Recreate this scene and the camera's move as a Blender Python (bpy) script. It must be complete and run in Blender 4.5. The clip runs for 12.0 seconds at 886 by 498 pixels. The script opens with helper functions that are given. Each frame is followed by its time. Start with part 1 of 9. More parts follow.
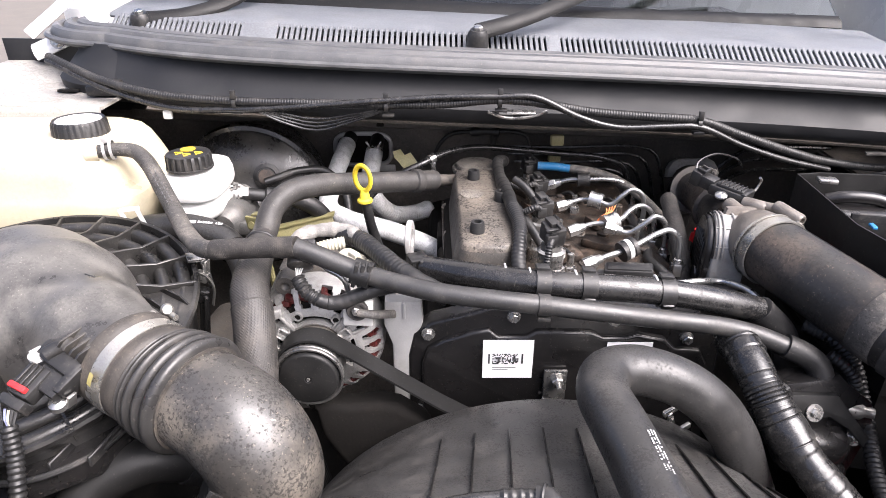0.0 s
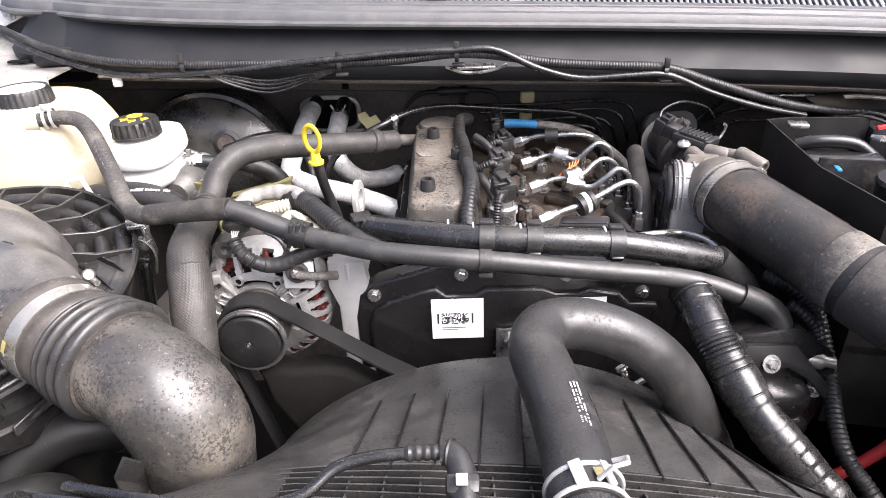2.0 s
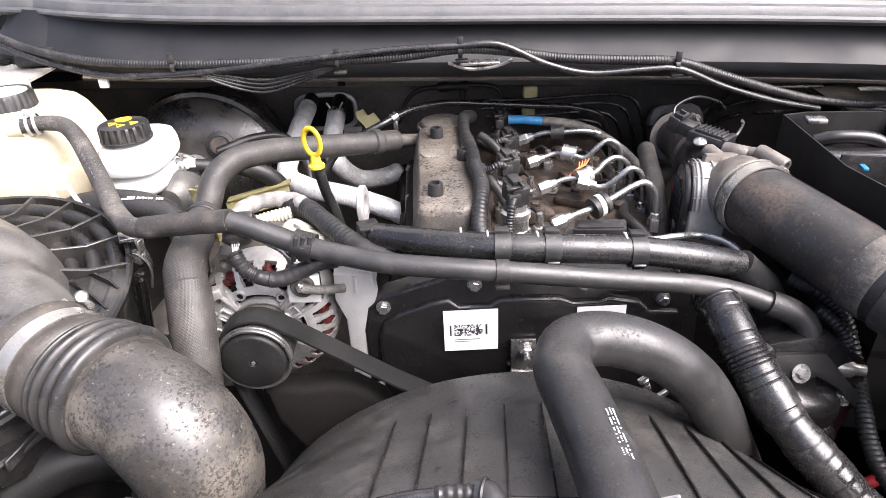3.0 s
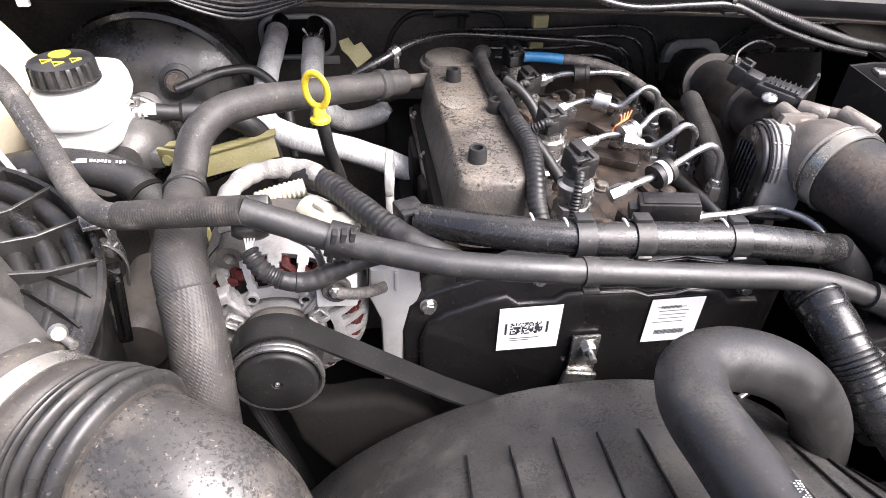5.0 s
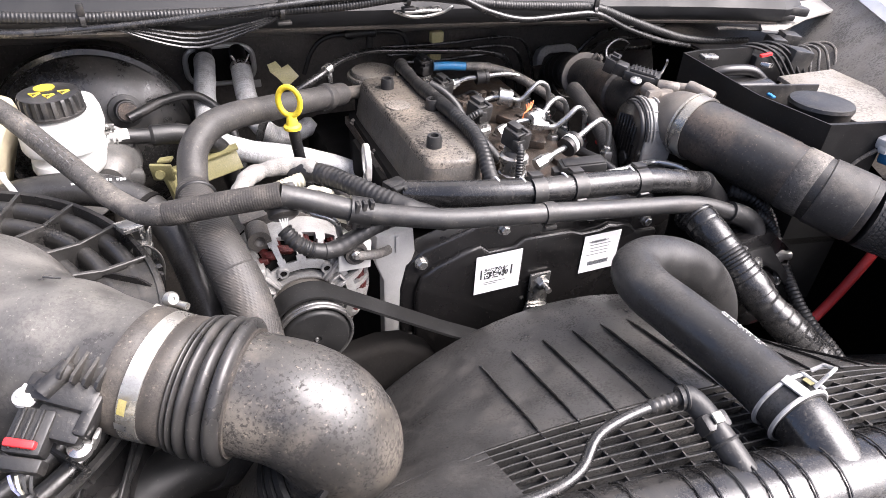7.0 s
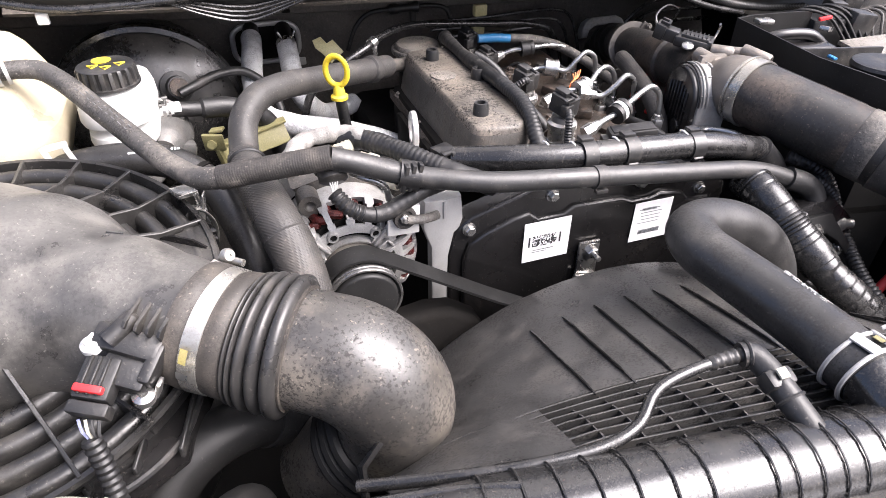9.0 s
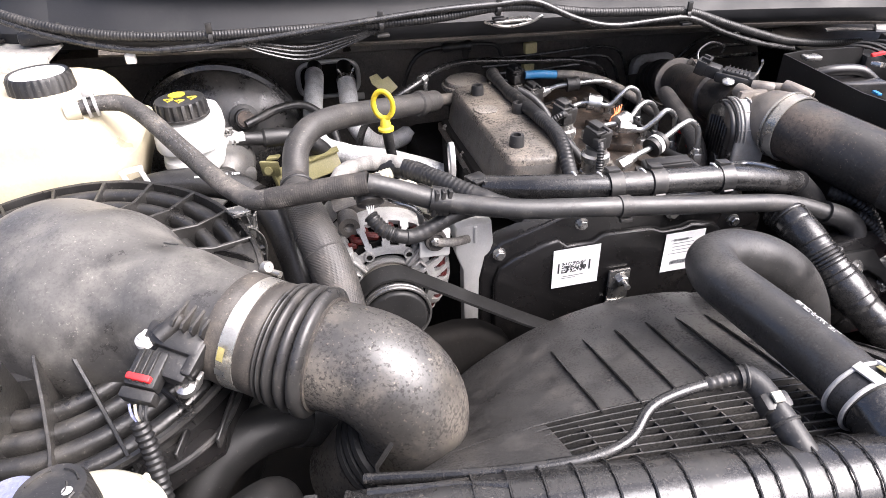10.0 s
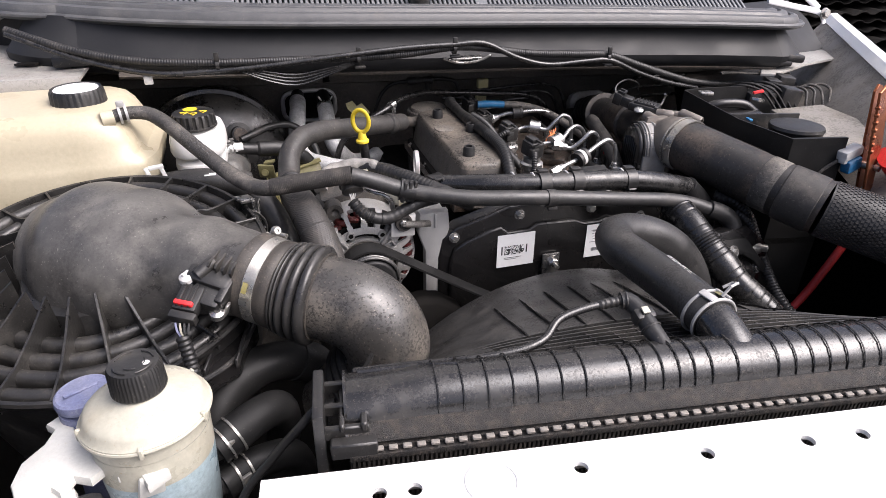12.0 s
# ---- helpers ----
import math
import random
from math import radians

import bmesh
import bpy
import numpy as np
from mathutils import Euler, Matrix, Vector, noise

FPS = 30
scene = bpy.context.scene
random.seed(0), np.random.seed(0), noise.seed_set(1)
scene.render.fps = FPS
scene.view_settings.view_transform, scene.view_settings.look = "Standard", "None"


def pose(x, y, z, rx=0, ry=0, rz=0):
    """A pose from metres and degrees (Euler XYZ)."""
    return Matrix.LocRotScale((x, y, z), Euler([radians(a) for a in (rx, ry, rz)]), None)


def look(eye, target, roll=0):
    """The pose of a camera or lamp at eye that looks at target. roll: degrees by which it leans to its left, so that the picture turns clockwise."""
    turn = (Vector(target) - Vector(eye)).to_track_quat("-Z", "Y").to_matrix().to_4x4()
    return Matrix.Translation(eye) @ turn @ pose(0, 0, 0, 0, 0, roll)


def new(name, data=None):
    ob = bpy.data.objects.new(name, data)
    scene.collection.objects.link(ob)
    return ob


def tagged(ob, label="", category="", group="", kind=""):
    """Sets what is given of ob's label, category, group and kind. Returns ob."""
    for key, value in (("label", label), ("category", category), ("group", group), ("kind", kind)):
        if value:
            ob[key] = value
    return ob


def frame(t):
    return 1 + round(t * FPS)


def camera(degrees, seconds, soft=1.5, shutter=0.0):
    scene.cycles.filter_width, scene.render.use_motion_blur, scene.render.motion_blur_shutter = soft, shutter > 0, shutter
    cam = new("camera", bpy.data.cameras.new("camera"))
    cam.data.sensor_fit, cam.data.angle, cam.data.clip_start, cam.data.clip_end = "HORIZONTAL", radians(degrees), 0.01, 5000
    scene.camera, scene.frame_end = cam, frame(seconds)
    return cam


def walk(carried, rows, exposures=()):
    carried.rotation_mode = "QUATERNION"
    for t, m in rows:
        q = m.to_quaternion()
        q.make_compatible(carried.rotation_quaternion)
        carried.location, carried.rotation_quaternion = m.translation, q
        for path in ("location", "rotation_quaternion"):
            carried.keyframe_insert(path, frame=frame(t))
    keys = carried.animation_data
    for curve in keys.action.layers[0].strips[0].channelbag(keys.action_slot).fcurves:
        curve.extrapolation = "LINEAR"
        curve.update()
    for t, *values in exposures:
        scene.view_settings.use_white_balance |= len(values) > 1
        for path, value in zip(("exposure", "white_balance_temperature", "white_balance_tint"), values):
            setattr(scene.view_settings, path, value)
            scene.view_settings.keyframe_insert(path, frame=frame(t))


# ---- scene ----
cam = camera(70.2, 12.0, 0.7)
METRES, EYE, TILT, LEAN, TURN = 0.76, 1.42, -27.0, 0.0, 0.0
ROWS = [
    (0.0, 0.0, 0.0, 0.0, 0.0, 0.0, -0.0),
    (0.5, 0.08, 0.0062, -0.0089, 1.3, -0.94, 0.87),
    (1.0, 0.0986, 0.0133, -0.0174, 0.8, -1.94, 1.79),
    (1.5, 0.0974, 0.0239, -0.0237, 1.1, -2.47, 1.86),
    (2.0, 0.0878, 0.0289, -0.0226, 1.11, -2.37, 1.82),
    (2.5, 0.082, 0.0338, -0.0187, 1.19, -2.36, 2.18),
    (4.5, -0.0523, 0.2149, 0.0798, -6.27, -10.88, 2.74),
    (5.0, -0.0742, 0.2242, 0.0731, -7.08, -11.68, 2.19),
    (5.5, -0.0904, 0.192, 0.0643, -7.86, -9.96, 2.21),
    (6.0, -0.1398, 0.1543, 0.0656, -11.89, -8.71, 3.39),
    (6.5, -0.2327, 0.1276, 0.0576, -18.37, -10.44, 7.18),
    (7.0, -0.2521, 0.0994, 0.0454, -21.0, -10.66, 7.62),
    (9.0, -0.2678, 0.1031, 0.0177, -17.58, -11.09, 8.47),
    (9.5, -0.26, 0.0955, 0.0053, -13.43, -10.45, 9.36),
    (10.0, -0.2358, 0.0462, 0.0066, -11.14, -7.24, 7.7),
    (10.5, -0.241, -0.0309, -0.0166, -10.57, -5.45, 6.62),
    (11.0, -0.2887, -0.0779, -0.04, -15.66, -5.77, 10.47),
    (11.5, -0.2848, -0.1326, -0.0466, -16.14, -4.71, 9.2),
    (12.0, -0.2939, -0.1573, -0.0619, -14.67, -3.77, 7.11),
]
walk(cam, [(t, pose(0, 0, EYE, TILT, LEAN, TURN) @ pose(METRES * x, METRES * y, METRES * z, 90 + pitch, roll, yaw)) for t, x, y, z, yaw, pitch, roll in ROWS], [(0.0, 1.48, 6080, 14), (4.5, 1.63, 6080, 14), (10.0, 1.6, 6080, 14), (10.5, 1.5, 6080, 14), (11.0, 1.32, 6080, 14), (11.5, 0.84, 6080, 14), (12.0, 0.63, 6080, 14)])

# ---- world, sun, exposure ----
world = bpy.data.worlds.new("overcast_sky")
scene.world = world
world.use_nodes = True
wn = world.node_tree.nodes
sky = wn.new("ShaderNodeTexSky")
sky.sky_type, sky.sun_disc = "NISHITA", False
sky.sun_elevation, sky.sun_rotation = radians(50), radians(125)
sky.air_density, sky.dust_density, sky.ozone_density = 0.6, 8.0, 0.3
wn["Background"].inputs["Strength"].default_value = 0.15
world.node_tree.links.new(sky.outputs["Color"], wn["Background"].inputs["Color"])
sun = new("sun", bpy.data.lights.new("sun", "SUN"))
sun.data.energy, sun.data.angle, sun.data.color = 2.3, radians(55), (1.0, 0.965, 0.945)
sun.matrix_world = look((2.4, -1.4, 4.5), (0.0, 0.3, 1.0))


# ---- materials ----
def mat(name, col, col2=None, rough=0.5, metal=0.0, scale=30.0, bump=0.15, specks=0.5, dust=0.0, dustcol=(0.30, 0.26, 0.21), coat=0.0, spread=0.30, trans=0.0, pits=0.0, spec=0.5, flecks=0.4):
    """A painted, moulded or cast surface: two scales of grain, dust patches and fine relief."""
    m = bpy.data.materials.new(name)
    m.use_nodes = True
    nt = m.node_tree
    n, l = nt.nodes, nt.links
    b = n["Principled BSDF"]
    tc = n.new("ShaderNodeTexCoord")
    big, fine = n.new("ShaderNodeTexNoise"), n.new("ShaderNodeTexNoise")
    big.inputs["Scale"].default_value, big.inputs["Detail"].default_value = scale, 6
    fine.inputs["Scale"].default_value, fine.inputs["Detail"].default_value = scale * 9, 4
    for t in (big, fine):
        l.new(tc.outputs["Object"], t.inputs["Vector"])
    mix = n.new("ShaderNodeMix")
    mix.data_type = "RGBA"
    if col2 is None:
        col2 = tuple(min(1.0, c * 1.5 + 0.004) for c in col)
    mix.inputs["A"].default_value, mix.inputs["B"].default_value = (*col, 1), (*col2, 1)
    ramp = n.new("ShaderNodeMapRange")
    ramp.inputs["From Min"].default_value, ramp.inputs["From Max"].default_value = 0.5 - spread, 0.5 + spread
    l.new(big.outputs["Fac"], ramp.inputs["Value"])
    l.new(ramp.outputs["Result"], mix.inputs["Factor"])
    out = mix.outputs["Result"]
    r = n.new("ShaderNodeMapRange")
    r.inputs["From Min"].default_value, r.inputs["From Max"].default_value = 0.30, 0.70
    r.inputs["To Min"].default_value, r.inputs["To Max"].default_value = max(0.05, rough - 0.10), min(1.0, rough + 0.12)
    l.new(big.outputs["Fac"], r.inputs["Value"])
    rough_out = r.outputs["Result"]
    if dust > 0:
        patch = n.new("ShaderNodeTexNoise")
        patch.inputs["Scale"].default_value, patch.inputs["Detail"].default_value, patch.inputs["Roughness"].default_value = scale * 0.7, 9, 0.68
        l.new(tc.outputs["Object"], patch.inputs["Vector"])
        pr = n.new("ShaderNodeMapRange")
        pr.inputs["From Min"].default_value, pr.inputs["From Max"].default_value = 0.62 - 0.3 * dust, 0.80 - 0.22 * dust
        pr.inputs["To Max"].default_value = 0.25 + 0.6 * dust
        l.new(patch.outputs["Fac"], pr.inputs["Value"])
        dm = n.new("ShaderNodeMix")
        dm.data_type = "RGBA"
        dm.inputs["B"].default_value = (*dustcol, 1)
        l.new(pr.outputs["Result"], dm.inputs["Factor"])
        l.new(out, dm.inputs["A"])
        out = dm.outputs["Result"]
        rm = n.new("ShaderNodeMix")
        rm.inputs["B"].default_value = 0.85
        l.new(pr.outputs["Result"], rm.inputs["Factor"])
        l.new(rough_out, rm.inputs["A"])
        rough_out = rm.outputs["Result"]
    if specks > 0:
        grit = n.new("ShaderNodeTexNoise")
        grit.inputs["Scale"].default_value, grit.inputs["Detail"].default_value, grit.inputs["Roughness"].default_value = scale * 16, 3, 0.75
        l.new(tc.outputs["Object"], grit.inputs["Vector"])
        gr = n.new("ShaderNodeMapRange")
        gr.inputs["From Min"].default_value, gr.inputs["From Max"].default_value = 0.30, 0.72
        gr.inputs["To Min"].default_value, gr.inputs["To Max"].default_value = 1.0 - 0.40 * specks, 1.0 + 0.45 * specks
        l.new(grit.outputs["Fac"], gr.inputs["Value"])
        gm = n.new("ShaderNodeMix")
        gm.data_type, gm.blend_type = "RGBA", "MULTIPLY"
        gm.inputs["Factor"].default_value = 1.0
        l.new(out, gm.inputs["A"])
        l.new(gr.outputs["Result"], gm.inputs["B"])
        out = gm.outputs["Result"]
    if pits > 0:
        pit, herd = n.new("ShaderNodeTexNoise"), n.new("ShaderNodeTexNoise")
        pit.inputs["Scale"].default_value, pit.inputs["Detail"].default_value, pit.inputs["Roughness"].default_value = scale * 15, 9, 0.74
        herd.inputs["Scale"].default_value, herd.inputs["Detail"].default_value = scale * 1.3, 3
        for t in (pit, herd):
            l.new(tc.outputs["Object"], t.inputs["Vector"])
        lift = n.new("ShaderNodeMath")
        lift.operation = "MULTIPLY_ADD"
        lift.inputs[1].default_value, lift.inputs[2].default_value = 0.42, -0.21
        l.new(herd.outputs["Fac"], lift.inputs[0])
        add = n.new("ShaderNodeMath")
        l.new(pit.outputs["Fac"], add.inputs[0])
        l.new(lift.outputs["Value"], add.inputs[1])
        pm = n.new("ShaderNodeMapRange")
        pm.inputs["From Min"].default_value, pm.inputs["From Max"].default_value = 0.530, 0.585
        l.new(add.outputs["Value"], pm.inputs["Value"])
        px = n.new("ShaderNodeMix")
        px.data_type = "RGBA"
        px.inputs["B"].default_value = (0.011, 0.0095, 0.008, 1)
        wt = n.new("ShaderNodeMath")
        wt.operation = "MULTIPLY"
        wt.inputs[1].default_value = 0.85 * pits
        l.new(pm.outputs["Result"], wt.inputs[0])
        l.new(wt.outputs["Value"], px.inputs["Factor"])
        l.new(out, px.inputs["A"])
        out = px.outputs["Result"]
        pr2 = n.new("ShaderNodeMix")
        pr2.inputs["B"].default_value = 0.9
        l.new(wt.outputs["Value"], pr2.inputs["Factor"])
        l.new(rough_out, pr2.inputs["A"])
        rough_out = pr2.outputs["Result"]
    if dust > 0 and flecks > 0:
        fl, band = n.new("ShaderNodeTexNoise"), n.new("ShaderNodeMapRange")
        fl.inputs["Scale"].default_value, fl.inputs["Detail"].default_value, fl.inputs["Roughness"].default_value = 360, 3, 0.6
        l.new(tc.outputs["Object"], fl.inputs["Vector"])
        band.inputs["From Min"].default_value, band.inputs["From Max"].default_value = 0.635, 0.70
        band.inputs["To Max"].default_value = flecks
        l.new(fl.outputs["Fac"], band.inputs["Value"])
        fx = n.new("ShaderNodeMix")
        fx.data_type = "RGBA"
        fx.inputs["B"].default_value = (*[min(0.8, 1.35 * c) for c in dustcol], 1)
        l.new(band.outputs["Result"], fx.inputs["Factor"])
        l.new(out, fx.inputs["A"])
        out = fx.outputs["Result"]
    l.new(out, b.inputs["Base Color"])
    l.new(rough_out, b.inputs["Roughness"])
    b.inputs["Metallic"].default_value = metal
    b.inputs["Specular IOR Level"].default_value = spec
    b.inputs["Coat Weight"].default_value = coat
    b.inputs["Transmission Weight"].default_value = trans
    if bump:
        bp = n.new("ShaderNodeBump")
        bp.inputs["Strength"].default_value, bp.inputs["Distance"].default_value = bump, 0.0015
        l.new(fine.outputs["Fac"], bp.inputs["Height"])
        l.new(bp.outputs["Normal"], b.inputs["Normal"])
    return m


M_PLASTIC = mat("black_moulded_plastic", (0.010, 0.010, 0.0105), (0.024, 0.0235, 0.0228), 0.38, dust=0.32, dustcol=(0.12, 0.108, 0.092), scale=34, specks=0.3)
M_DUSTY = mat("dusty_black_plastic", (0.011, 0.0108, 0.0104), (0.027, 0.0258, 0.0243), 0.33, dust=0.36, dustcol=(0.115, 0.106, 0.092), scale=34, spec=0.6, pits=0.4, specks=0.4)
M_ELBOW = mat("worn_intake_plastic", (0.020, 0.0193, 0.0183), (0.058, 0.0545, 0.050), 0.30, dust=0.46, dustcol=(0.22, 0.188, 0.147), scale=23, bump=0.06, specks=0.6, pits=1.0, spec=0.7, flecks=0.6)
M_DOME = mat("dust_hazed_dome", (0.040, 0.0385, 0.0365), (0.110, 0.1055, 0.098), 0.36, dust=0.42, dustcol=(0.22, 0.207, 0.183), scale=25, bump=0.05, specks=0.25, spec=0.6, pits=0.25, spread=0.22)
M_DUCT = mat("dirt_stained_duct", (0.010, 0.0098, 0.0095), (0.022, 0.0205, 0.019), 0.44, dust=0.46, dustcol=(0.15, 0.112, 0.083), scale=20, bump=0.06, specks=0.5, pits=0.6, spec=0.5)
M_CLOTH = mat("pale_cloth_tape", (0.13, 0.125, 0.115), (0.30, 0.29, 0.27), 0.7, dust=0.4, dustcol=(0.10, 0.085, 0.07), scale=80, bump=0.5, specks=0.4)
M_DUSTHOSE = mat("dust_greyed_rubber", (0.026, 0.0252, 0.0244), (0.048, 0.0456, 0.0432), 0.45, dust=0.36, dustcol=(0.14, 0.126, 0.108), scale=44, bump=0.08, specks=0.3, pits=0.4, spread=0.4, spec=0.35)
M_CAST = mat("soiled_tan_casting", (0.10, 0.09, 0.079), (0.20, 0.184, 0.165), 0.42, metal=0.35, dust=0.4, dustcol=(0.24, 0.20, 0.16), scale=60, bump=0.3, specks=0.25)
M_CASTGREY = mat("grey_brake_casting", (0.065, 0.064, 0.061), (0.135, 0.132, 0.126), 0.42, metal=0.4, dust=0.35, dustcol=(0.15, 0.13, 0.105), scale=50, bump=0.2, specks=0.3, pits=0.3)
M_CAST2 = mat("grey_cast_rim", (0.26, 0.255, 0.245), (0.40, 0.39, 0.375), 0.42, metal=0.4, dust=0.4, dustcol=(0.18, 0.155, 0.125), scale=60, bump=0.2, specks=0.2)
M_HOUSING = mat("dull_alternator_casting", (0.28, 0.275, 0.265), (0.44, 0.435, 0.42), 0.38, metal=0.45, dust=0.34, dustcol=(0.14, 0.118, 0.095), scale=60, bump=0.2, specks=0.25, pits=0.2)
M_BAND = mat("tarnished_clamp_steel", (0.27, 0.262, 0.24), (0.42, 0.41, 0.38), 0.28, metal=0.75, dust=0.30, dustcol=(0.19, 0.155, 0.115), scale=40, bump=0.1, specks=0.2, pits=0.15)
M_CUFF = mat("brown_dusted_rubber", (0.032, 0.0292, 0.0265), (0.062, 0.0555, 0.0487), 0.5, dust=0.42, dustcol=(0.16, 0.136, 0.108), scale=44, bump=0.08, specks=0.3, pits=0.4, spec=0.35)
M_BELLOWS = mat("grey_bellows_rubber", (0.020, 0.0196, 0.0192), (0.040, 0.0386, 0.037), 0.34, dust=0.30, dustcol=(0.13, 0.12, 0.105), scale=40, bump=0.04, specks=0.25, spec=0.5)
M_YELLOWPAINT = mat("faded_yellow_paint", (0.36, 0.30, 0.08), (0.46, 0.40, 0.15), 0.5, scale=60, bump=0.1, dust=0.4, dustcol=(0.25, 0.22, 0.16))
M_CABLE = mat("dark_red_cable", (0.26, 0.012, 0.014), (0.36, 0.03, 0.03), 0.4, scale=40, bump=0.05)
M_SHROUD = mat("fan_shroud_plastic", (0.022, 0.0215, 0.021), (0.050, 0.0484, 0.0462), 0.36, dust=0.36, dustcol=(0.115, 0.104, 0.091), scale=34, bump=0.12, specks=0.6, pits=1.0, spread=0.36, spec=0.7)
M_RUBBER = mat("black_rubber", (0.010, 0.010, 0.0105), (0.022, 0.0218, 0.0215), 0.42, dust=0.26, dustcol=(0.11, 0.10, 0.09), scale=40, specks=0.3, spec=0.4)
M_HOSE = mat("coolant_hose_rubber", (0.013, 0.0129, 0.0127), (0.026, 0.0254, 0.0248), 0.38, dust=0.30, dustcol=(0.10, 0.092, 0.082), scale=34, bump=0.06, specks=0.5, pits=0.7, spread=0.35, spec=0.6)
M_OILY = mat("oily_black_conduit", (0.008, 0.008, 0.0084), (0.018, 0.0178, 0.0175), 0.22, dust=0.22, dustcol=(0.10, 0.09, 0.078), scale=46, bump=0.05, specks=0.3, pits=0.5, spec=0.65)
M_FELT = mat("dusty_hose_sleeve", (0.030, 0.0287, 0.0272), (0.062, 0.058, 0.053), 0.55, dust=0.56, dustcol=(0.29, 0.26, 0.22), scale=34, bump=0.25, specks=0.6, pits=0.6)
M_SLEEVE = mat("woven_grey_sleeve", (0.026, 0.0247, 0.0233), (0.046, 0.043, 0.040), 0.55, dust=0.38, dustcol=(0.13, 0.115, 0.098), scale=60, bump=0.3, specks=0.7, spec=0.25)
M_WOVEN = mat("woven_dusty_sleeve", (0.026, 0.0247, 0.0233), (0.046, 0.043, 0.040), 0.5, dust=0.38, dustcol=(0.14, 0.124, 0.106), scale=40, bump=0.15, specks=0.5, spec=0.45)
M_TAPE2 = mat("black_tape_wrap", (0.012, 0.0118, 0.0115), (0.026, 0.025, 0.024), 0.42, dust=0.28, dustcol=(0.10, 0.09, 0.08), scale=50, bump=0.2, specks=0.3)
M_GLOSS = mat("satin_black_cover", (0.007, 0.007, 0.007), (0.013, 0.012, 0.012), 0.22, scale=14, bump=0.06, dust=0.16, dustcol=(0.07, 0.06, 0.05), flecks=0.35)
# Near-black grime colour that also carries the deep bay's shade.
M_DARK = mat("dark_grime_and_shade", (0.005, 0.0047, 0.0044), (0.011, 0.010, 0.009), 0.8, dust=0.2, dustcol=(0.03, 0.026, 0.021), spec=0.12)
M_ROCKER = mat("dirty_rocker_cover", (0.048, 0.043, 0.037), (0.125, 0.110, 0.092), 0.46, dust=0.50, dustcol=(0.25, 0.21, 0.165), scale=22, bump=0.35, specks=1.0, pits=1.0)
M_PATCH = mat("scrubbed_dusty_casting", (0.085, 0.078, 0.068), (0.19, 0.172, 0.148), 0.5, dust=0.5, dustcol=(0.33, 0.285, 0.23), scale=34, bump=0.3, specks=0.5, pits=0.8)
# Grime colour, darkened for the shade on the rocker cover's sides.
M_CASTDARK = mat("grimy_shaded_casting", (0.030, 0.028, 0.0255), (0.075, 0.069, 0.061), 0.48, dust=0.42, dustcol=(0.15, 0.125, 0.098), scale=40, bump=0.25, specks=0.4, pits=0.4)
M_BLOCK = mat("soiled_cylinder_head", (0.010, 0.008, 0.007), (0.078, 0.062, 0.050), 0.38, metal=0.35, dust=0.36, dustcol=(0.21, 0.14, 0.095), scale=80, bump=0.6, specks=0.8)
M_ALU = mat("cast_aluminium", (0.42, 0.41, 0.395), (0.56, 0.55, 0.53), 0.40, metal=0.5, dust=0.3, dustcol=(0.24, 0.21, 0.18), scale=45, bump=0.3, specks=0.15)
M_STEEL = mat("zinc_plated_steel", (0.36, 0.355, 0.34), (0.52, 0.51, 0.49), 0.27, metal=0.9, dust=0.2, dustcol=(0.22, 0.17, 0.12), scale=80, bump=0.02, specks=0.1)
M_PIPE = mat("bright_fuel_pipe", (0.34, 0.34, 0.33), (0.46, 0.46, 0.45), 0.30, metal=0.85, scale=80, bump=0.0, specks=0.05)
M_FOIL = mat("silver_heat_sleeve", (0.58, 0.58, 0.575), (0.72, 0.72, 0.715), 0.36, metal=0.15, dust=0.38, dustcol=(0.30, 0.27, 0.23), scale=60, bump=0.35, specks=0.4, pits=0.4)
M_BRIGHT = mat("bare_bright_casting", (0.40, 0.395, 0.385), (0.52, 0.515, 0.50), 0.40, metal=0.35, dust=0.28, dustcol=(0.26, 0.235, 0.20), scale=45, bump=0.15, specks=0.15)
M_WHITE = mat("white_body_paint", (0.72, 0.72, 0.71), (0.80, 0.80, 0.79), 0.3, coat=0.5, scale=9, bump=0.02, specks=0.06, dust=0.28, dustcol=(0.55, 0.52, 0.47), flecks=0.15)
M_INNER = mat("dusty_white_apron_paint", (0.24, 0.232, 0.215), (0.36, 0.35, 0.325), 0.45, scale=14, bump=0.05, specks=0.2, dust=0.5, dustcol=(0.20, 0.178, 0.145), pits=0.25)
M_CREAM = mat("aged_cream_plastic", (0.41, 0.362, 0.255), (0.49, 0.445, 0.33), 0.36, scale=12, bump=0.05, specks=0.15, dust=0.3, dustcol=(0.33, 0.26, 0.17))
M_MILK = mat("milky_white_plastic", (0.53, 0.53, 0.51), (0.62, 0.62, 0.60), 0.34, scale=20, bump=0.05, specks=0.12, dust=0.25, dustcol=(0.40, 0.36, 0.30))
M_BOTTLE = mat("stained_bottle_plastic", (0.37, 0.355, 0.285), (0.49, 0.475, 0.395), 0.30, scale=14, bump=0.04, specks=0.2, dust=0.42, dustcol=(0.28, 0.215, 0.125), spread=0.3)
M_TABWHITE = mat("dull_white_plastic", (0.44, 0.44, 0.41), (0.54, 0.54, 0.51), 0.42, scale=22, bump=0.08, specks=0.15, dust=0.35, dustcol=(0.33, 0.29, 0.22))
M_FLUID = mat("blue_tinted_plastic", (0.26, 0.36, 0.41), (0.46, 0.51, 0.50), 0.35, scale=14, bump=0.03)
M_YELLOW = mat("yellow_plastic", (0.66, 0.48, 0.02), (0.74, 0.57, 0.04), 0.4, scale=40, bump=0.05, dust=0.2, dustcol=(0.35, 0.27, 0.08))
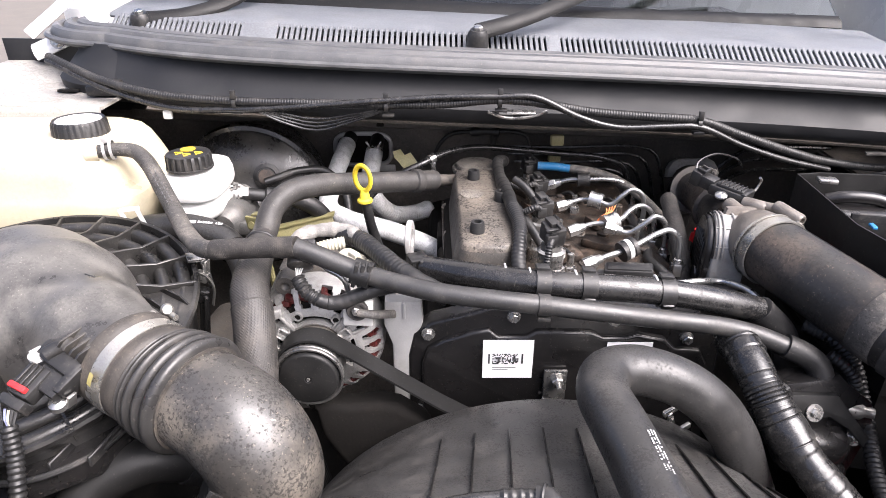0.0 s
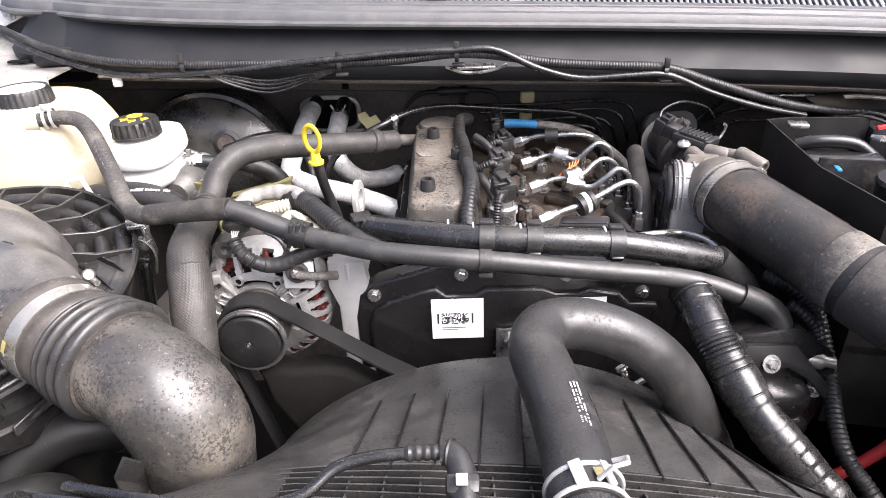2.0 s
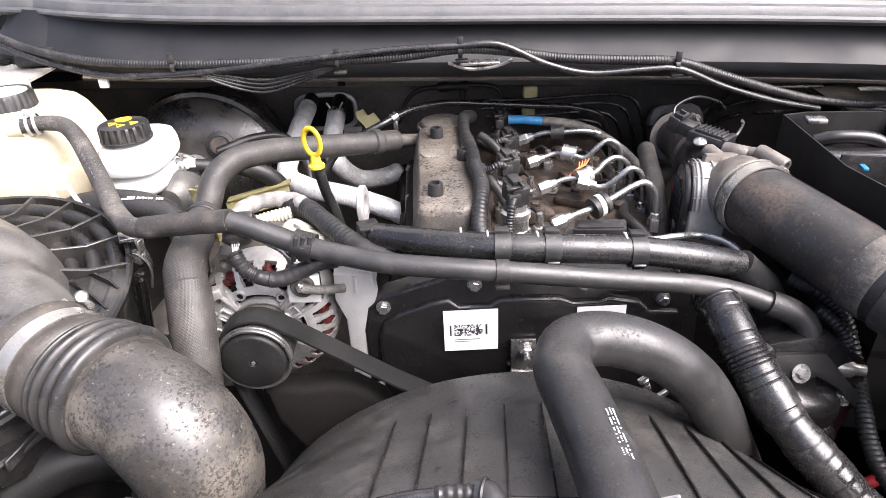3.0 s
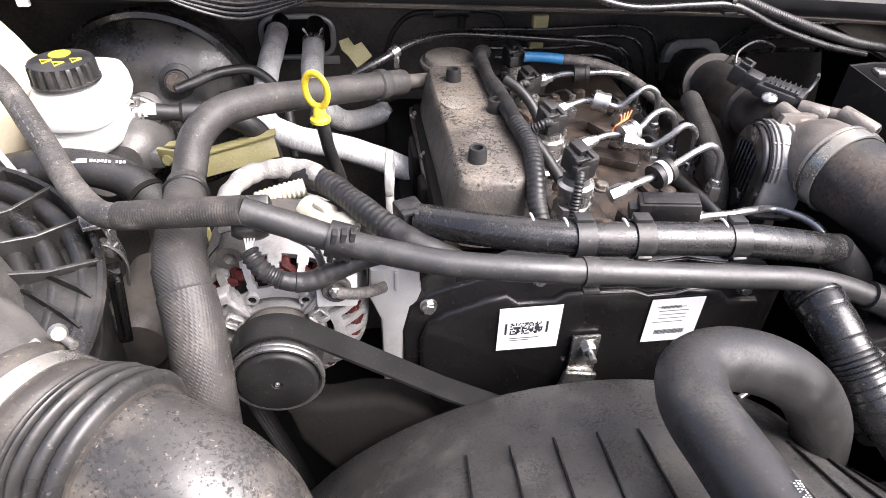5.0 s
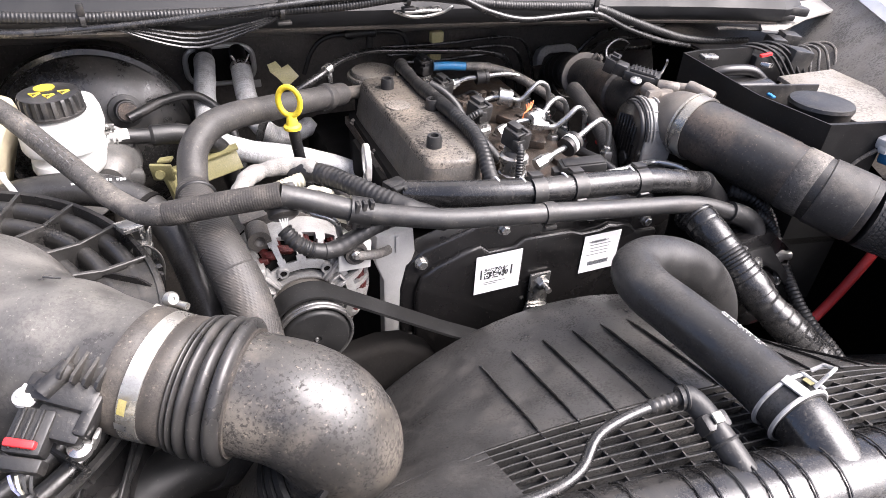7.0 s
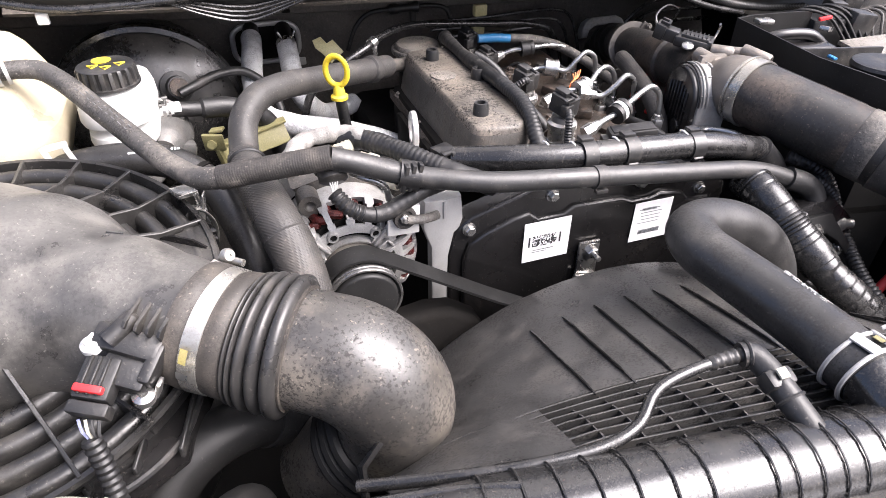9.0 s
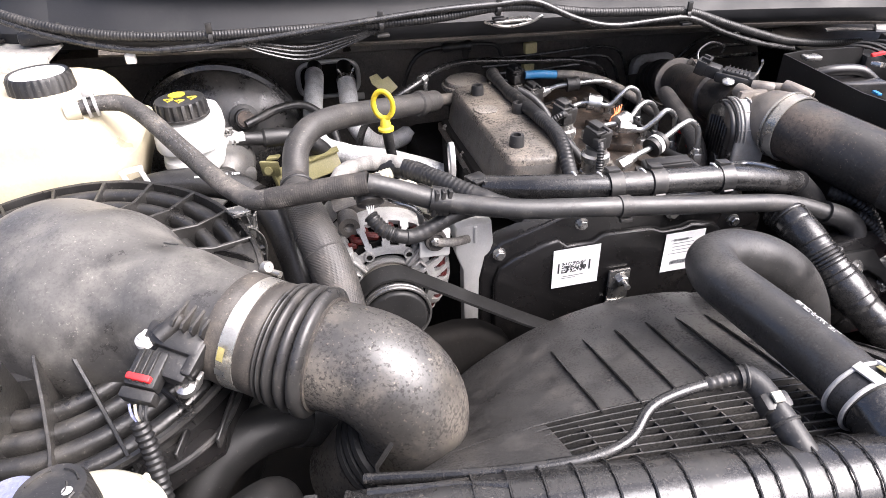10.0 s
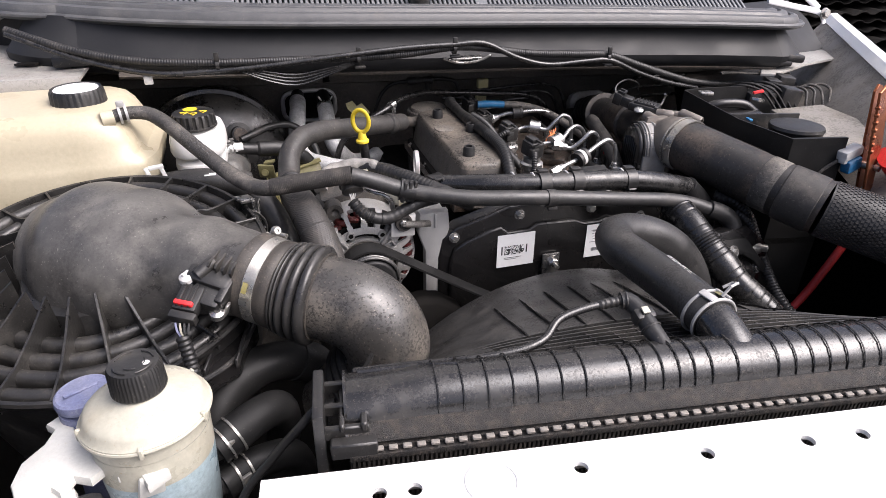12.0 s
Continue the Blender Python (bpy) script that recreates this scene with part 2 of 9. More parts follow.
M_PALE = mat("pale_yellow_plastic", (0.19, 0.172, 0.075), (0.26, 0.235, 0.110), 0.38, scale=40, dust=0.3)
M_CREAMCLIP = mat("cream_clip_plastic", (0.50, 0.45, 0.22), (0.60, 0.54, 0.29), 0.4, scale=40, dust=0.3)
M_PULLEY = mat("oiled_steel_pulley", (0.045, 0.044, 0.043), (0.095, 0.092, 0.089), 0.32, metal=0.6, scale=70, bump=0.1, specks=0.3)
M_BLUE = mat("blue_plastic", (0.015, 0.12, 0.28), (0.03, 0.18, 0.36), 0.4, scale=40, bump=0.05, dust=0.3)
M_VIOLET = mat("washed_blue_cap", (0.13, 0.145, 0.25), (0.20, 0.215, 0.32), 0.5, scale=30, bump=0.05, dust=0.4, dustcol=(0.27, 0.27, 0.30))
M_RED = mat("red_plastic", (0.62, 0.02, 0.025), (0.75, 0.04, 0.04), 0.4, scale=40, bump=0.05)
M_COPPER = mat("red_copper_winding", (0.010, 0.003, 0.002), (0.115, 0.011, 0.009), 0.35, metal=0.3, scale=150, bump=0.5)
M_BELT = mat("black_belt_rubber", (0.007, 0.007, 0.007), (0.014, 0.0138, 0.0135), 0.52, dust=0.14, dustcol=(0.05, 0.046, 0.042), scale=40, bump=0.05, spec=0.3)
M_COOLPIPE = mat("black_painted_pipe", (0.014, 0.014, 0.0143), (0.030, 0.0297, 0.029), 0.40, dust=0.28, dustcol=(0.10, 0.092, 0.082), scale=30, bump=0.08, specks=0.3, spec=0.6, pits=0.4)
M_SLOPE = mat("dirt_caked_tank_slope", (0.008, 0.0076, 0.0072), (0.020, 0.0181, 0.016), 0.6, dust=0.50, dustcol=(0.090, 0.071, 0.055), scale=150, bump=0.7, specks=0.8, pits=0.6)
M_RIM = mat("worn_pulley_steel", (0.12, 0.118, 0.113), (0.22, 0.216, 0.208), 0.3, metal=0.75, scale=70, bump=0.05, specks=0.3, dust=0.2, dustcol=(0.10, 0.09, 0.08))
M_JAW = mat("copper_clamp_jaw", (0.26, 0.075, 0.035), (0.44, 0.18, 0.09), 0.32, metal=0.8, scale=40)
M_ORANGE = mat("orange_wire", (0.55, 0.13, 0.03), (0.62, 0.20, 0.06), 0.5, scale=60, bump=0.05)
M_PAPER = mat("white_paper_label", (0.80, 0.80, 0.79), (0.86, 0.86, 0.85), 0.55, scale=30, bump=0.03, specks=0.05)
M_INK = mat("black_print", (0.02, 0.02, 0.02), (0.05, 0.05, 0.05), 0.6, scale=60, bump=0.0)
M_WHITEINK = mat("white_print", (0.45, 0.45, 0.44), (0.56, 0.56, 0.55), 0.6, scale=60, bump=0.0)
M_FIREWALL = mat("dusty_dark_bulkhead", (0.050, 0.0466, 0.043), (0.104, 0.0935, 0.082), 0.6, dust=0.42, dustcol=(0.21, 0.178, 0.145), scale=14, specks=0.4, pits=0.3)
M_LEDGE = mat("dusty_brown_ledge", (0.046, 0.040, 0.034), (0.088, 0.076, 0.063), 0.7, dust=0.45, dustcol=(0.17, 0.142, 0.112), scale=14, pits=0.4)
M_COWL = mat("grey_bulkhead_plastic", (0.0085, 0.0088, 0.0098), (0.017, 0.0175, 0.019), 0.55, dust=0.22, dustcol=(0.045, 0.045, 0.044), scale=16, bump=0.05, specks=0.2, flecks=0.0, spec=0.35)
M_GRILLE = mat("faded_cowl_plastic", (0.105, 0.111, 0.120), (0.165, 0.172, 0.182), 0.45, dust=0.25, dustcol=(0.20, 0.195, 0.185), scale=20, flecks=0.1)
M_WELL = mat("dusty_plenum", (0.040, 0.042, 0.045), (0.075, 0.077, 0.080), 0.7, dust=0.3, dustcol=(0.10, 0.09, 0.075), scale=30)
M_SEAL = mat("weathered_grey_seal", (0.050, 0.051, 0.053), (0.098, 0.099, 0.100), 0.42, dust=0.25, dustcol=(0.14, 0.13, 0.115), scale=40, specks=0.35)
M_CORE = mat("radiator_fins", (0.030, 0.028, 0.026), (0.055, 0.050, 0.045), 0.6, metal=0.3, dust=0.35, dustcol=(0.12, 0.10, 0.08), scale=40)
M_CRIMP = mat("aluminium_crimp_strip", (0.20, 0.185, 0.165), (0.32, 0.298, 0.268), 0.55, metal=0.25, dust=0.45, dustcol=(0.16, 0.125, 0.09), scale=60, specks=0.4, pits=0.3)
M_TANK = mat("radiator_end_tank", (0.010, 0.010, 0.0103), (0.022, 0.0215, 0.021), 0.21, dust=0.22, dustcol=(0.10, 0.088, 0.073), scale=30, bump=0.05, specks=0.35, pits=0.4, spec=0.75)
# Soil grey, also toned down for the shaded inner wing ledge.
M_APRON = mat("soiled_apron_shaded", (0.16, 0.148, 0.13), (0.26, 0.244, 0.218), 0.55, scale=18, bump=0.08, specks=0.3, dust=0.45, dustcol=(0.13, 0.106, 0.079), pits=0.5)
M_BOOSTER = mat("satin_black_booster", (0.009, 0.009, 0.009), (0.024, 0.0232, 0.022), 0.22, dust=0.36, dustcol=(0.12, 0.108, 0.09), scale=18, spec=0.7, pits=0.3)
M_GROUND = mat("bare_dusty_ground", (0.10, 0.09, 0.078), (0.16, 0.145, 0.125), 0.9, scale=3, bump=0.4, dust=0.3, dustcol=(0.08, 0.075, 0.065))
M_CABIN = mat("dark_cabin_trim", (0.008, 0.008, 0.008), (0.017, 0.0165, 0.016), 0.7, scale=10, spec=0.25)
M_GLASS = bpy.data.materials.new("windscreen_glass")
M_GLASS.use_nodes = True
g = M_GLASS.node_tree.nodes["Principled BSDF"]
g.inputs["Base Color"].default_value, g.inputs["Roughness"].default_value = (0.80, 0.86, 0.84, 1), 0.02
g.inputs["Transmission Weight"].default_value, g.inputs["IOR"].default_value = 1.0, 1.45




def weave(m, scale):
    """Adds the fine crossed threads of a woven sleeve to a material's relief."""
    nt = m.node_tree
    b = nt.nodes["Principled BSDF"]
    tc = nt.nodes.new("ShaderNodeTexCoord")
    high = []
    for flip in (1, -1):
        mp, wv = nt.nodes.new("ShaderNodeMapping"), nt.nodes.new("ShaderNodeTexWave")
        mp.inputs["Scale"].default_value = (1, 1, flip)
        wv.bands_direction, wv.inputs["Scale"].default_value = "DIAGONAL", scale
        nt.links.new(tc.outputs["Object"], mp.inputs["Vector"])
        nt.links.new(mp.outputs["Vector"], wv.inputs["Vector"])
        high.append(wv.outputs["Fac"])
    top, bp = nt.nodes.new("ShaderNodeMath"), nt.nodes.new("ShaderNodeBump")
    top.operation = "MULTIPLY"
    bp.inputs["Strength"].default_value, bp.inputs["Distance"].default_value = 0.40, 0.0006
    for k in (0, 1):
        nt.links.new(high[k], top.inputs[k])
    nt.links.new(top.outputs["Value"], bp.inputs["Height"])
    if b.inputs["Normal"].links:
        nt.links.new(b.inputs["Normal"].links[0].from_socket, bp.inputs["Normal"])
    nt.links.new(bp.outputs["Normal"], b.inputs["Normal"])


weave(M_WOVEN, 170)

# ---- shapes: each gives (vertices, faces) ----
def curve(pts, step=0.006, closed=False):
    """Points spaced along a smooth line through pts."""
    p = [Vector(q) for q in pts]
    out = []
    k = len(p)
    for i in range(k if closed else k - 1):
        a, b = p[i], p[(i + 1) % k]
        z = p[i - 1] if (i > 0 or closed) else a * 2 - b
        c = p[(i + 2) % k] if (i + 2 < k or closed) else b * 2 - a
        n = max(2, int((b - a).length / step))
        d0, d1, d2 = [max(1e-5, (q - r).length) ** 0.5 for q, r in ((a, z), (b, a), (c, b))]
        m1 = (b - z) * (d1 / (d0 + d1)) if False else ((a - z) / d0 - (b - z) / (d0 + d1) + (b - a) / d1) * d1
        m2 = ((b - a) / d1 - (c - a) / (d1 + d2) + (c - b) / d2) * d1
        for j in range(n):
            t = j / n
            out.append(a * (2 * t**3 - 3 * t**2 + 1) + m1 * (t**3 - 2 * t**2 + t) + b * (-2 * t**3 + 3 * t**2) + m2 * (t**3 - t**2))
    if not closed:
        out.append(p[-1])
    return out


def tube(pts, r, n=14, step=0.006, rfun=None, cap=True, smooth_path=True, flat=1.0):
    """A round bar swept along pts; rfun(metres along, length) scales the radius."""
    c = curve(pts, step) if smooth_path else [Vector(q) for q in pts]
    d = [(c[min(i + 1, len(c) - 1)] - c[max(i - 1, 0)]).normalized() for i in range(len(c))]
    u = d[0].orthogonal().normalized()
    run = [0.0]
    for i in range(1, len(c)):
        run.append(run[-1] + (c[i] - c[i - 1]).length)
    vs, fs = [], []
    for i, q in enumerate(c):
        u = (u - d[i] * u.dot(d[i])).normalized()
        w = d[i].cross(u)
        k = r * (rfun(run[i], run[-1]) if rfun else 1.0)
        for j in range(n):
            a = 2 * math.pi * j / n
            vs.append(q + u * (k * math.cos(a)) + w * (k * flat * math.sin(a)))
    for i in range(len(c) - 1):
        for j in range(n):
            fs.append((i * n + j, i * n + (j + 1) % n, (i + 1) * n + (j + 1) % n, (i + 1) * n + j))
    if cap:
        fs.append(tuple(range(n - 1, -1, -1)))
        fs.append(tuple(range((len(c) - 1) * n, len(c) * n)))
    return vs, fs


def ribbed(pitch, depth):
    return lambda s, total: 1.0 - depth * (0.5 + 0.5 * math.copysign(abs(math.cos(2 * math.pi * s / pitch)) ** 0.6, math.cos(2 * math.pi * s / pitch)))


def corrugated(pts, r, pitch=0.004, depth=0.16, n=12):
    return tube(pts, r, n, pitch / 4, ribbed(pitch, depth))


def lathe(profile, origin, axis, n=32, arc=(0, 360), grip=None):
    """profile: (metres along the axis, radius) turned round the axis. grip: ridges (count, depth, from height, to height) cut into it."""
    o, a = Vector(origin), Vector(axis).normalized()
    u = a.orthogonal().normalized()
    w = a.cross(u)
    vs, fs, rows = [], [], []
    full = arc == (0, 360)
    m = n if full else n + 1
    for h, r in profile:
        if r < 1e-6:
            rows.append([len(vs)])
            vs.append(o + a * h)
            continue
        rows.append(list(range(len(vs), len(vs) + m)))
        for j in range(m):
            t = radians(arc[0] + (arc[1] - arc[0]) * j / n)
            k = r
            if grip and grip[2] <= h <= grip[3] and (j * grip[0] * 4 // n) % 4 >= 2:
                k = r - grip[1]
            vs.append(o + a * h + u * (k * math.cos(t)) + w * (k * math.sin(t)))
    for p, q in zip(rows, rows[1:]):
        for j in range(n):
            k = (j + 1) % m
            if len(p) == 1 and len(q) > 1:
                fs.append((p[0], q[k], q[j]))
            elif len(q) == 1 and len(p) > 1:
                fs.append((p[j], p[k], q[0]))
            elif len(p) > 1:
                fs.append((p[j], p[k], q[k], q[j]))
    return vs, fs


def bm_out(bm):
    bm.verts.ensure_lookup_table()
    vs, fs = [v.co.copy() for v in bm.verts], [tuple(v.index for v in f.verts) for f in bm.faces]
    bm.free()
    return vs, fs


def box(c, size, rot=(0, 0, 0), bevel=0.003, seg=2, taper=1.0):
    """A block with rounded edges; taper scales its top."""
    bm = bmesh.new()
    bmesh.ops.create_cube(bm, size=1.0)
    for v in bm.verts:
        k = taper if v.co.z > 0 else 1.0
        v.co = Vector((v.co.x * size[0] * k, v.co.y * size[1] * k, v.co.z * size[2]))
    if bevel:
        bmesh.ops.bevel(bm, geom=list(bm.edges), offset=min(bevel, min(size) * 0.45), segments=seg, affect="EDGES", profile=0.5)
    bm.transform(pose(*c, *rot))
    bm.verts.index_update()
    return bm_out(bm)


def slab(outline, thick, m, bevel=0.002, seg=2):
    """A flat outline in x, y, given a thickness along z and placed by the matrix m."""
    bm = bmesh.new()
    f = bm.faces.new([bm.verts.new((x, y, 0)) for x, y in outline])
    bmesh.ops.recalc_face_normals(bm, faces=[f])
    if f.normal.z < 0:
        f.normal_flip()
    top = bmesh.ops.extrude_face_region(bm, geom=[f])
    bmesh.ops.translate(bm, vec=(0, 0, thick), verts=[v for v in top["geom"] if isinstance(v, bmesh.types.BMVert)])
    bmesh.ops.recalc_face_normals(bm, faces=list(bm.faces))
    if bevel:
        rim = [e for e in bm.edges if all(abs(v.co.z - thick) < 1e-7 for v in e.verts)]
        bmesh.ops.bevel(bm, geom=rim, offset=bevel, segments=seg, affect="EDGES", profile=0.5)
    bm.transform(m)
    bm.verts.index_update()
    return bm_out(bm)


def torus(c, axis, R, r, n=36, k=10, arc=(0, 360)):
    prof = [(r * math.sin(2 * math.pi * i / k), R + r * math.cos(2 * math.pi * i / k)) for i in range(k + 1)]
    return lathe(prof, c, axis, n, arc)


def hexnut(c, axis, r, h, hole=0.0):
    vs, fs = lathe([(0, 0), (0, r), (h * 0.85, r), (h, r * 0.86), (h, hole), (h * 0.4, hole), (h * 0.4, 0)], c, axis, 6)
    return vs, fs


def bolt(c, axis, r, h=None):
    """A flanged hexagon head."""
    h = h or r * 0.9
    a = Vector(axis).normalized()
    return join(lathe([(0, 0), (0, r * 1.35), (h * 0.25, r * 1.3), (h * 0.3, 0)], c, axis, 20), hexnut(Vector(c) + a * h * 0.25, axis, r, h * 0.8))


def join(*shapes):
    vs, fs = [], []
    for v, f in shapes:
        k = len(vs)
        vs += list(v)
        fs += [tuple(i + k for i in q) for q in f]
    return vs, fs


def moved(shape, m):
    return [m @ Vector(v) for v in shape[0]], shape[1]


def sheet(grid, thick=0.0):
    """A surface through rows of points; with a thickness it gets a back and edges."""
    r, c = len(grid), len(grid[0])
    vs = [Vector(p) for row in grid for p in row]
    fs = [(i * c + j, i * c + j + 1, (i + 1) * c + j + 1, (i + 1) * c + j) for i in range(r - 1) for j in range(c - 1)]
    if not thick:
        return vs, fs
    bm = bmesh.new()
    bv = [bm.verts.new(v) for v in vs]
    for f in fs:
        bm.faces.new([bv[i] for i in f])
    bm.normal_update()
    back = [bm.verts.new(v.co - v.normal * thick) for v in bv]
    for f in fs:
        bm.faces.new([back[i] for i in reversed(f)])
    ring = [j for j in range(c)] + [i * c + c - 1 for i in range(1, r)] + [(r - 1) * c + j for j in range(c - 2, -1, -1)] + [i * c for i in range(r - 2, 0, -1)]
    for a, b in zip(ring, ring[1:] + ring[:1]):
        bm.faces.new((bv[b], bv[a], back[a], back[b]))
    bmesh.ops.recalc_face_normals(bm, faces=list(bm.faces))
    bm.verts.index_update()
    return bm_out(bm)


def part(name, shape, material, parent=None, label="", sharp=38):
    """Links a shape as one mesh object, under a thing or a part of it."""
    me = bpy.data.meshes.new(name)
    me.from_pydata([tuple(v) for v in shape[0]], [], shape[1])
    bm = bmesh.new()
    bm.from_mesh(me)
    bmesh.ops.remove_doubles(bm, verts=list(bm.verts), dist=1e-6)
    if sharp:
        bmesh.ops.recalc_face_normals(bm, faces=list(bm.faces))
    bm.to_mesh(me)
    bm.free()
    me.materials.append(material)
    if sharp:
        me.shade_smooth()
        me.set_sharp_from_angle(angle=radians(sharp))
    ob = new(name, me)
    if parent is not None:
        ob.parent = parent
        if parent.type == "EMPTY":
            ob.matrix_parent_inverse = Matrix.Translation(-parent.location)
    return tagged(ob, label) if label else ob


def thing(name, loc, label, category, group="", kind=""):
    ob = new(name)
    ob.location = loc
    ob.empty_display_size = 0.02
    return tagged(ob, label, category, group, kind)


def solo(name, shape, material, label, category, group="", kind="", sharp=38):
    """A thing that is one mesh."""
    return tagged(part(name, shape, material, None, "", sharp), label, category, group, kind)


def fin(pts, h, t, up=(0, 0, 1)):
    """A thin upright web that follows pts."""
    c = [Vector(p) for p in pts]
    u = Vector(up)
    rows = []
    for i, q in enumerate(c):
        d = (c[min(i + 1, len(c) - 1)] - c[max(i - 1, 0)]).normalized()
        s = d.cross(u).normalized() * (t / 2)
        e = 0.25 if i in (0, len(c) - 1) else 1.0
        rows.append([q - s, q - s * 0.8 + u * h * e, q + s * 0.8 + u * h * e, q + s])
    return sheet(rows)


def loft(rings):
    """A closed body through rings of equally many points, from bottom to top."""
    n = len(rings[0])
    vs = [Vector(p) for r in rings for p in r]
    fs = [(i * n + j, i * n + (j + 1) % n, (i + 1) * n + (j + 1) % n, (i + 1) * n + j) for i in range(len(rings) - 1) for j in range(n)]
    fs.append(tuple(range(n - 1, -1, -1)))
    fs.append(tuple(range((len(rings) - 1) * n, len(rings) * n)))
    return vs, fs


def oval(cx, cy, z, rx, ry, n=40, e=0.6):
    """A rounded rectangle, as a ring of points."""
    return [(cx + rx * math.copysign(abs(math.cos(a)) ** e, math.cos(a)), cy + ry * math.copysign(abs(math.sin(a)) ** e, math.sin(a)), z) for a in [2 * math.pi * k / n for k in range(n)]]


# ---- ground and surroundings ----
solo("ground", sheet([[(x, y, 0.0) for x in (-400, -20, -6, 0, 6, 20, 400)] for y in (-400, -20, -6, 0, 6, 20, 400)]), M_GROUND, "bare dusty yard ground under the vehicle", "ground", kind="structure")

# ---- vehicle body round the engine bay ----
MID = 0.085          # the vehicle's middle line
FALL = -0.041        # the bulkhead falls slightly towards one side


def bz(x, z):
    return z + FALL * x


def bowed(x, bow):
    """The cowl sweeps back at one end and comes slightly forward at the other."""
    u = (x - MID) / 0.6
    return bow * u**4 if u < 0 else -0.045 * (bow > 0) * u**3


def sweep_x(profile, xs, bow=0.0, thick=0.004):
    """A panel of one cross-section (y, z) carried along x."""
    return sheet([[(x, y + bowed(x, bow), bz(x, z)) for x in xs] for y, z in profile], thick)


XS = [MID + 0.74 * k / 24 for k in range(-24, 25)]
XIN = [MID + 0.60 * k / 24 for k in range(-24, 25)]
body = thing("vehicle_body", (MID, 0.5, 0.0), "white pickup truck body with its bonnet raised over the engine bay", "vehicle body")
part("bulkhead", sweep_x([(1.075, 0.45), (1.07, 0.8), (1.062, 1.12), (1.05, 1.165), (1.00, 1.178)], XS, 0.0, 0.006), M_FIREWALL, body, "dark dusty steel bulkhead")
part("bulkhead_ledge", sweep_x([(1.00, 1.180), (0.93, 1.183), (0.875, 1.182), (0.862, 1.174)], XIN[4:], 0.03, 0.004), M_LEDGE, body, "brownish dusty bulkhead ledge")
part("bulkhead_stiffener", sweep_x([(1.052, 1.135), (1.036, 1.130), (1.036, 1.120), (1.052, 1.115)], XIN, 0.0, 0.003), M_FIREWALL, body)
cowl_prof = [(0.878, 1.174), (0.860, 1.180), (0.853, 1.190), (0.852, 1.200), (0.858, 1.207), (0.872, 1.222), (0.884, 1.236), (0.890, 1.252)]
part("cowl_front_panel", sweep_x(cowl_prof, XIN[2:], 0.06, 0.004), M_COWL, body, "dark grey plastic cowl front panel")
seal_prof = [(0.866, 1.243), (0.859, 1.248), (0.859, 1.251), (0.863, 1.254), (0.869, 1.252), (0.870, 1.257), (0.874, 1.263), (0.881, 1.265), (0.885, 1.263), (0.887, 1.258), (0.890, 1.264), (0.894, 1.268), (0.902, 1.269), (0.905, 1.265), (0.907, 1.264), (0.910, 1.269), (0.919, 1.2715), (0.926, 1.268), (0.930, 1.258)]
part("bonnet_seal", sweep_x(seal_prof, XIN[1:], 0.095, 0.004), M_SEAL, body, "weathered grey ridged rubber bonnet seal", 30)


def turned_end(profile, x_end, y_turn, side, bow, reach=75, thick=0.004):
    """The end of a swept panel, carried round a bend towards the windscreen."""
    rows = []
    for y, z in profile:
        row = []
        for k in range(13):
            a = radians(reach * k / 12)
            x = x_end + side * (y_turn - y) * math.sin(a)
            row.append((x, y_turn - (y_turn - y) * math.cos(a) + bowed(x_end, bow), bz(x, z)))
        rows.append(row if side > 0 else row[::-1])
    return sheet(rows, thick)


part("cowl_corner", turned_end(cowl_prof, XIN[-1], 0.935, 1, 0.06, 66), M_COWL, body)
part("cowl_corner", turned_end(cowl_prof, XIN[2], 0.975, -1, 0.06, 60), M_COWL, body)
part("seal_corner", turned_end(seal_prof, XIN[-1], 0.945, 1, 0.095, 85), M_SEAL, body, "", 30)
part("seal_corner", turned_end(seal_prof, XIN[1], 1.000, -1, 0.095, 85), M_SEAL, body, "", 30)
part("hinge_pocket", sheet([[(0.735, 0.86, 1.140), (0.80, 0.90, 1.138), (0.90, 0.93, 1.150)], [(0.725, 0.93, 1.200), (0.80, 0.97, 1.196), (0.90, 0.99, 1.196)], [(0.70, 1.02, 1.225), (0.80, 1.06, 1.222), (0.92, 1.08, 1.222)]], 0.004), M_COWL, body, "dark panel under the bonnet hinge")
part("scuttle_grille", sweep_x([(0.981, 1.279), (0.986, 1.2825), (1.03, 1.288), (1.075, 1.2925), (1.125, 1.298)], XIN, 0.05, 0.004), M_GRILLE, body, "faded grey plastic scuttle panel")
part("scuttle_lip", sweep_x([(0.926, 1.260), (0.936, 1.263), (0.945, 1.264)], XIN, 0.06, 0.004), M_GRILLE, body)
part("scuttle_well", sweep_x([(0.935, 1.248), (0.96, 1.232), (1.00, 1.24), (1.02, 1.262)], XIN, 0.055, 0.003), M_WELL, body, "grey plenum under the slots")
bar_me = None
for k in range(144):
    x = MID - 0.59 + 1.18 * (k + 0.5) / 144
    if -0.295 < x < -0.245 or 0.155 < x < 0.172:
        continue
    if bar_me is None:
        bar = part("slat", box((0, 0, 0), (0.0050, 0.044, 0.004), (31, 0, 0), 0.0008, 1), M_GRILLE, body)
        bar_me = bar.data
    else:
        bar = new("slat", bar_me)
        bar.parent = body
    bar.matrix_parent_inverse = Matrix.Translation(-body.location)
    bar.location = (x, 0.9635 + bowed(x, 0.055), bz(x, 1.2705))
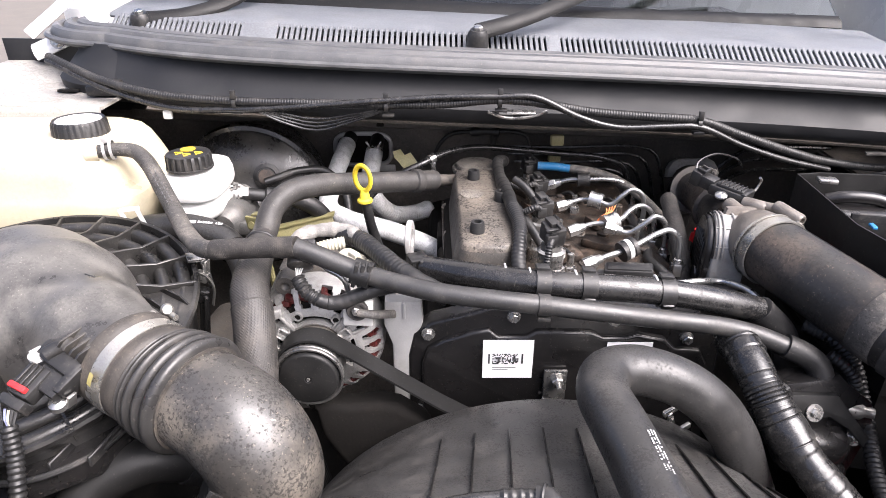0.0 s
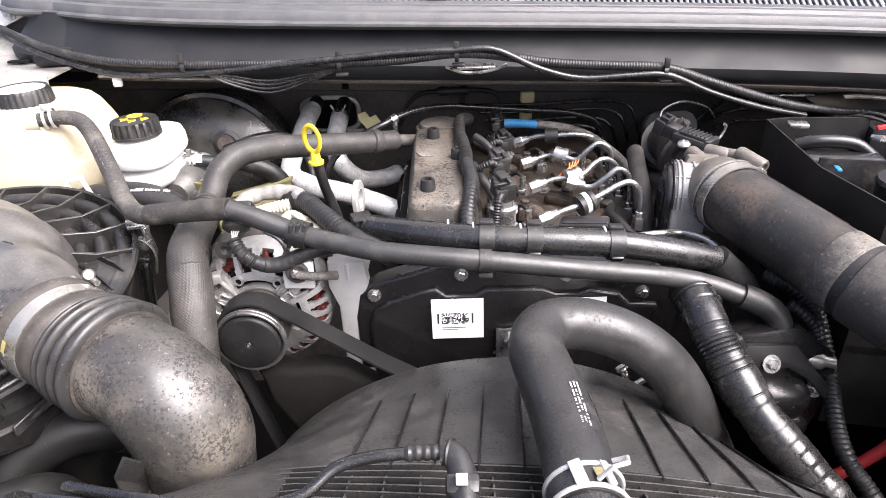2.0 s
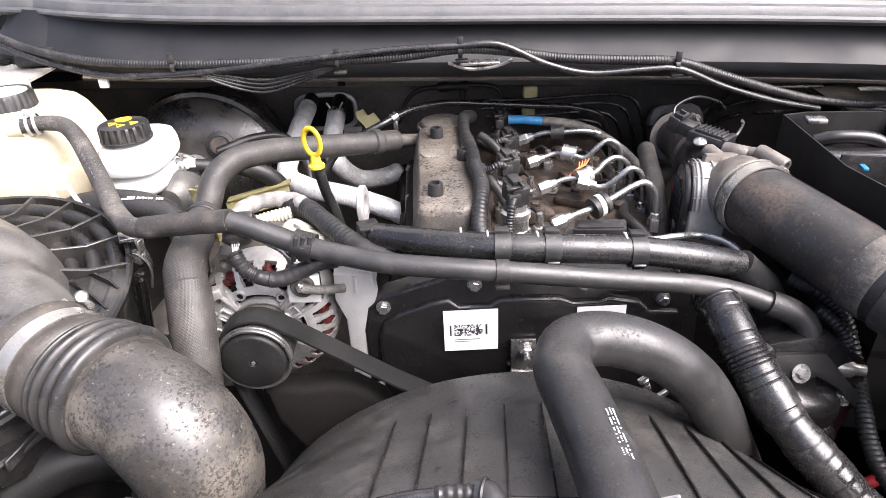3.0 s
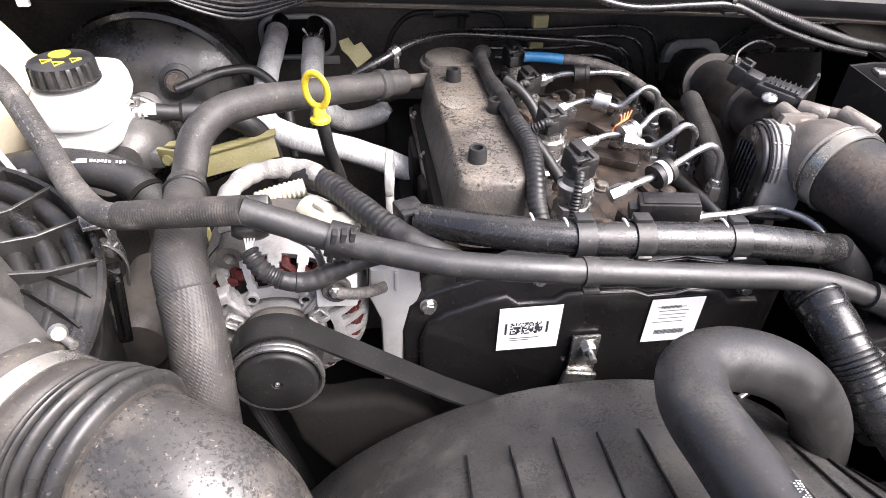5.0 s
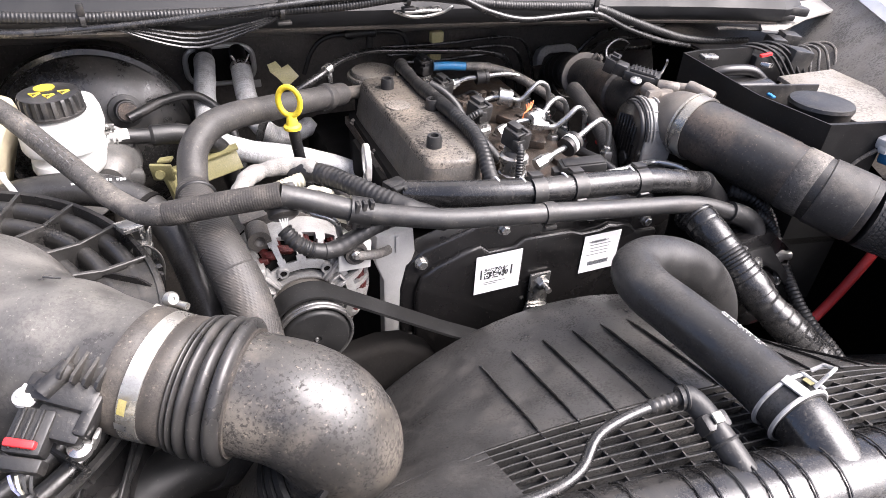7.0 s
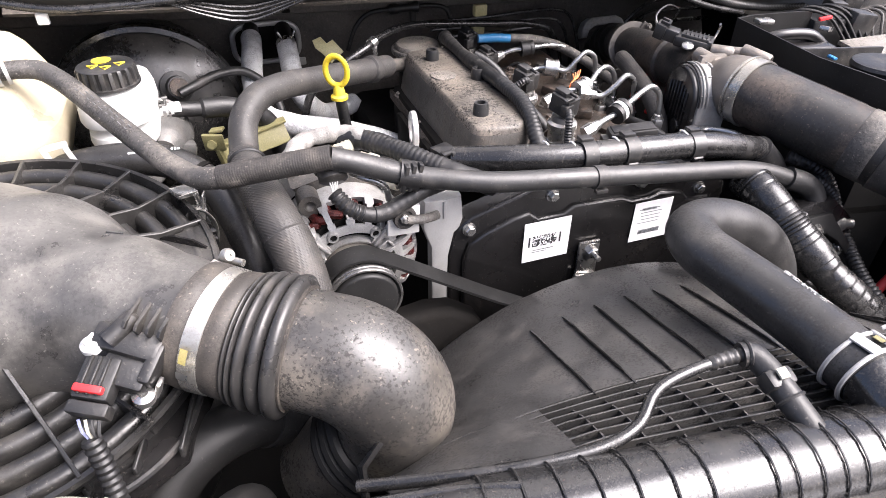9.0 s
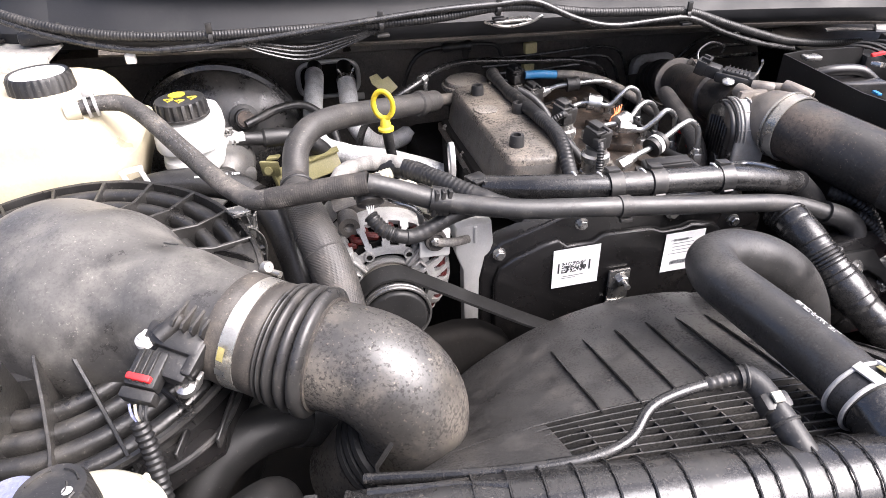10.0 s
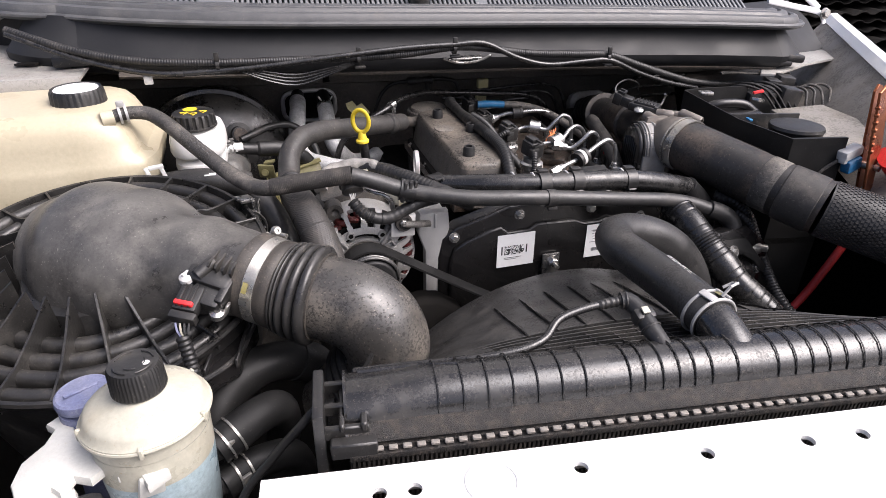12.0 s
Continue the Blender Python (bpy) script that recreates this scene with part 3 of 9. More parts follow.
for x0, x1 in ((-0.295, -0.245), (0.155, 0.172)):
    part("scuttle_bridge", box(((x0 + x1) / 2, 0.9645, bz((x0 + x1) / 2, 1.2705)), (x1 - x0 + 0.004, 0.046, 0.004), (31, 0, 0), 0.0008, 1), M_GRILLE, body)

# windscreen with the dark cabin behind it
glass = part("windscreen", sheet([[(x, 1.118 + 0.03 * (abs(x - MID) / 0.6) ** 2 + s * 0.62, bz(x, 1.303) + s * 0.42) for x in XIN[::4]] for s in (0, 0.5, 1.0)], 0.005), M_GLASS, body, "tinted windscreen glass")
glass.visible_shadow = False
part("windscreen_trim", sheet([[(x, 1.112 + 0.03 * (abs(x - MID) / 0.6) ** 2 + dy, bz(x, 1.299) + dz) for x in XIN[::4]] for dy, dz in ((-0.006, -0.004), (0.0, 0.006), (0.014, 0.013), (0.020, 0.012))], 0.003), M_BELT, body, "black windscreen edge trim")
part("dashboard", sheet([[(x, 1.16 + s * 0.5, 1.25 + 0.02 * math.sin(6 * s)) for x in XIN[::6]] for s in (0, 0.3, 0.6, 1.0)], 0.01), M_CABIN, body, "dark dashboard top")
part("cabin_rear", box((MID, 3.08, 1.02), (1.40, 0.04, 1.42), bevel=0.01), M_CABIN, body)
part("roof_panel", box((MID, 2.42, 1.76), (1.44, 1.42, 0.05), bevel=0.02), M_WHITE, body)
for s in (-1, 1):
    part("cab_side", slab([(1.12, 0.30), (3.1, 0.30), (3.1, 1.74), (1.74, 1.74), (1.12, 1.30)], 0.03, Matrix.Translation((MID + 0.72 * s + (0.0 if s < 0 else -0.03), 0, 0)) @ Matrix(((0, 0, 1, 0), (1, 0, 0, 0), (0, 1, 0, 0), (0, 0, 0, 1))), 0.004), M_WHITE, body, "white painted cab side")

# inner wings, outer wings
for side, ztop in ((-1, 1.207), (1, 1.165)):
    ys = [1.05 - 0.10 * k for k in range(15)]
    if side < 0:
        xs = [-0.455, -0.50, -0.60, -0.66, -0.70]
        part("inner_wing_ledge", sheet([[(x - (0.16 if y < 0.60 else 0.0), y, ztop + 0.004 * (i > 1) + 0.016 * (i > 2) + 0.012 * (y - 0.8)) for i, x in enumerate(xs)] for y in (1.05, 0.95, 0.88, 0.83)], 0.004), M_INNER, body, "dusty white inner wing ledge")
        part("ledge_flange", sheet([[(x, 0.832 + dy, z) for x in (-0.84, -0.70, -0.58, -0.50, -0.455)] for dy, z in ((0.0, 1.208), (-0.003, 1.200), (0.008, 1.150), (0.012, 1.06))], 0.003), M_INNER, body)
        # Dark slab on the ledge stands in for the shade inside a slot.
        part("ledge_slot_shade", slab([(-0.016, 0.0), (-0.012, 0.007), (0.012, 0.007), (0.016, 0.0), (0.012, -0.007), (-0.012, -0.007)], 0.002, Matrix.Translation((-0.535, 0.905, 1.2125)), 0.0005, 1), M_DARK, body)
        part("inner_wing", sheet([[(-0.70, y, z) for y in ys] for z in (0.45, 0.8, 1.2)], 0.004), M_DARK, body, "soiled inner wing, deep-bay shade in its colour")
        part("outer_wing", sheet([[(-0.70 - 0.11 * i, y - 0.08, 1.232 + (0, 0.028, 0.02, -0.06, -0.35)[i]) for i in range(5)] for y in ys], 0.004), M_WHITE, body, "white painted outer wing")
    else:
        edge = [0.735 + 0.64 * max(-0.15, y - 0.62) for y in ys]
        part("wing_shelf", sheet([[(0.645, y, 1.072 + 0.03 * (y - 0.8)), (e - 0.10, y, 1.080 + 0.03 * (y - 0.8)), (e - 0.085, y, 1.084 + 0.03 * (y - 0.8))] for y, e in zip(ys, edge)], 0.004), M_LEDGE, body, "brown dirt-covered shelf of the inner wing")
        # Dirt and shade are both mixed into this ledge's grey.
        part("inner_wing_ledge", sheet([[(e - 0.085, y, 1.084 + 0.03 * (y - 0.8)), (e - 0.022, y, 1.146 + 0.03 * (y - 0.8)), (e - 0.006, y, 1.160 + 0.03 * (y - 0.8)), (e, y, 1.168 + 0.03 * (y - 0.8))] for y, e in zip(ys, edge)], 0.004), M_APRON, body, "soiled inner wing ledge, greyed for its shade")
        part("inner_wing", sheet([[(x, y, z) for y in ys] for x, z in ((0.70, 0.45), (0.70, 0.85), (0.67, 1.0), (0.655, 1.04), (0.645, 1.072))], 0.004), M_DARK, body, "soiled inner wing, deep-bay shade in its colour")
        part("outer_wing", sheet([[(e - 0.002, y, 1.170 + 0.03 * (y - 0.8)), (e + 0.008, y, 1.182 + 0.03 * (y - 0.8)), (e + 0.024, y, 1.183 + 0.03 * (y - 0.8)), (e + 0.034, y, 1.168), (e + 0.05, y, 1.0), (e + 0.07, y, 0.6)] for y, e in zip(ys, edge)], 0.004), M_WHITE, body, "white painted outer wing")
for ya, yb, fa, fb in ((0.60, 0.70, 0.95, 0.10), (0.70, 0.86, 0.10, 0.92), (0.60, 0.86, 0.95, 0.92)):
    part("wing_emboss", tube([(0.735 + 0.64 * (ya + (yb - ya) * q / 6 - 0.62) - 0.085 + 0.063 * (fa + (fb - fa) * q / 6), ya + (yb - ya) * q / 6, 1.084 + 0.062 * (fa + (fb - fa) * q / 6) + 0.03 * (ya + (yb - ya) * q / 6 - 0.8)) for q in range(7)], 0.0040, 8, 0.01), M_APRON, body)
part("wing_gusset", slab([(0.640, 0.800), (0.660, 0.787), (0.770, 0.835), (0.895, 0.868), (0.895, 0.930), (0.800, 0.940), (0.700, 0.872)], 0.004, Matrix.Translation((0, 0, 1.143)), 0.001), M_INNER, body, "pale dusty gusset panel")
part("wing_flange", sheet([[(0.58 + 0.14 * t, 0.832 - 0.012 * t + 0.005 * math.sin(9 * t), 1.146 - 0.006 * t), (0.58 + 0.14 * t, 0.826 - 0.012 * t + 0.005 * math.sin(9 * t), 1.144 - 0.006 * t)] for t in [k / 12 for k in range(13)]], 0.002), M_FELT, body, "pale edge of the inner wing")
# Undertray: the depth of the bay is darkened by colour, not only dirt.
part("bay_floor", box((MID, 0.5, 0.46), (1.5, 1.3, 0.04), bevel=0.01), M_DARK, body, "grimy undertray, bay shade in its colour")
for arms, pin in (([[(-0.645, 1.03, 1.244), (-0.590, 1.045, 1.268), (-0.535, 1.06, 1.298)], [(-0.66, 1.05, 1.268), (-0.60, 1.09, 1.325), (-0.56, 1.12, 1.40)]], (-0.60, 1.02, 1.262)), ([[(0.735, 0.93, 1.247), (0.79, 0.92, 1.236), (0.845, 0.905, 1.222), (0.852, 0.90, 1.205)], [(0.800, 0.96, 1.272), (0.835, 0.945, 1.250), (0.860, 0.93, 1.228)]], (0.846, 0.898, 1.224))):
    hinge = part("bonnet_hinge", tube(arms[0], 0.016 if pin[0] < 0 else 0.007, 10, 0.01, None, True, True, 0.5), M_WHITE, body, "white painted bonnet hinge arm")
    part("hinge_link", tube(arms[1], 0.012 if pin[0] < 0 else 0.009, 10, 0.01, None, True, True, 0.5), M_WHITE, hinge)
    part("hinge_bolt", bolt(pin, (0, -1, 0.2), 0.008), M_STEEL, hinge)
part("cowl_side_panel", sheet([[(x, 1.045 + 0.02 * (x + 0.6), z - 0.02 * (x + 0.6)) for x in (-0.70, -0.62, -0.56, -0.50)] for z in (1.15, 1.20, 1.262)], 0.004), M_COWL, body, "dark grey scuttle side panel")
part("bonnet", sheet([[(MID + 0.70 * u, 1.02 - 1.05 * math.cos(radians(80)) * s, 1.42 + 1.05 * math.sin(radians(80)) * s + 0.03 * (1 - u * u)) for u in (-1, -0.6, 0, 0.6, 1)] for s in (0, 0.3, 0.6, 0.9, 1.0)], 0.03), M_WHITE, body, "raised white bonnet")

# front panel over the radiator, with its row of round holes
FR = Matrix.Translation((-0.259, 0.193, 1.078)) @ pose(0, 0, 0, 0, 0, -7.4)


def holed_strip(x0, x1, y0, y1, holes, r, thick):
    """A flat strip with round holes right through it."""
    vs, fs = [], []

    def quad(a, b, c, d):
        k = len(vs)
        vs.extend(Vector(p) for p in (a, b, c, d))
        fs.append((k, k + 1, k + 2, k + 3))

    h = 0.011
    xc = x0
    for hx, hy in sorted(holes):
        quad((xc, y0, 0), (hx - h, y0, 0), (hx - h, y1, 0), (xc, y1, 0))
        quad((hx - h, y0, 0), (hx + h, y0, 0), (hx + h, hy - h, 0), (hx - h, hy - h, 0))
        quad((hx - h, hy + h, 0), (hx + h, hy + h, 0), (hx + h, y1, 0), (hx - h, y1, 0))
        n = 24
        for j in range(n):
            p = []
            for a in (2 * math.pi * j / n + math.pi / 4, 2 * math.pi * (j + 1) / n + math.pi / 4):
                c, s = math.cos(a), math.sin(a)
                k = h / max(abs(c), abs(s))
                p.append(((hx + r * c, hy + r * s, 0), (hx + k * c, hy + k * s, 0), (hx + r * c, hy + r * s, -thick)))
            quad(p[0][0], p[0][1], p[1][1], p[1][0])
            quad(p[0][2], p[0][0], p[1][0], p[1][2])
        xc = hx + h
    quad((xc, y0, 0), (x1, y0, 0), (x1, y1, 0), (xc, y1, 0))
    return vs, fs


front = part("front_crossmember", moved(holed_strip(0.0, 1.05, -0.26, -0.001, [(0.0798, -0.0242), (0.1040, -0.0240), (0.222, -0.0235), (0.317, -0.025), (0.397, -0.025), (0.442, -0.025), (0.62, -0.025)], 0.0052, 0.004), FR), M_WHITE, body, "white painted front crossmember with round holes", 0)
part("crossmember_edge", moved(join(sheet([[(0, -0.001, 0), (1.05, -0.001, 0)], [(0, 0.0005, -0.002), (1.05, 0.0005, -0.002)], [(0, 0.0005, -0.03), (1.05, 0.0005, -0.03)]]), sheet([[(0, -0.26, 0), (0, -0.001, 0)], [(-0.004, -0.26, -0.03), (-0.004, 0.0, -0.03)]]), sheet([[(0, -0.26, 0), (1.05, -0.26, 0)], [(0, -0.30, -0.06), (1.05, -0.30, -0.06)], [(0, -0.31, -0.5), (1.05, -0.31, -0.5)]])), FR), M_WHITE, front)

part("crossmember_emboss", moved(torus((0.158, -0.0260, -0.0008), (0, 0, 1), 0.0180, 0.0024, 48, 8), FR), M_WHITE, front)

# ---- wiper arms ----
for pts, pv in (([(0.05, 0.947, 1.287), (0.10, 0.965, 1.297), (0.17, 1.01, 1.315), (0.26, 1.10, 1.338), (0.42, 1.20, 1.395)], (0.05, 0.947, 1.268)), ([(-0.457, 1.01, 1.296), (-0.40, 1.02, 1.300), (-0.33, 1.07, 1.32), (-0.27, 1.14, 1.365), (-0.15, 1.25, 1.43)], (-0.457, 1.01, 1.283))):
    w = thing("wiper_arm", pv, "black windscreen wiper arm resting on the glass", "wiper", "windscreen wipers")
    part("arm", tube(pts, 0.012, 10, 0.02, lambda s, t: 1.15 - 0.45 * s / t, flat=0.6), M_BELT, w)
    part("pivot", lathe([(0, 0), (0, 0.016), (0.018, 0.015), (0.024, 0.011), (0.024, 0.0)], pv, (0.0, -0.25, 1), 24), M_PLASTIC, w)
    part("pivot_nut", hexnut((pv[0], pv[1] - 0.005, pv[2] + 0.022), (0, -0.25, 1), 0.007, 0.006), M_STEEL, w, "bright wiper nut")
    part("blade", box((pts[3][0] + 0.06, pts[3][1] + 0.03, pts[3][2] + 0.004), (0.34, 0.012, 0.010), (0, -6, 12), 0.002), M_RUBBER, w)


# ---- engine: block, timing cover, rocker cover ----
def clip_band(c, axis, r, w=0.012, t=0.0015, n=28):
    """A flat strap round a hose."""
    return lathe([(-w / 2, r), (-w / 2, r + t), (w / 2, r + t), (w / 2, r)], c, axis, n)


engine = thing("engine", (0.10, 0.75, 0.5), "grimy diesel engine block and cylinder head", "engine")
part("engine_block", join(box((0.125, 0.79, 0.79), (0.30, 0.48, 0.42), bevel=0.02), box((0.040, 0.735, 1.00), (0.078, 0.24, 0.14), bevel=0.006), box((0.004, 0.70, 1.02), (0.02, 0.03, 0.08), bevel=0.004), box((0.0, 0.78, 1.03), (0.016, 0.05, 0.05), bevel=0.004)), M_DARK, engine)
head = part("cylinder_head", box((0.165, 0.77, 1.020), (0.235, 0.40, 0.06), bevel=0.008), M_BLOCK, engine, "soiled rusty-brown cylinder head")
for sh in ([box((0.135 + 0.012 * (k % 2), 0.64 + 0.072 * k, 1.052), (0.05, 0.05, 0.016), (0, 0, 8 * k), 0.004) for k in range(5)] + [lathe([(0, 0.009), (0.02, 0.008), (0.022, 0.004), (0.022, 0)], (0.21 + 0.02 * (k % 3), 0.61 + 0.045 * k, 1.045), (0, 0, 1), 14) for k in range(7)] + [box((0.185, 0.62, 1.058), (0.03, 0.022, 0.014), (0, 6, 18), 0.003), box((0.205, 0.73, 1.056), (0.05, 0.02, 0.012), (4, 0, -30), 0.003), box((0.225, 0.80, 1.056), (0.05, 0.03, 0.012), (0, 4, 25), 0.003), box((0.235, 0.67, 1.054), (0.04, 0.05, 0.010), (0, -4, 12), 0.003)]):
    part("head_boss", sh, M_BLOCK, head)
for k in range(8):
    part("head_bolt", bolt((0.168 + 0.045 * (k % 2) + 0.004 * k, 0.60 + 0.042 * k, 1.051), (0, 0, 1), 0.0062), M_CAST if k % 3 else M_STEEL, head)
cover = part("timing_cover", slab([(-0.036, -0.25), (-0.036, -0.035), (-0.030, -0.008), (-0.012, 0.006), (0.030, 0.018), (0.055, 0.027), (0.088, 0.027), (0.105, 0.022), (0.165, 0.022), (0.190, 0.024), (0.215, 0.018), (0.262, 0.010), (0.285, -0.015), (0.290, -0.25)], 0.022, Matrix.Translation((0, 0.553, 1.060)) @ pose(0, 0, 0, 90, 0, 0), 0.004, 3), M_GLOSS, engine, "satin black timing cover")
part("raised_panel", slab([(-0.022, -0.24), (-0.022, -0.040), (-0.016, -0.022), (0.000, -0.012), (0.030, -0.001), (0.046, 0.002), (0.056, -0.007), (0.084, -0.007), (0.094, 0.000), (0.150, -0.002), (0.163, -0.008), (0.185, -0.008), (0.196, -0.004), (0.225, -0.010), (0.236, -0.022), (0.262, -0.024), (0.272, -0.040), (0.275, -0.24)], 0.006, Matrix.Translation((0, 0.531, 1.060)) @ pose(0, 0, 0, 90, 0, 0), 0.0045, 4), M_GLOSS, cover)
for x, z in ((-0.015, 1.053), (0.071, 1.074), (0.172, 1.070), (0.248, 1.048), (-0.026, 0.955), (0.276, 0.95)):
    part("cover_bolt", bolt((x, 0.531, z), (0, -1, 0), 0.0052, 0.006), M_STEEL, cover, "zinc flange bolt")
bracket = part("cover_bracket", join(box((0.116, 0.521, 0.990), (0.024, 0.004, 0.050), bevel=0.0012), box((0.112, 0.517, 0.955), (0.030, 0.006, 0.04), (0, 12, 0), 0.002)), M_STEEL, cover, "zinc bracket")
part("bracket_nut", join(hexnut((0.118, 0.519, 1.003), (0, -1, 0), 0.0065, 0.006), lathe([(0, 0.0095), (0.0012, 0.0095), (0.0012, 0)], (0.118, 0.5195, 1.003), (0, -1, 0), 20), lathe([(0, 0.003), (0.014, 0.003), (0.0145, 0)], (0.118, 0.517, 1.003), (0, -1, 0), 12)), M_STEEL, bracket)


def sticker(x0, z0, w, h, y, rows, group, ink):
    """A paper label with print bars."""
    st = thing("paper_label", (x0 + w / 2, y, z0), "white paper parts label with black print on the timing cover", "label", group)
    part("paper", box((x0 + w / 2, y, z0 + h / 2), (w, 0.0005, h), bevel=0.0001, seg=1), M_PAPER, st)
    shapes = []
    for bx, bzz, bw, bh in rows:
        shapes.append(box((x0 + bx, y - 0.0005, z0 + bzz), (bw, 0.0003, bh), bevel=0))
    part("print", join(*shapes), ink, st, "dark print bars")


rng = random.Random(4)
bars = [(0.0065, 0.0245, 0.0016, 0.012), (0.0405, 0.0245, 0.0016, 0.012)]
for r in range(9):
    for c in range(25):
        if rng.random() < 0.5:
            bars.append((0.0105 + c * 0.00107, 0.0186 + r * 0.00145, 0.00105, 0.00115))
bars += [(0.022, 0.0135, 0.024, 0.0004), (0.018, 0.0112, 0.016, 0.0003)]
sticker(0.0405, 1.003, 0.0515, 0.0475, 0.5235, bars, "timing cover labels", M_INK)
bars = [(0.020 + rng.uniform(-1, 1) * 0.002, 0.040 - 0.0042 * r, 0.028 + rng.uniform(-0.006, 0.002), 0.0006) for r in range(5)]
bars += [(0.010 + 0.0011 * c, 0.0115, 0.0004 if rng.random() < 0.6 else 0.0006, 0.005) for c in range(24)]
bars += [(0.010 + 0.0011 * c, 0.0400, 0.0004, 0.003) for c in range(16)]
sticker(0.166, 0.999, 0.046, 0.049, 0.5235, bars, "timing cover labels", M_GRILLE)

def cushion(outline, levels, capped=False):
    """A rounded-off casting: one outline drawn in by (height, inset) steps."""
    pts = [Vector(p) for p in outline]
    for _ in range(2):
        pts = [q for a, b in zip(pts, pts[1:] + pts[:1]) for q in (a * 0.75 + b * 0.25, a * 0.25 + b * 0.75)]
    n = len(pts)
    out = []
    for i in range(n):
        d = (pts[(i + 1) % n] - pts[i - 1]).normalized()
        out.append(Vector((-d.y, d.x)))
    vs = [(p.x + q.x * k, p.y + q.y * k, z) for z, k in levels for p, q in zip(pts, out)]
    fs = [(r * n + i, r * n + (i + 1) % n, (r + 1) * n + (i + 1) % n, (r + 1) * n + i) for r in range(len(levels) - 1) for i in range(n)]
    if capped:
        k = (len(levels) - 1) * n
        vs.append((sum(v[0] for v in vs[k:]) / n, sum(v[1] for v in vs[k:]) / n, levels[-1][0] + 0.0008))
        fs += [(k + i, k + (i + 1) % n, k + n) for i in range(n)]
    return [Vector(v) for v in vs], fs


rocker = thing("rocker_cover", (0.045, 0.71, 1.0), "dusty brown-grey rocker cover on the engine", "engine cover")
RK = [(0.020, 0.606), (0.050, 0.600), (0.074, 0.602), (0.082, 0.622), (0.086, 0.66), (0.0855, 0.72), (0.083, 0.80), (0.080, 0.842), (0.060, 0.850), (0.020, 0.848), (0.015, 0.835), (0.0165, 0.75), (0.0185, 0.67), (0.0175, 0.622)]
# Sides darker than the top: their shade is coloured in, over grime.
part("cover_shell", cushion(RK, [(1.058, -0.0105), (1.064, -0.0085), (1.078, -0.0060), (1.096, -0.0030), (1.104, -0.0014), (1.1085, 0.0002)]), M_CASTDARK, rocker)
part("cover_top", cushion(RK, [(1.1085, 0.0002), (1.1122, 0.0012), (1.1148, 0.0027), (1.1162, 0.0044)], True), M_ROCKER, rocker, "dust-covered top", 60)
part("top_boss", slab([(0.003, -0.012), (0.010, -0.0165), (0.024, -0.015), (0.030, -0.004), (0.026, 0.008), (0.012, 0.013), (0.001, 0.008), (-0.001, -0.002)], 0.0020, Matrix.Translation((0.022, 0.752, 1.1160)), 0.0009, 2), M_PATCH, rocker, "scrubbed pale boss")
part("cover_skirt", slab([(0.006, 0.600), (0.080, 0.592), (0.096, 0.606), (0.100, 0.70), (0.098, 0.85), (-0.002, 0.857), (0.0, 0.70)], 0.012, Matrix.Translation((0, 0, 1.052)), 0.003), M_BLOCK, rocker)
for q in ((0.006, 0.64), (0.002, 0.74), (0.0, 0.83)):
    part("skirt_bolt", bolt((q[0] + 0.004, q[1], 1.064), (0, 0, 1), 0.005), M_CAST, rocker)
for x, y in ((0.0385, 0.639), (0.0415, 0.806), (0.072, 0.73)):
    part("cover_stud", lathe([(0, 0), (0, 0.0085), (0.010, 0.0080), (0.013, 0.0072), (0.013, 0.0045), (0.006, 0.0042), (0.006, 0)], (x, y, 1.116), (0, 0, 1), 18), M_RUBBER, rocker, "black rubber-capped stud")
part("filler_cap", lathe([(-0.02, 0.028), (-0.003, 0.030), (-0.002, 0.0345), (0.000, 0.0355), (0.0035, 0.0355), (0.005, 0.0345), (0.0052, 0.0325), (0.0040, 0.0318), (0.0040, 0.0305), (0.0085, 0.0298), (0.0100, 0.0285), (0.0104, 0.0)], (0.0495, 0.894, 1.098), (0, 0, 1), 48), M_PATCH, rocker, "dusty round oil filler cap")
part("filler_neck", lathe([(0, 0.03), (0.045, 0.029), (0.045, 0)], (0.052, 0.890, 1.045), (0, 0, 1), 32), M_DARK, rocker)

# lifting eye and the ring beside the rocker cover
EY = Matrix.Translation((-0.037, 0.632, 1.112)) @ Matrix.Rotation(radians(-8), 4, "Z") @ Matrix.Scale(1.25, 4, (0, 0, 1))
solo("lifting_eye", join(moved(lathe([(-0.003, 0.0085), (-0.003, 0.0155), (-0.002, 0.0165), (0.002, 0.0165), (0.003, 0.0155), (0.003, 0.0085), (-0.003, 0.0085)], (0, 0, 0), (1, 0, 0), 36), EY), box((-0.0375, 0.632, 1.078), (0.006, 0.020, 0.034), (0, 0, -8), 0.002)), M_ALU, "zinc-plated engine lifting eye", "lifting eye")

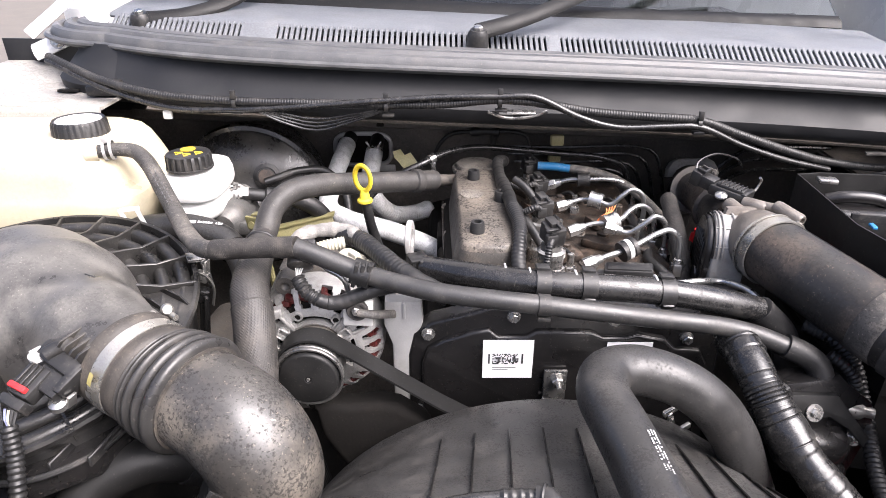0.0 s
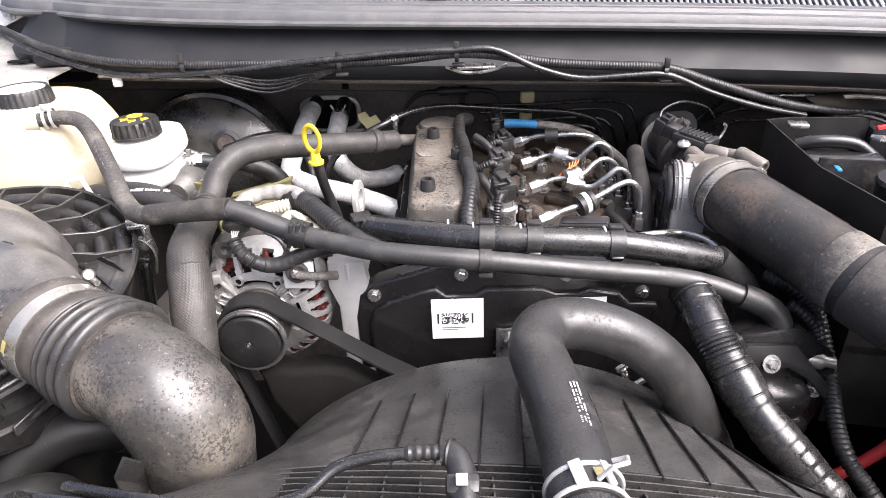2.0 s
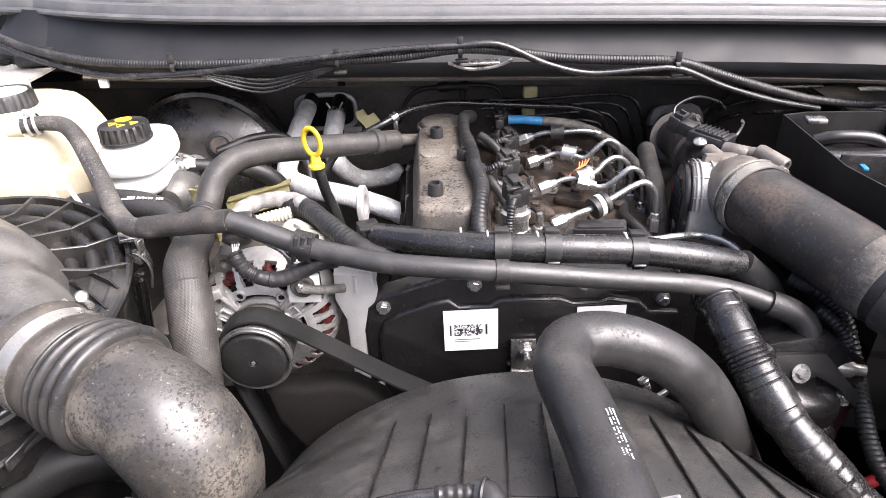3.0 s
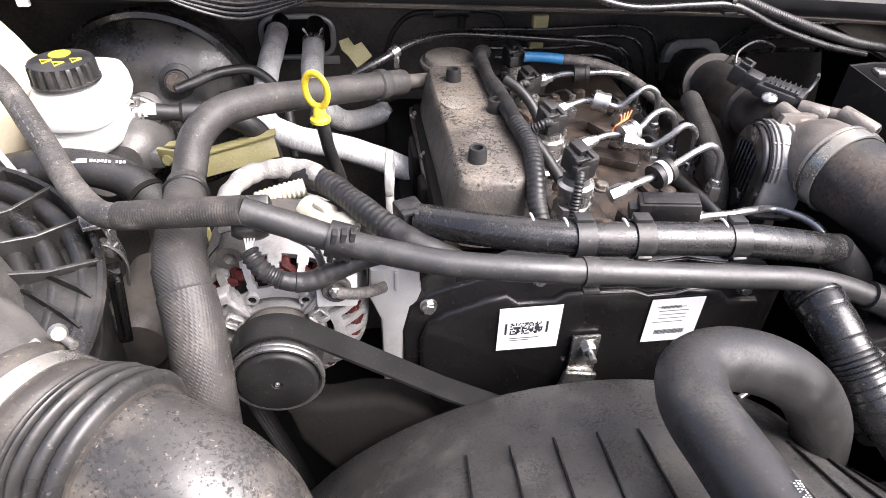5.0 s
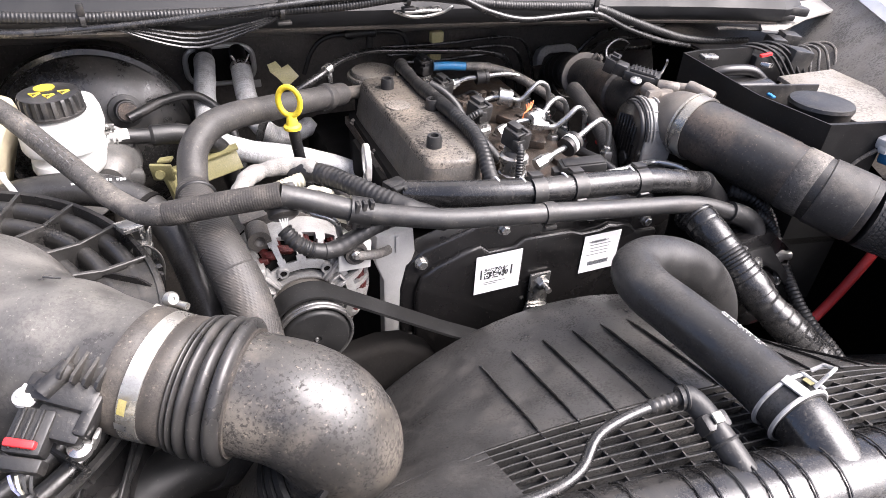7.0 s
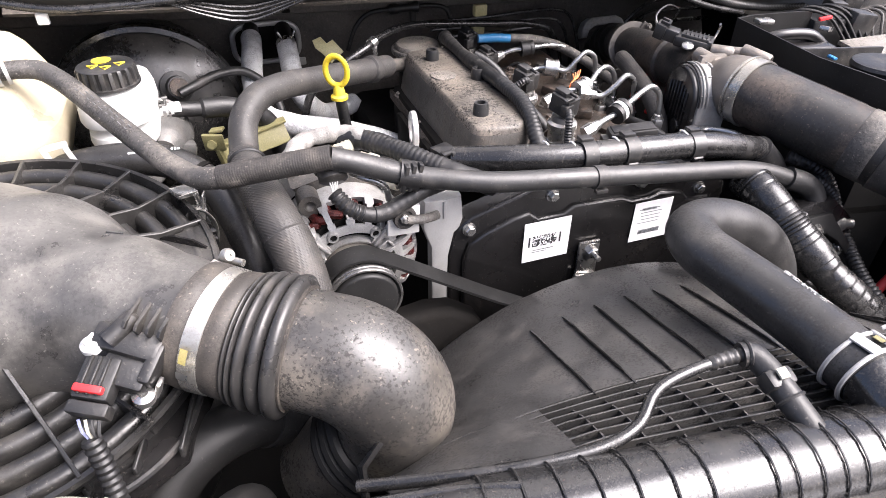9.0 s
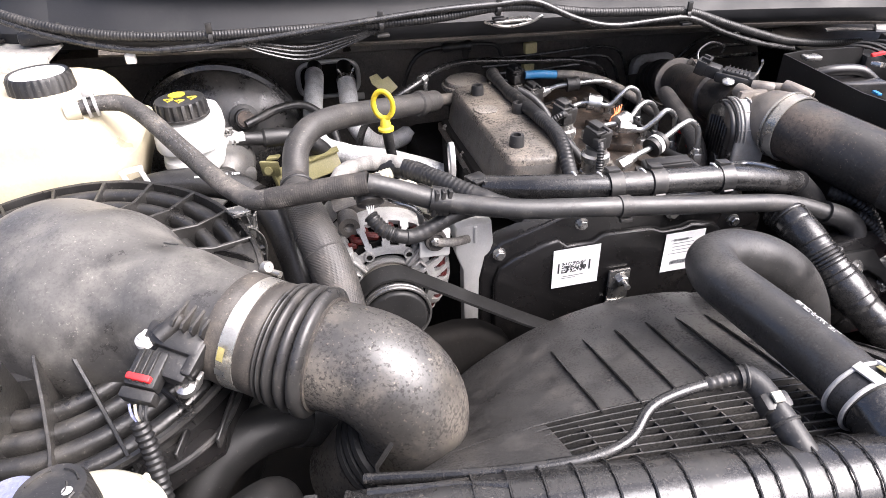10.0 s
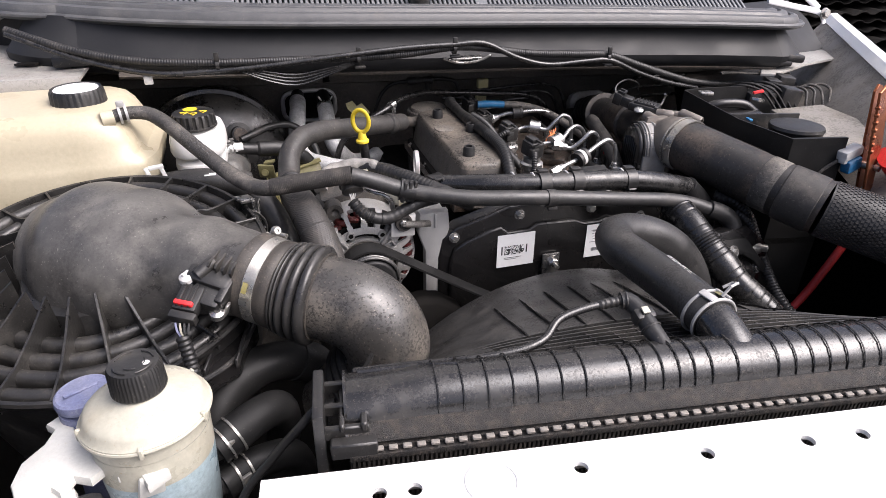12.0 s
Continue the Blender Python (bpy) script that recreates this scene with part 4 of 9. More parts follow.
# injectors, their plugs, and the steel fuel pipes
INJ = [(0.133, 0.918, 1.083), (0.139, 0.858, 1.075), (0.120, 0.702, 1.106), (0.117, 0.606, 1.116)]
for k, (x, y, z) in enumerate(INJ):
    inj = thing("fuel_injector", (x, y, z - 0.04), "fuel injector with a black plug and bright steel collar", "injector", "fuel injectors")
    part("injector_body", join(lathe([(0, 0.017), (0.026, 0.017), (0.029, 0.0140), (0.050, 0.0138), (0.052, 0.0155), (0.058, 0.0155), (0.060, 0.012), (0.066, 0.0115), (0.066, 0)], (x, y, z - 0.064), (0, 0, 1), 24), hexnut((x, y, z - 0.034), (0, 0, 1), 0.0165, 0.010)), M_STEEL, inj)
    part("plug", join(box((x, y, z + 0.014), (0.019, 0.025, 0.020), (8, 0, 20), 0.002), box((x - 0.003, y - 0.012, z + 0.012), (0.013, 0.008, 0.012), (0, 0, 20), 0.0015), box((x - 0.001, y + 0.002, z + 0.026), (0.011, 0.016, 0.006), (8, 0, 20), 0.001), box((x + 0.0085, y, z + 0.018), (0.004, 0.016, 0.012), (8, 0, 20), 0.001)), M_PLASTIC, inj)
    part("latch", join(box((x - 0.0085, y - 0.0125, z + 0.024), (0.003, 0.010, 0.003), (8, 0, 20), 0.0006, 1), box((x + 0.0045, y - 0.0085, z + 0.026), (0.003, 0.010, 0.003), (8, 0, 20), 0.0006, 1), box((x - 0.004, y - 0.0155, z + 0.0245), (0.014, 0.003, 0.003), (8, 0, 20), 0.0006, 1)), M_RUBBER, inj)
for k, (x, y, z) in enumerate(INJ[1:]):
    solo("injector_lead", corrugated([(x - 0.004, y - 0.012, z + 0.015), (x - 0.012, y - 0.022, z + 0.022), (x - 0.026, y - 0.018, z + 0.014), (x - 0.040, y + 0.002, z + 0.012)] if k < 2 else [(x - 0.002, y - 0.010, z + 0.012), (x - 0.006, y - 0.022, z + 0.010), (x - 0.010, y - 0.032, z - 0.015), (x - 0.012, y - 0.040, z - 0.045)], 0.0042, 0.0028, 0.2), M_RUBBER, "black corrugated injector lead", "cable", "injector leads")


def fuel_pipe(pts, nut_a, nut_b, grom):
    fp = thing("fuel_pipe", pts[-1], "bright steel high-pressure fuel pipe with hexagon union nuts", "fuel pipe", "fuel pipes")
    part("pipe", tube(pts, 0.0034, 12, 0.003), M_PIPE, fp)
    a, b = Vector(pts[0]), Vector(pts[1])
    d = (b - a).normalized()
    part("union_nut", join(hexnut(a - d * 0.010, d, 0.0078, 0.014), lathe([(0.014, 0.006), (0.021, 0.0052), (0.022, 0.0034)], a - d * 0.010, d, 16)), M_PIPE, fp)
    a = Vector(pts[-1])
    part("union_nut", join(hexnut(a - Vector((0, 0, 0.012)), (0, 0, 1), 0.0085, 0.015), lathe([(0.014, 0.0066), (0.02, 0.005), (0.021, 0.0034)], a - Vector((0, 0, 0.012)), (0, 0, 1), 16)), M_STEEL, fp)
    if grom:
        i, mat_g, r = grom
        a, b = Vector(pts[i]), Vector(pts[i + 1])
        d = (b - a).normalized()
        part("clamp_block", lathe([(-0.009, 0.0035), (-0.009, r), (-0.004, r), (-0.004, r * 0.93), (0.004, r * 0.93), (0.004, r), (0.009, r), (0.009, 0.0035)], a, d, 22), mat_g, fp, "pipe damper clamp")


fuel_pipe([(0.165, 0.886, 1.078), (0.189, 0.883, 1.086), (0.208, 0.878, 1.088), (0.243, 0.874, 1.090), (0.266, 0.873, 1.085), (0.279, 0.866, 1.075), (0.281, 0.864, 1.058), (0.281, 0.864, 1.045)], 0, 0, (2, M_RUBBER, 0.0105))
fuel_pipe([(0.169, 0.813, 1.075), (0.194, 0.816, 1.082), (0.211, 0.808, 1.084), (0.230, 0.800, 1.081), (0.243, 0.798, 1.094), (0.257, 0.800, 1.103), (0.272, 0.802, 1.095), (0.278, 0.803, 1.072), (0.278, 0.803, 1.050)], 0, 0, (2, M_PIPE, 0.0115))
fuel_pipe([(0.170, 0.727, 1.078), (0.190, 0.730, 1.084), (0.212, 0.728, 1.087), (0.228, 0.734, 1.090), (0.240, 0.740, 1.099), (0.253, 0.744, 1.103), (0.268, 0.748, 1.094), (0.277, 0.750, 1.072), (0.277, 0.750, 1.050)], 0, 0, (2, M_PIPE, 0.0115))
fuel_pipe([(0.213, 0.715, 1.084), (0.231, 0.710, 1.081), (0.247, 0.707, 1.093), (0.261, 0.708, 1.104), (0.274, 0.710, 1.096), (0.280, 0.712, 1.072), (0.280, 0.712, 1.050)], 0, 0, None)
fuel_pipe([(0.169, 0.629, 1.083), (0.186, 0.632, 1.089), (0.210, 0.639, 1.094), (0.229, 0.647, 1.100), (0.247, 0.652, 1.108), (0.261, 0.656, 1.110), (0.273, 0.656, 1.100), (0.276, 0.654, 1.080), (0.276, 0.653, 1.066)], 0, 0, (2, M_RUBBER, 0.0120))
solo("pipe_band", clip_band((0.210, 0.639, 1.0940), (0.021, 0.007, 0.005), 0.0113, 0.005, 0.0006), M_MILK, "pale band round a pipe clamp", "clamp")
rail = thing("fuel_rail", (0.286, 0.76, 1.0), "dark steel common fuel rail beside the rocker cover", "fuel rail")
part("rail_tube", tube([(0.275, 0.60, 1.030), (0.280, 0.68, 1.030), (0.288, 0.80, 1.028), (0.290, 0.90, 1.028)], 0.013, 16, 0.02), M_DARK, rail)
part("rail_end", hexnut((0.275, 0.60, 1.030), (0, -1, 0), 0.011, 0.016), M_STEEL, rail)
solo("blue_sleeve", tube([(0.143, 0.905, 1.100), (0.165, 0.902, 1.100), (0.190, 0.898, 1.098)], 0.0062, 12, 0.005), M_BLUE, "blue plastic sleeve on the return hose", "sleeve")
solo("return_hose", tube([(0.190, 0.898, 1.098), (0.225, 0.893, 1.094), (0.26, 0.880, 1.085), (0.29, 0.850, 1.07), (0.31, 0.80, 1.055)], 0.0068, 12, 0.006), M_FELT, "grey rubber fuel return hose", "hose")
for k, (x, y, z) in enumerate(INJ):
    solo("injector_clamp", join(box((x + 0.026, y - 0.012, 1.062), (0.026, 0.022, 0.018), (0, 8, 20 + 7 * k), 0.003), box((x + 0.012, y + 0.004, 1.056), (0.03, 0.016, 0.010), (0, 0, 20), 0.003), bolt((x + 0.030, y - 0.012, 1.071), (0.1, 0, 1), 0.0055)), M_BLOCK, "rusty brown injector clamp on the cylinder head", "clamp", "injector clamps")
for k in range(4):
    solo("bare_wire", tube([(0.196 + 0.002 * k, 0.730 + 0.002 * k, 1.088), (0.202 + 0.002 * k, 0.737 + 0.002 * k, 1.091), (0.210 + 0.003 * k, 0.744 + 0.002 * k, 1.092), (0.212 + 0.004 * k, 0.752 + 0.001 * k, 1.096 + 0.001 * k)], 0.0009, 6, 0.004), M_ORANGE, "loose orange wire by the fuel pipes", "wire", "orange wires")
for k, (x, y, z) in enumerate(((0.150, 0.655, 1.060), (0.155, 0.76, 1.056), (0.190, 0.845, 1.056), (0.235, 0.60, 1.055), (0.250, 0.735, 1.052), (0.245, 0.83, 1.052))):
    gp = thing("glow_plug", (x, y, z), "small steel glow plug with a black lead on the cylinder head", "glow plug", "glow plugs")
    part("plug_stem", join(hexnut((x, y, z - 0.006), (0, 0, 1), 0.008, 0.010), lathe([(0, 0.0045), (0.020, 0.004), (0.021, 0)], (x, y, z), (0, 0, 1), 12)), M_STEEL, gp)
    part("lead", tube([(x, y, z + 0.018), (x - 0.006, y + 0.008, z + 0.022), (x - 0.020, y + 0.022, z + 0.010), (x - 0.034, y + 0.036, z + 0.004)], 0.0024, 8), M_BELT, gp)
solo("fuel_hose", tube([(0.262, 0.60, 1.062), (0.250, 0.63, 1.070), (0.246, 0.665, 1.066), (0.255, 0.70, 1.060), (0.262, 0.75, 1.055), (0.265, 0.82, 1.056)], 0.0058, 12), M_RUBBER, "thin black fuel hose under the steel pipes", "hose")
solo("red_plug", lathe([(0, 0), (0, 0.0035), (0.007, 0.0032), (0.008, 0)], (0.300, 0.705, 1.052), (-0.2, -0.6, 0.6), 14), M_RED, "small red protective plug", "plug")
solo("glow_plug_box", join(box((0.2020, 0.5990, 1.0835), (0.051, 0.022, 0.019), (0, -6, -16), 0.002), box((0.2020, 0.5990, 1.0935), (0.046, 0.017, 0.002), (0, -6, -16), 0.0008), box((0.175, 0.6065, 1.078), (0.010, 0.014, 0.012), (0, -6, -16), 0.002)), M_RUBBER, "black oblong control box behind the conduit", "control box")
solo("steel_line", tube([(0.222, 0.597, 1.070), (0.240, 0.597, 1.073), (0.259, 0.596, 1.0745), (0.282, 0.600, 1.0745), (0.306, 0.603, 1.0725), (0.320, 0.588, 1.075), (0.329, 0.572, 1.074), (0.336, 0.560, 1.064), (0.339, 0.552, 1.03)], 0.0038, 12, 0.003), M_PIPE, "bright bent steel line by the conduit", "pipe")

# wiring on the rocker cover
HAR = [(0.090, 0.892, 1.112), (0.080, 0.866, 1.120), (0.0765, 0.840, 1.124), (0.077, 0.785, 1.123), (0.081, 0.729, 1.124), (0.082, 0.685, 1.126), (0.086, 0.645, 1.123), (0.083, 0.612, 1.117), (0.080, 0.588, 1.104), (0.084, 0.568, 1.082)]
harn = thing("injector_harness", (0.08, 0.73, 1.12), "grimy black taped wiring harness over the rocker cover", "wiring harness")
part("taped_length", tube(HAR[:6], 0.0078, 18, 0.0014, lambda s, t: 1.0 + 0.10 * math.sin(s * 47 + 1) + 0.05 * math.sin(s * 113) + 0.05 * ((s * 58 + 0.3 * math.sin(s * 90)) % 1.0)), M_TAPE2, harn)
part("ribbed_length", tube(HAR[4:], 0.0080, 18, 0.0010, lambda s, t: 1.0 + (0.04 * math.sin(s * 1350 + math.sin(s * 80)) if s > 0.045 else 0.04 * math.sin(s * 170)) - 0.10 * max(0.0, 1 - s / 0.03)), M_RUBBER, harn, "corrugated conduit end")
solo("harness_branch", tube([(0.090, 0.700, 1.118), (0.100, 0.675, 1.110), (0.112, 0.655, 1.096), (0.120, 0.640, 1.085)], 0.0055, 10), M_RUBBER, "black branch of the injector harness", "cable")
solo("harness_branch", tube([(0.096, 0.80, 1.118), (0.108, 0.79, 1.112), (0.122, 0.775, 1.098), (0.13, 0.76, 1.08)], 0.0055, 10), M_RUBBER, "black branch of the injector harness", "cable")

# the two long conduits across the front of the engine
upper = thing("wiring_conduit", (0.15, 0.53, 1.09), "thick black oily wiring conduit across the engine front", "conduit")
UP = [(-0.019, 0.566, 1.110), (0.03, 0.540, 1.116), (0.095, 0.522, 1.117), (0.155, 0.518, 1.115), (0.215, 0.519, 1.109), (0.265, 0.522, 1.098), (0.312, 0.530, 1.083), (0.345, 0.530, 1.05), (0.36, 0.525, 1.00)]
part("conduit", tube(UP[:7], 0.0128, 20), M_OILY, upper)
part("conduit_end", tube(UP[6:], 0.0152, 18, 0.006, lambda s, t: 1 - 0.1 * s / t), M_RUBBER, upper)
for x, y, z in ((0.095, 0.522, 1.117), (0.138, 0.519, 1.116), (0.213, 0.519, 1.109)):
    part("conduit_clip", join(clip_band((x, y, z), (1, -0.02, -0.05), 0.0130, 0.014, 0.0018), box((x, y + 0.004, z + 0.0155), (0.013, 0.010, 0.004), (0, 4, 0), 0.001), box((x, y - 0.011, z - 0.009), (0.011, 0.004, 0.008), (40, 0, 0), 0.001)), M_PLASTIC, upper)
for x in (0.060, 0.083, 0.126, 0.203, 0.208):
    part("paint_mark", tube([(x, 0.531 + (0.095 - min(x, 0.095)) * 0.35 + 0.0125 * math.cos(a) - 0.0085, 1.1168 - 0.07 * max(0, x - 0.12) + 0.0129 * math.sin(a)) for a in (1.1, 1.4, 1.7, 2.0, 2.3)], 0.0011, 6, 0.003), M_WHITEINK, upper, "white paint mark")
part("conduit_plug", join(box((-0.026, 0.572, 1.110), (0.020, 0.020, 0.022), (0, 0, 20), 0.002), box((-0.030, 0.562, 1.112), (0.004, 0.006, 0.020), (0, 0, 20), 0.001), box((-0.022, 0.560, 1.112), (0.004, 0.006, 0.020), (0, 0, 20), 0.001), box((-0.026, 0.561, 1.121), (0.014, 0.006, 0.003), (0, 0, 20), 0.001)), M_PLASTIC, upper)

lower = thing("coolant_pipe", (0.1, 0.50, 1.08), "black metal coolant pipe with hose ends across the engine", "coolant pipe")
LW = [(-0.139, 0.528, 1.153), (-0.108, 0.524, 1.142), (-0.076, 0.519, 1.130), (-0.03, 0.506, 1.123), (0.0, 0.499, 1.120), (0.045, 0.493, 1.117), (0.092, 0.491, 1.112), (0.19, 0.495, 1.096), (0.270, 0.499, 1.082), (0.300, 0.498, 1.074), (0.322, 0.495, 1.066), (0.338, 0.491, 1.060)]
part("pipe", tube(LW, 0.0092, 18, 0.006, lambda s, t: 1.02 if s < 0.075 else 1.0), M_COOLPIPE, lower)
part("elbow_hose", tube([(0.326, 0.494, 1.065), (0.346, 0.489, 1.057), (0.357, 0.485, 1.048), (0.361, 0.480, 1.036), (0.360, 0.475, 1.012)], 0.0118, 18), M_RUBBER, lower)
part("pipe_clip", join(clip_band((-0.076, 0.519, 1.130), (1, -0.2, -0.25), 0.0098, 0.018, 0.003), *[box((-0.076 + dx, 0.512, 1.132), (0.004, 0.008, 0.024), (0, 14, 0), 0.001) for dx in (-0.006, 0.0, 0.006)]), M_PLASTIC, lower)
part("pipe_clip", join(clip_band((0.092, 0.491, 1.112), (1, 0, -0.08), 0.0095, 0.011, 0.0010), box((0.092, 0.484, 1.1015), (0.012, 0.006, 0.004), bevel=0.001)), M_PLASTIC, lower)

vent = thing("overflow_hose", (-0.25, 0.57, 1.10), "dusty rubber hose from the coolant tank with a woven sleeve", "hose")
OV = [(-0.402, 0.7015, 1.1885), (-0.385, 0.707, 1.190), (-0.362, 0.710, 1.187), (-0.345, 0.698, 1.180), (-0.30, 0.638, 1.156), (-0.262, 0.582, 1.141), (-0.240, 0.558, 1.137), (-0.222, 0.549, 1.139), (-0.18, 0.538, 1.147), (-0.139, 0.528, 1.153)]
part("hose", tube(OV, 0.0092, 18, 0.006, lambda s, t: 0.80 + 0.20 * min(1.0, s / 0.06)), M_FELT, vent)
part("woven_sleeve", corrugated([(-0.225, 0.5505, 1.1385), (-0.18, 0.538, 1.147), (-0.137, 0.5275, 1.1535)], 0.0102, 0.0020, 0.020, 20), M_SLEEVE, vent)
part("hose_clamp", join(clip_band((-0.392, 0.7045, 1.1893), (1, 0.25, 0.05), 0.0103, 0.003, 0.0012), clip_band((-0.385, 0.7068, 1.190), (1, 0.25, 0.05), 0.0106, 0.003, 0.0012), box((-0.389, 0.703, 1.203), (0.009, 0.004, 0.008), (0, 0, 10), 0.001)), M_BRIGHT, vent, "bright spring clamp")
part("print", join(*[box((-0.325 + 0.0045 * k - 0.003 * j, 0.671 - 0.0062 * k - 0.004 * j, 1.1808 - 0.0024 * k + 0.0004 * j), (0.0026 + 0.001 * ((k * 7 + j) % 3), 0.0008, 0.0005), (0, 25, -54), 0) for k in range(9) for j in (0, 1)]), M_SEAL, vent, "faint white print")

breather = thing("breather_hose", (-0.19, 0.6, 0.95), "wide matt black breather hose bent down beside the alternator", "hose")
BR = [(-0.008, 0.829, 1.106), (-0.05, 0.797, 1.116), (-0.115, 0.745, 1.133), (-0.155, 0.712, 1.143), (-0.180, 0.690, 1.143), (-0.196, 0.670, 1.132), (-0.2015, 0.650, 1.114), (-0.2025, 0.632, 1.1065)]
part("upper_hose", tube(BR, 0.0138, 24, 0.003, lambda s, t: 1.0 - 0.35 * max(0.0, 1 - s / 0.005) ** 2), M_DUSTHOSE, breather)
part("far_nipple", tube([(0.022, 0.852, 1.097), (0.010, 0.843, 1.100), (-0.008, 0.829, 1.106)], 0.0085, 16, 0.003), M_CASTDARK, breather)
part("hose_joint", torus((-0.2015, 0.626, 1.1065), (0.06, -0.98, -0.1), 0.0160, 0.0024), M_RUBBER, breather)
part("lower_hose", tube([(-0.2030, 0.636, 1.107), (-0.199, 0.600, 1.106), (-0.193, 0.558, 1.108), (-0.188, 0.528, 1.104), (-0.180, 0.503, 1.085), (-0.175, 0.480, 1.058), (-0.174, 0.466, 1.025), (-0.176, 0.458, 0.97), (-0.178, 0.455, 0.88)], 0.0160, 40, 0.0012, lambda s, t: (1.0 + 0.17 * min(1, s / 0.11)) * (1 + (0.050 + 0.005 * math.sin(s * 2100) if s > 0.125 else 0.0))), M_WOVEN, breather, "dusty woven-sleeved lower hose")
part("sleeve_edge", torus((-0.1885, 0.531, 1.1045), (0.12, -0.6, -0.35), 0.0185, 0.0010, 36, 6), M_WOVEN, breather)
part("hose_shoulder", lathe([(0, 0.0145), (0.004, 0.0165), (0.012, 0.0160), (0.014, 0.0137)], (-0.030, 0.812, 1.111), (-0.78, -0.57, 0.2), 24), M_DUSTHOSE, breather)

# heater pipes in foil sleeve, and their plate on the bulkhead
heater = thing("heater_pipes", (-0.12, 1.0, 1.0), "pair of heater pipes in silver heat sleeve", "heater pipes")
part("heater_pipe", tube([(-0.1605, 1.022, 1.0965), (-0.163, 0.995, 1.0905), (-0.172, 0.93, 1.066), (-0.168, 0.86, 1.050), (-0.135, 0.828, 1.045), (-0.08, 0.822, 1.032), (-0.03, 0.816, 1.014), (0.0, 0.812, 1.0)], 0.0142, 24, 0.001, lambda s, t: 1 + 0.009 * math.sin(s * 1500) + 0.015 * math.sin(s * 160)), M_FOIL, heater)
part("heater_pipe", tube([(-0.1142, 0.998, 1.0863), (-0.1147, 0.985, 1.081), (-0.116, 0.95, 1.066), (-0.110, 0.93, 1.040), (-0.085, 0.945, 1.005), (-0.055, 0.975, 0.990), (-0.030, 0.988, 0.992), (-0.018, 0.99, 1.0)], 0.0142, 24, 0.001, lambda s, t: (1 + 0.012 * math.sin(s * 1500)) * (1 - 0.5 * max(0.0, 1 - (t - s) / 0.010) ** 2)), M_FOIL, heater)
for a, b in (((-0.158, 1.050, 1.100), (-0.164, 0.985, 1.088)), ((-0.112, 1.050, 1.097), (-0.115, 0.972, 1.077))):
    part("bare_end", tube([a, tuple((Vector(a) + Vector(b)) / 2), b], 0.0118, 18, 0.004), M_BELT, heater, "dark bare pipe end")
part("pipe_clamp", join(clip_band((-0.114, 1.002, 1.087), (0, 1, 0.35), 0.0130, 0.010, 0.0015), box((-0.122, 0.994, 1.104), (0.003, 0.004, 0.014), (0, -30, 0), 0.001), box((-0.104, 0.994, 1.104), (0.003, 0.004, 0.014), (0, 30, 0), 0.001)), M_STEEL, heater)
solo("heater_gasket_plate", join(*[tube([(-0.138 + 0.048 * (abs(math.cos(a)) ** 0.5) * math.copysign(1, math.cos(a)), 1.052, 1.078 + 0.028 * (abs(math.sin(a)) ** 0.6) * math.copysign(1, math.sin(a))) for a in [2 * math.pi * k / 40 for k in range(41)]], 0.0040, 8, 0.004), box((-0.098, 1.050, 1.045), (0.03, 0.004, 0.012), bevel=0.002)]), M_BRIGHT, "oblong grey plate round the heater pipes on the bulkhead", "plate")

solo("heater_grommet", slab([(-0.184, 1.060), (-0.176, 1.052), (-0.100, 1.052), (-0.092, 1.060), (-0.092, 1.096), (-0.100, 1.104), (-0.176, 1.104), (-0.184, 1.096)], 0.006, Matrix.Translation((0, 1.058, 0)) @ pose(0, 0, 0, 90, 0, 0), 0.001), M_DARK, "dark rubber grommet behind the heater pipes", "grommet")

# dipstick
dip = thing("dipstick", (-0.09, 0.72, 1.0), "yellow ring-handled oil dipstick in a black tube", "dipstick")
part("ring_handle", tube([(-0.096 + 0.0100 * math.cos(a), 0.709 - 0.0062 * math.cos(a), 1.1535 + 0.0155 * math.sin(a)) for a in [2 * math.pi * k / 28 for k in range(29)]], 0.0025, 10, 0.003, None, True, True, 1.25), M_YELLOW, dip)
part("collar", join(lathe([(0, 0.0062), (0.001, 0.0092), (0.004, 0.0092), (0.006, 0.0064), (0.014, 0.0052), (0.018, 0.003)], (-0.095, 0.710, 1.122), (0, 0, 1), 20)), M_YELLOW, dip)
part("dipstick_tube", tube([(-0.094, 0.711, 1.124), (-0.090, 0.716, 1.09), (-0.082, 0.724, 1.05), (-0.075, 0.73, 0.98)], 0.0062, 12), M_RUBBER, dip)

# loose harness bends over the alternator
ALC = [(-0.112, 0.630, 1.116), (-0.103, 0.624, 1.119), (-0.085, 0.604, 1.121), (-0.066, 0.576, 1.122), (-0.050, 0.556, 1.119), (-0.036, 0.541, 1.116), (-0.019, 0.529, 1.112), (0.006, 0.524, 1.100)]
solo("alternator_conduit", tube(ALC, 0.0098, 18, 0.0010, lambda s, t: (1.08 if s < 0.022 else 1.0) + (0.035 * math.sin(s * 1250 + 0.8 * math.sin(s * 90)) if 0.03 < s < 0.115 else 0.02 * math.sin(s * 400)) + 0.04 * math.sin(s * 70) + 0.03 * math.sin(s * 173)), M_RUBBER, "black corrugated conduit over the alternator", "conduit")
solo("taped_harness", tube([(-0.168, 0.596, 1.108), (-0.163, 0.613, 1.115), (-0.150, 0.627, 1.120), (-0.124, 0.630, 1.123), (-0.103, 0.624, 1.124), (-0.092, 0.610, 1.122)], 0.0080, 14, 0.002, lambda s, t: 1.0 + 0.07 * math.sin(s * 210) + 0.05 * math.sin(s * 470)), M_CLOTH, "grey taped wiring harness bundle", "wiring harness")
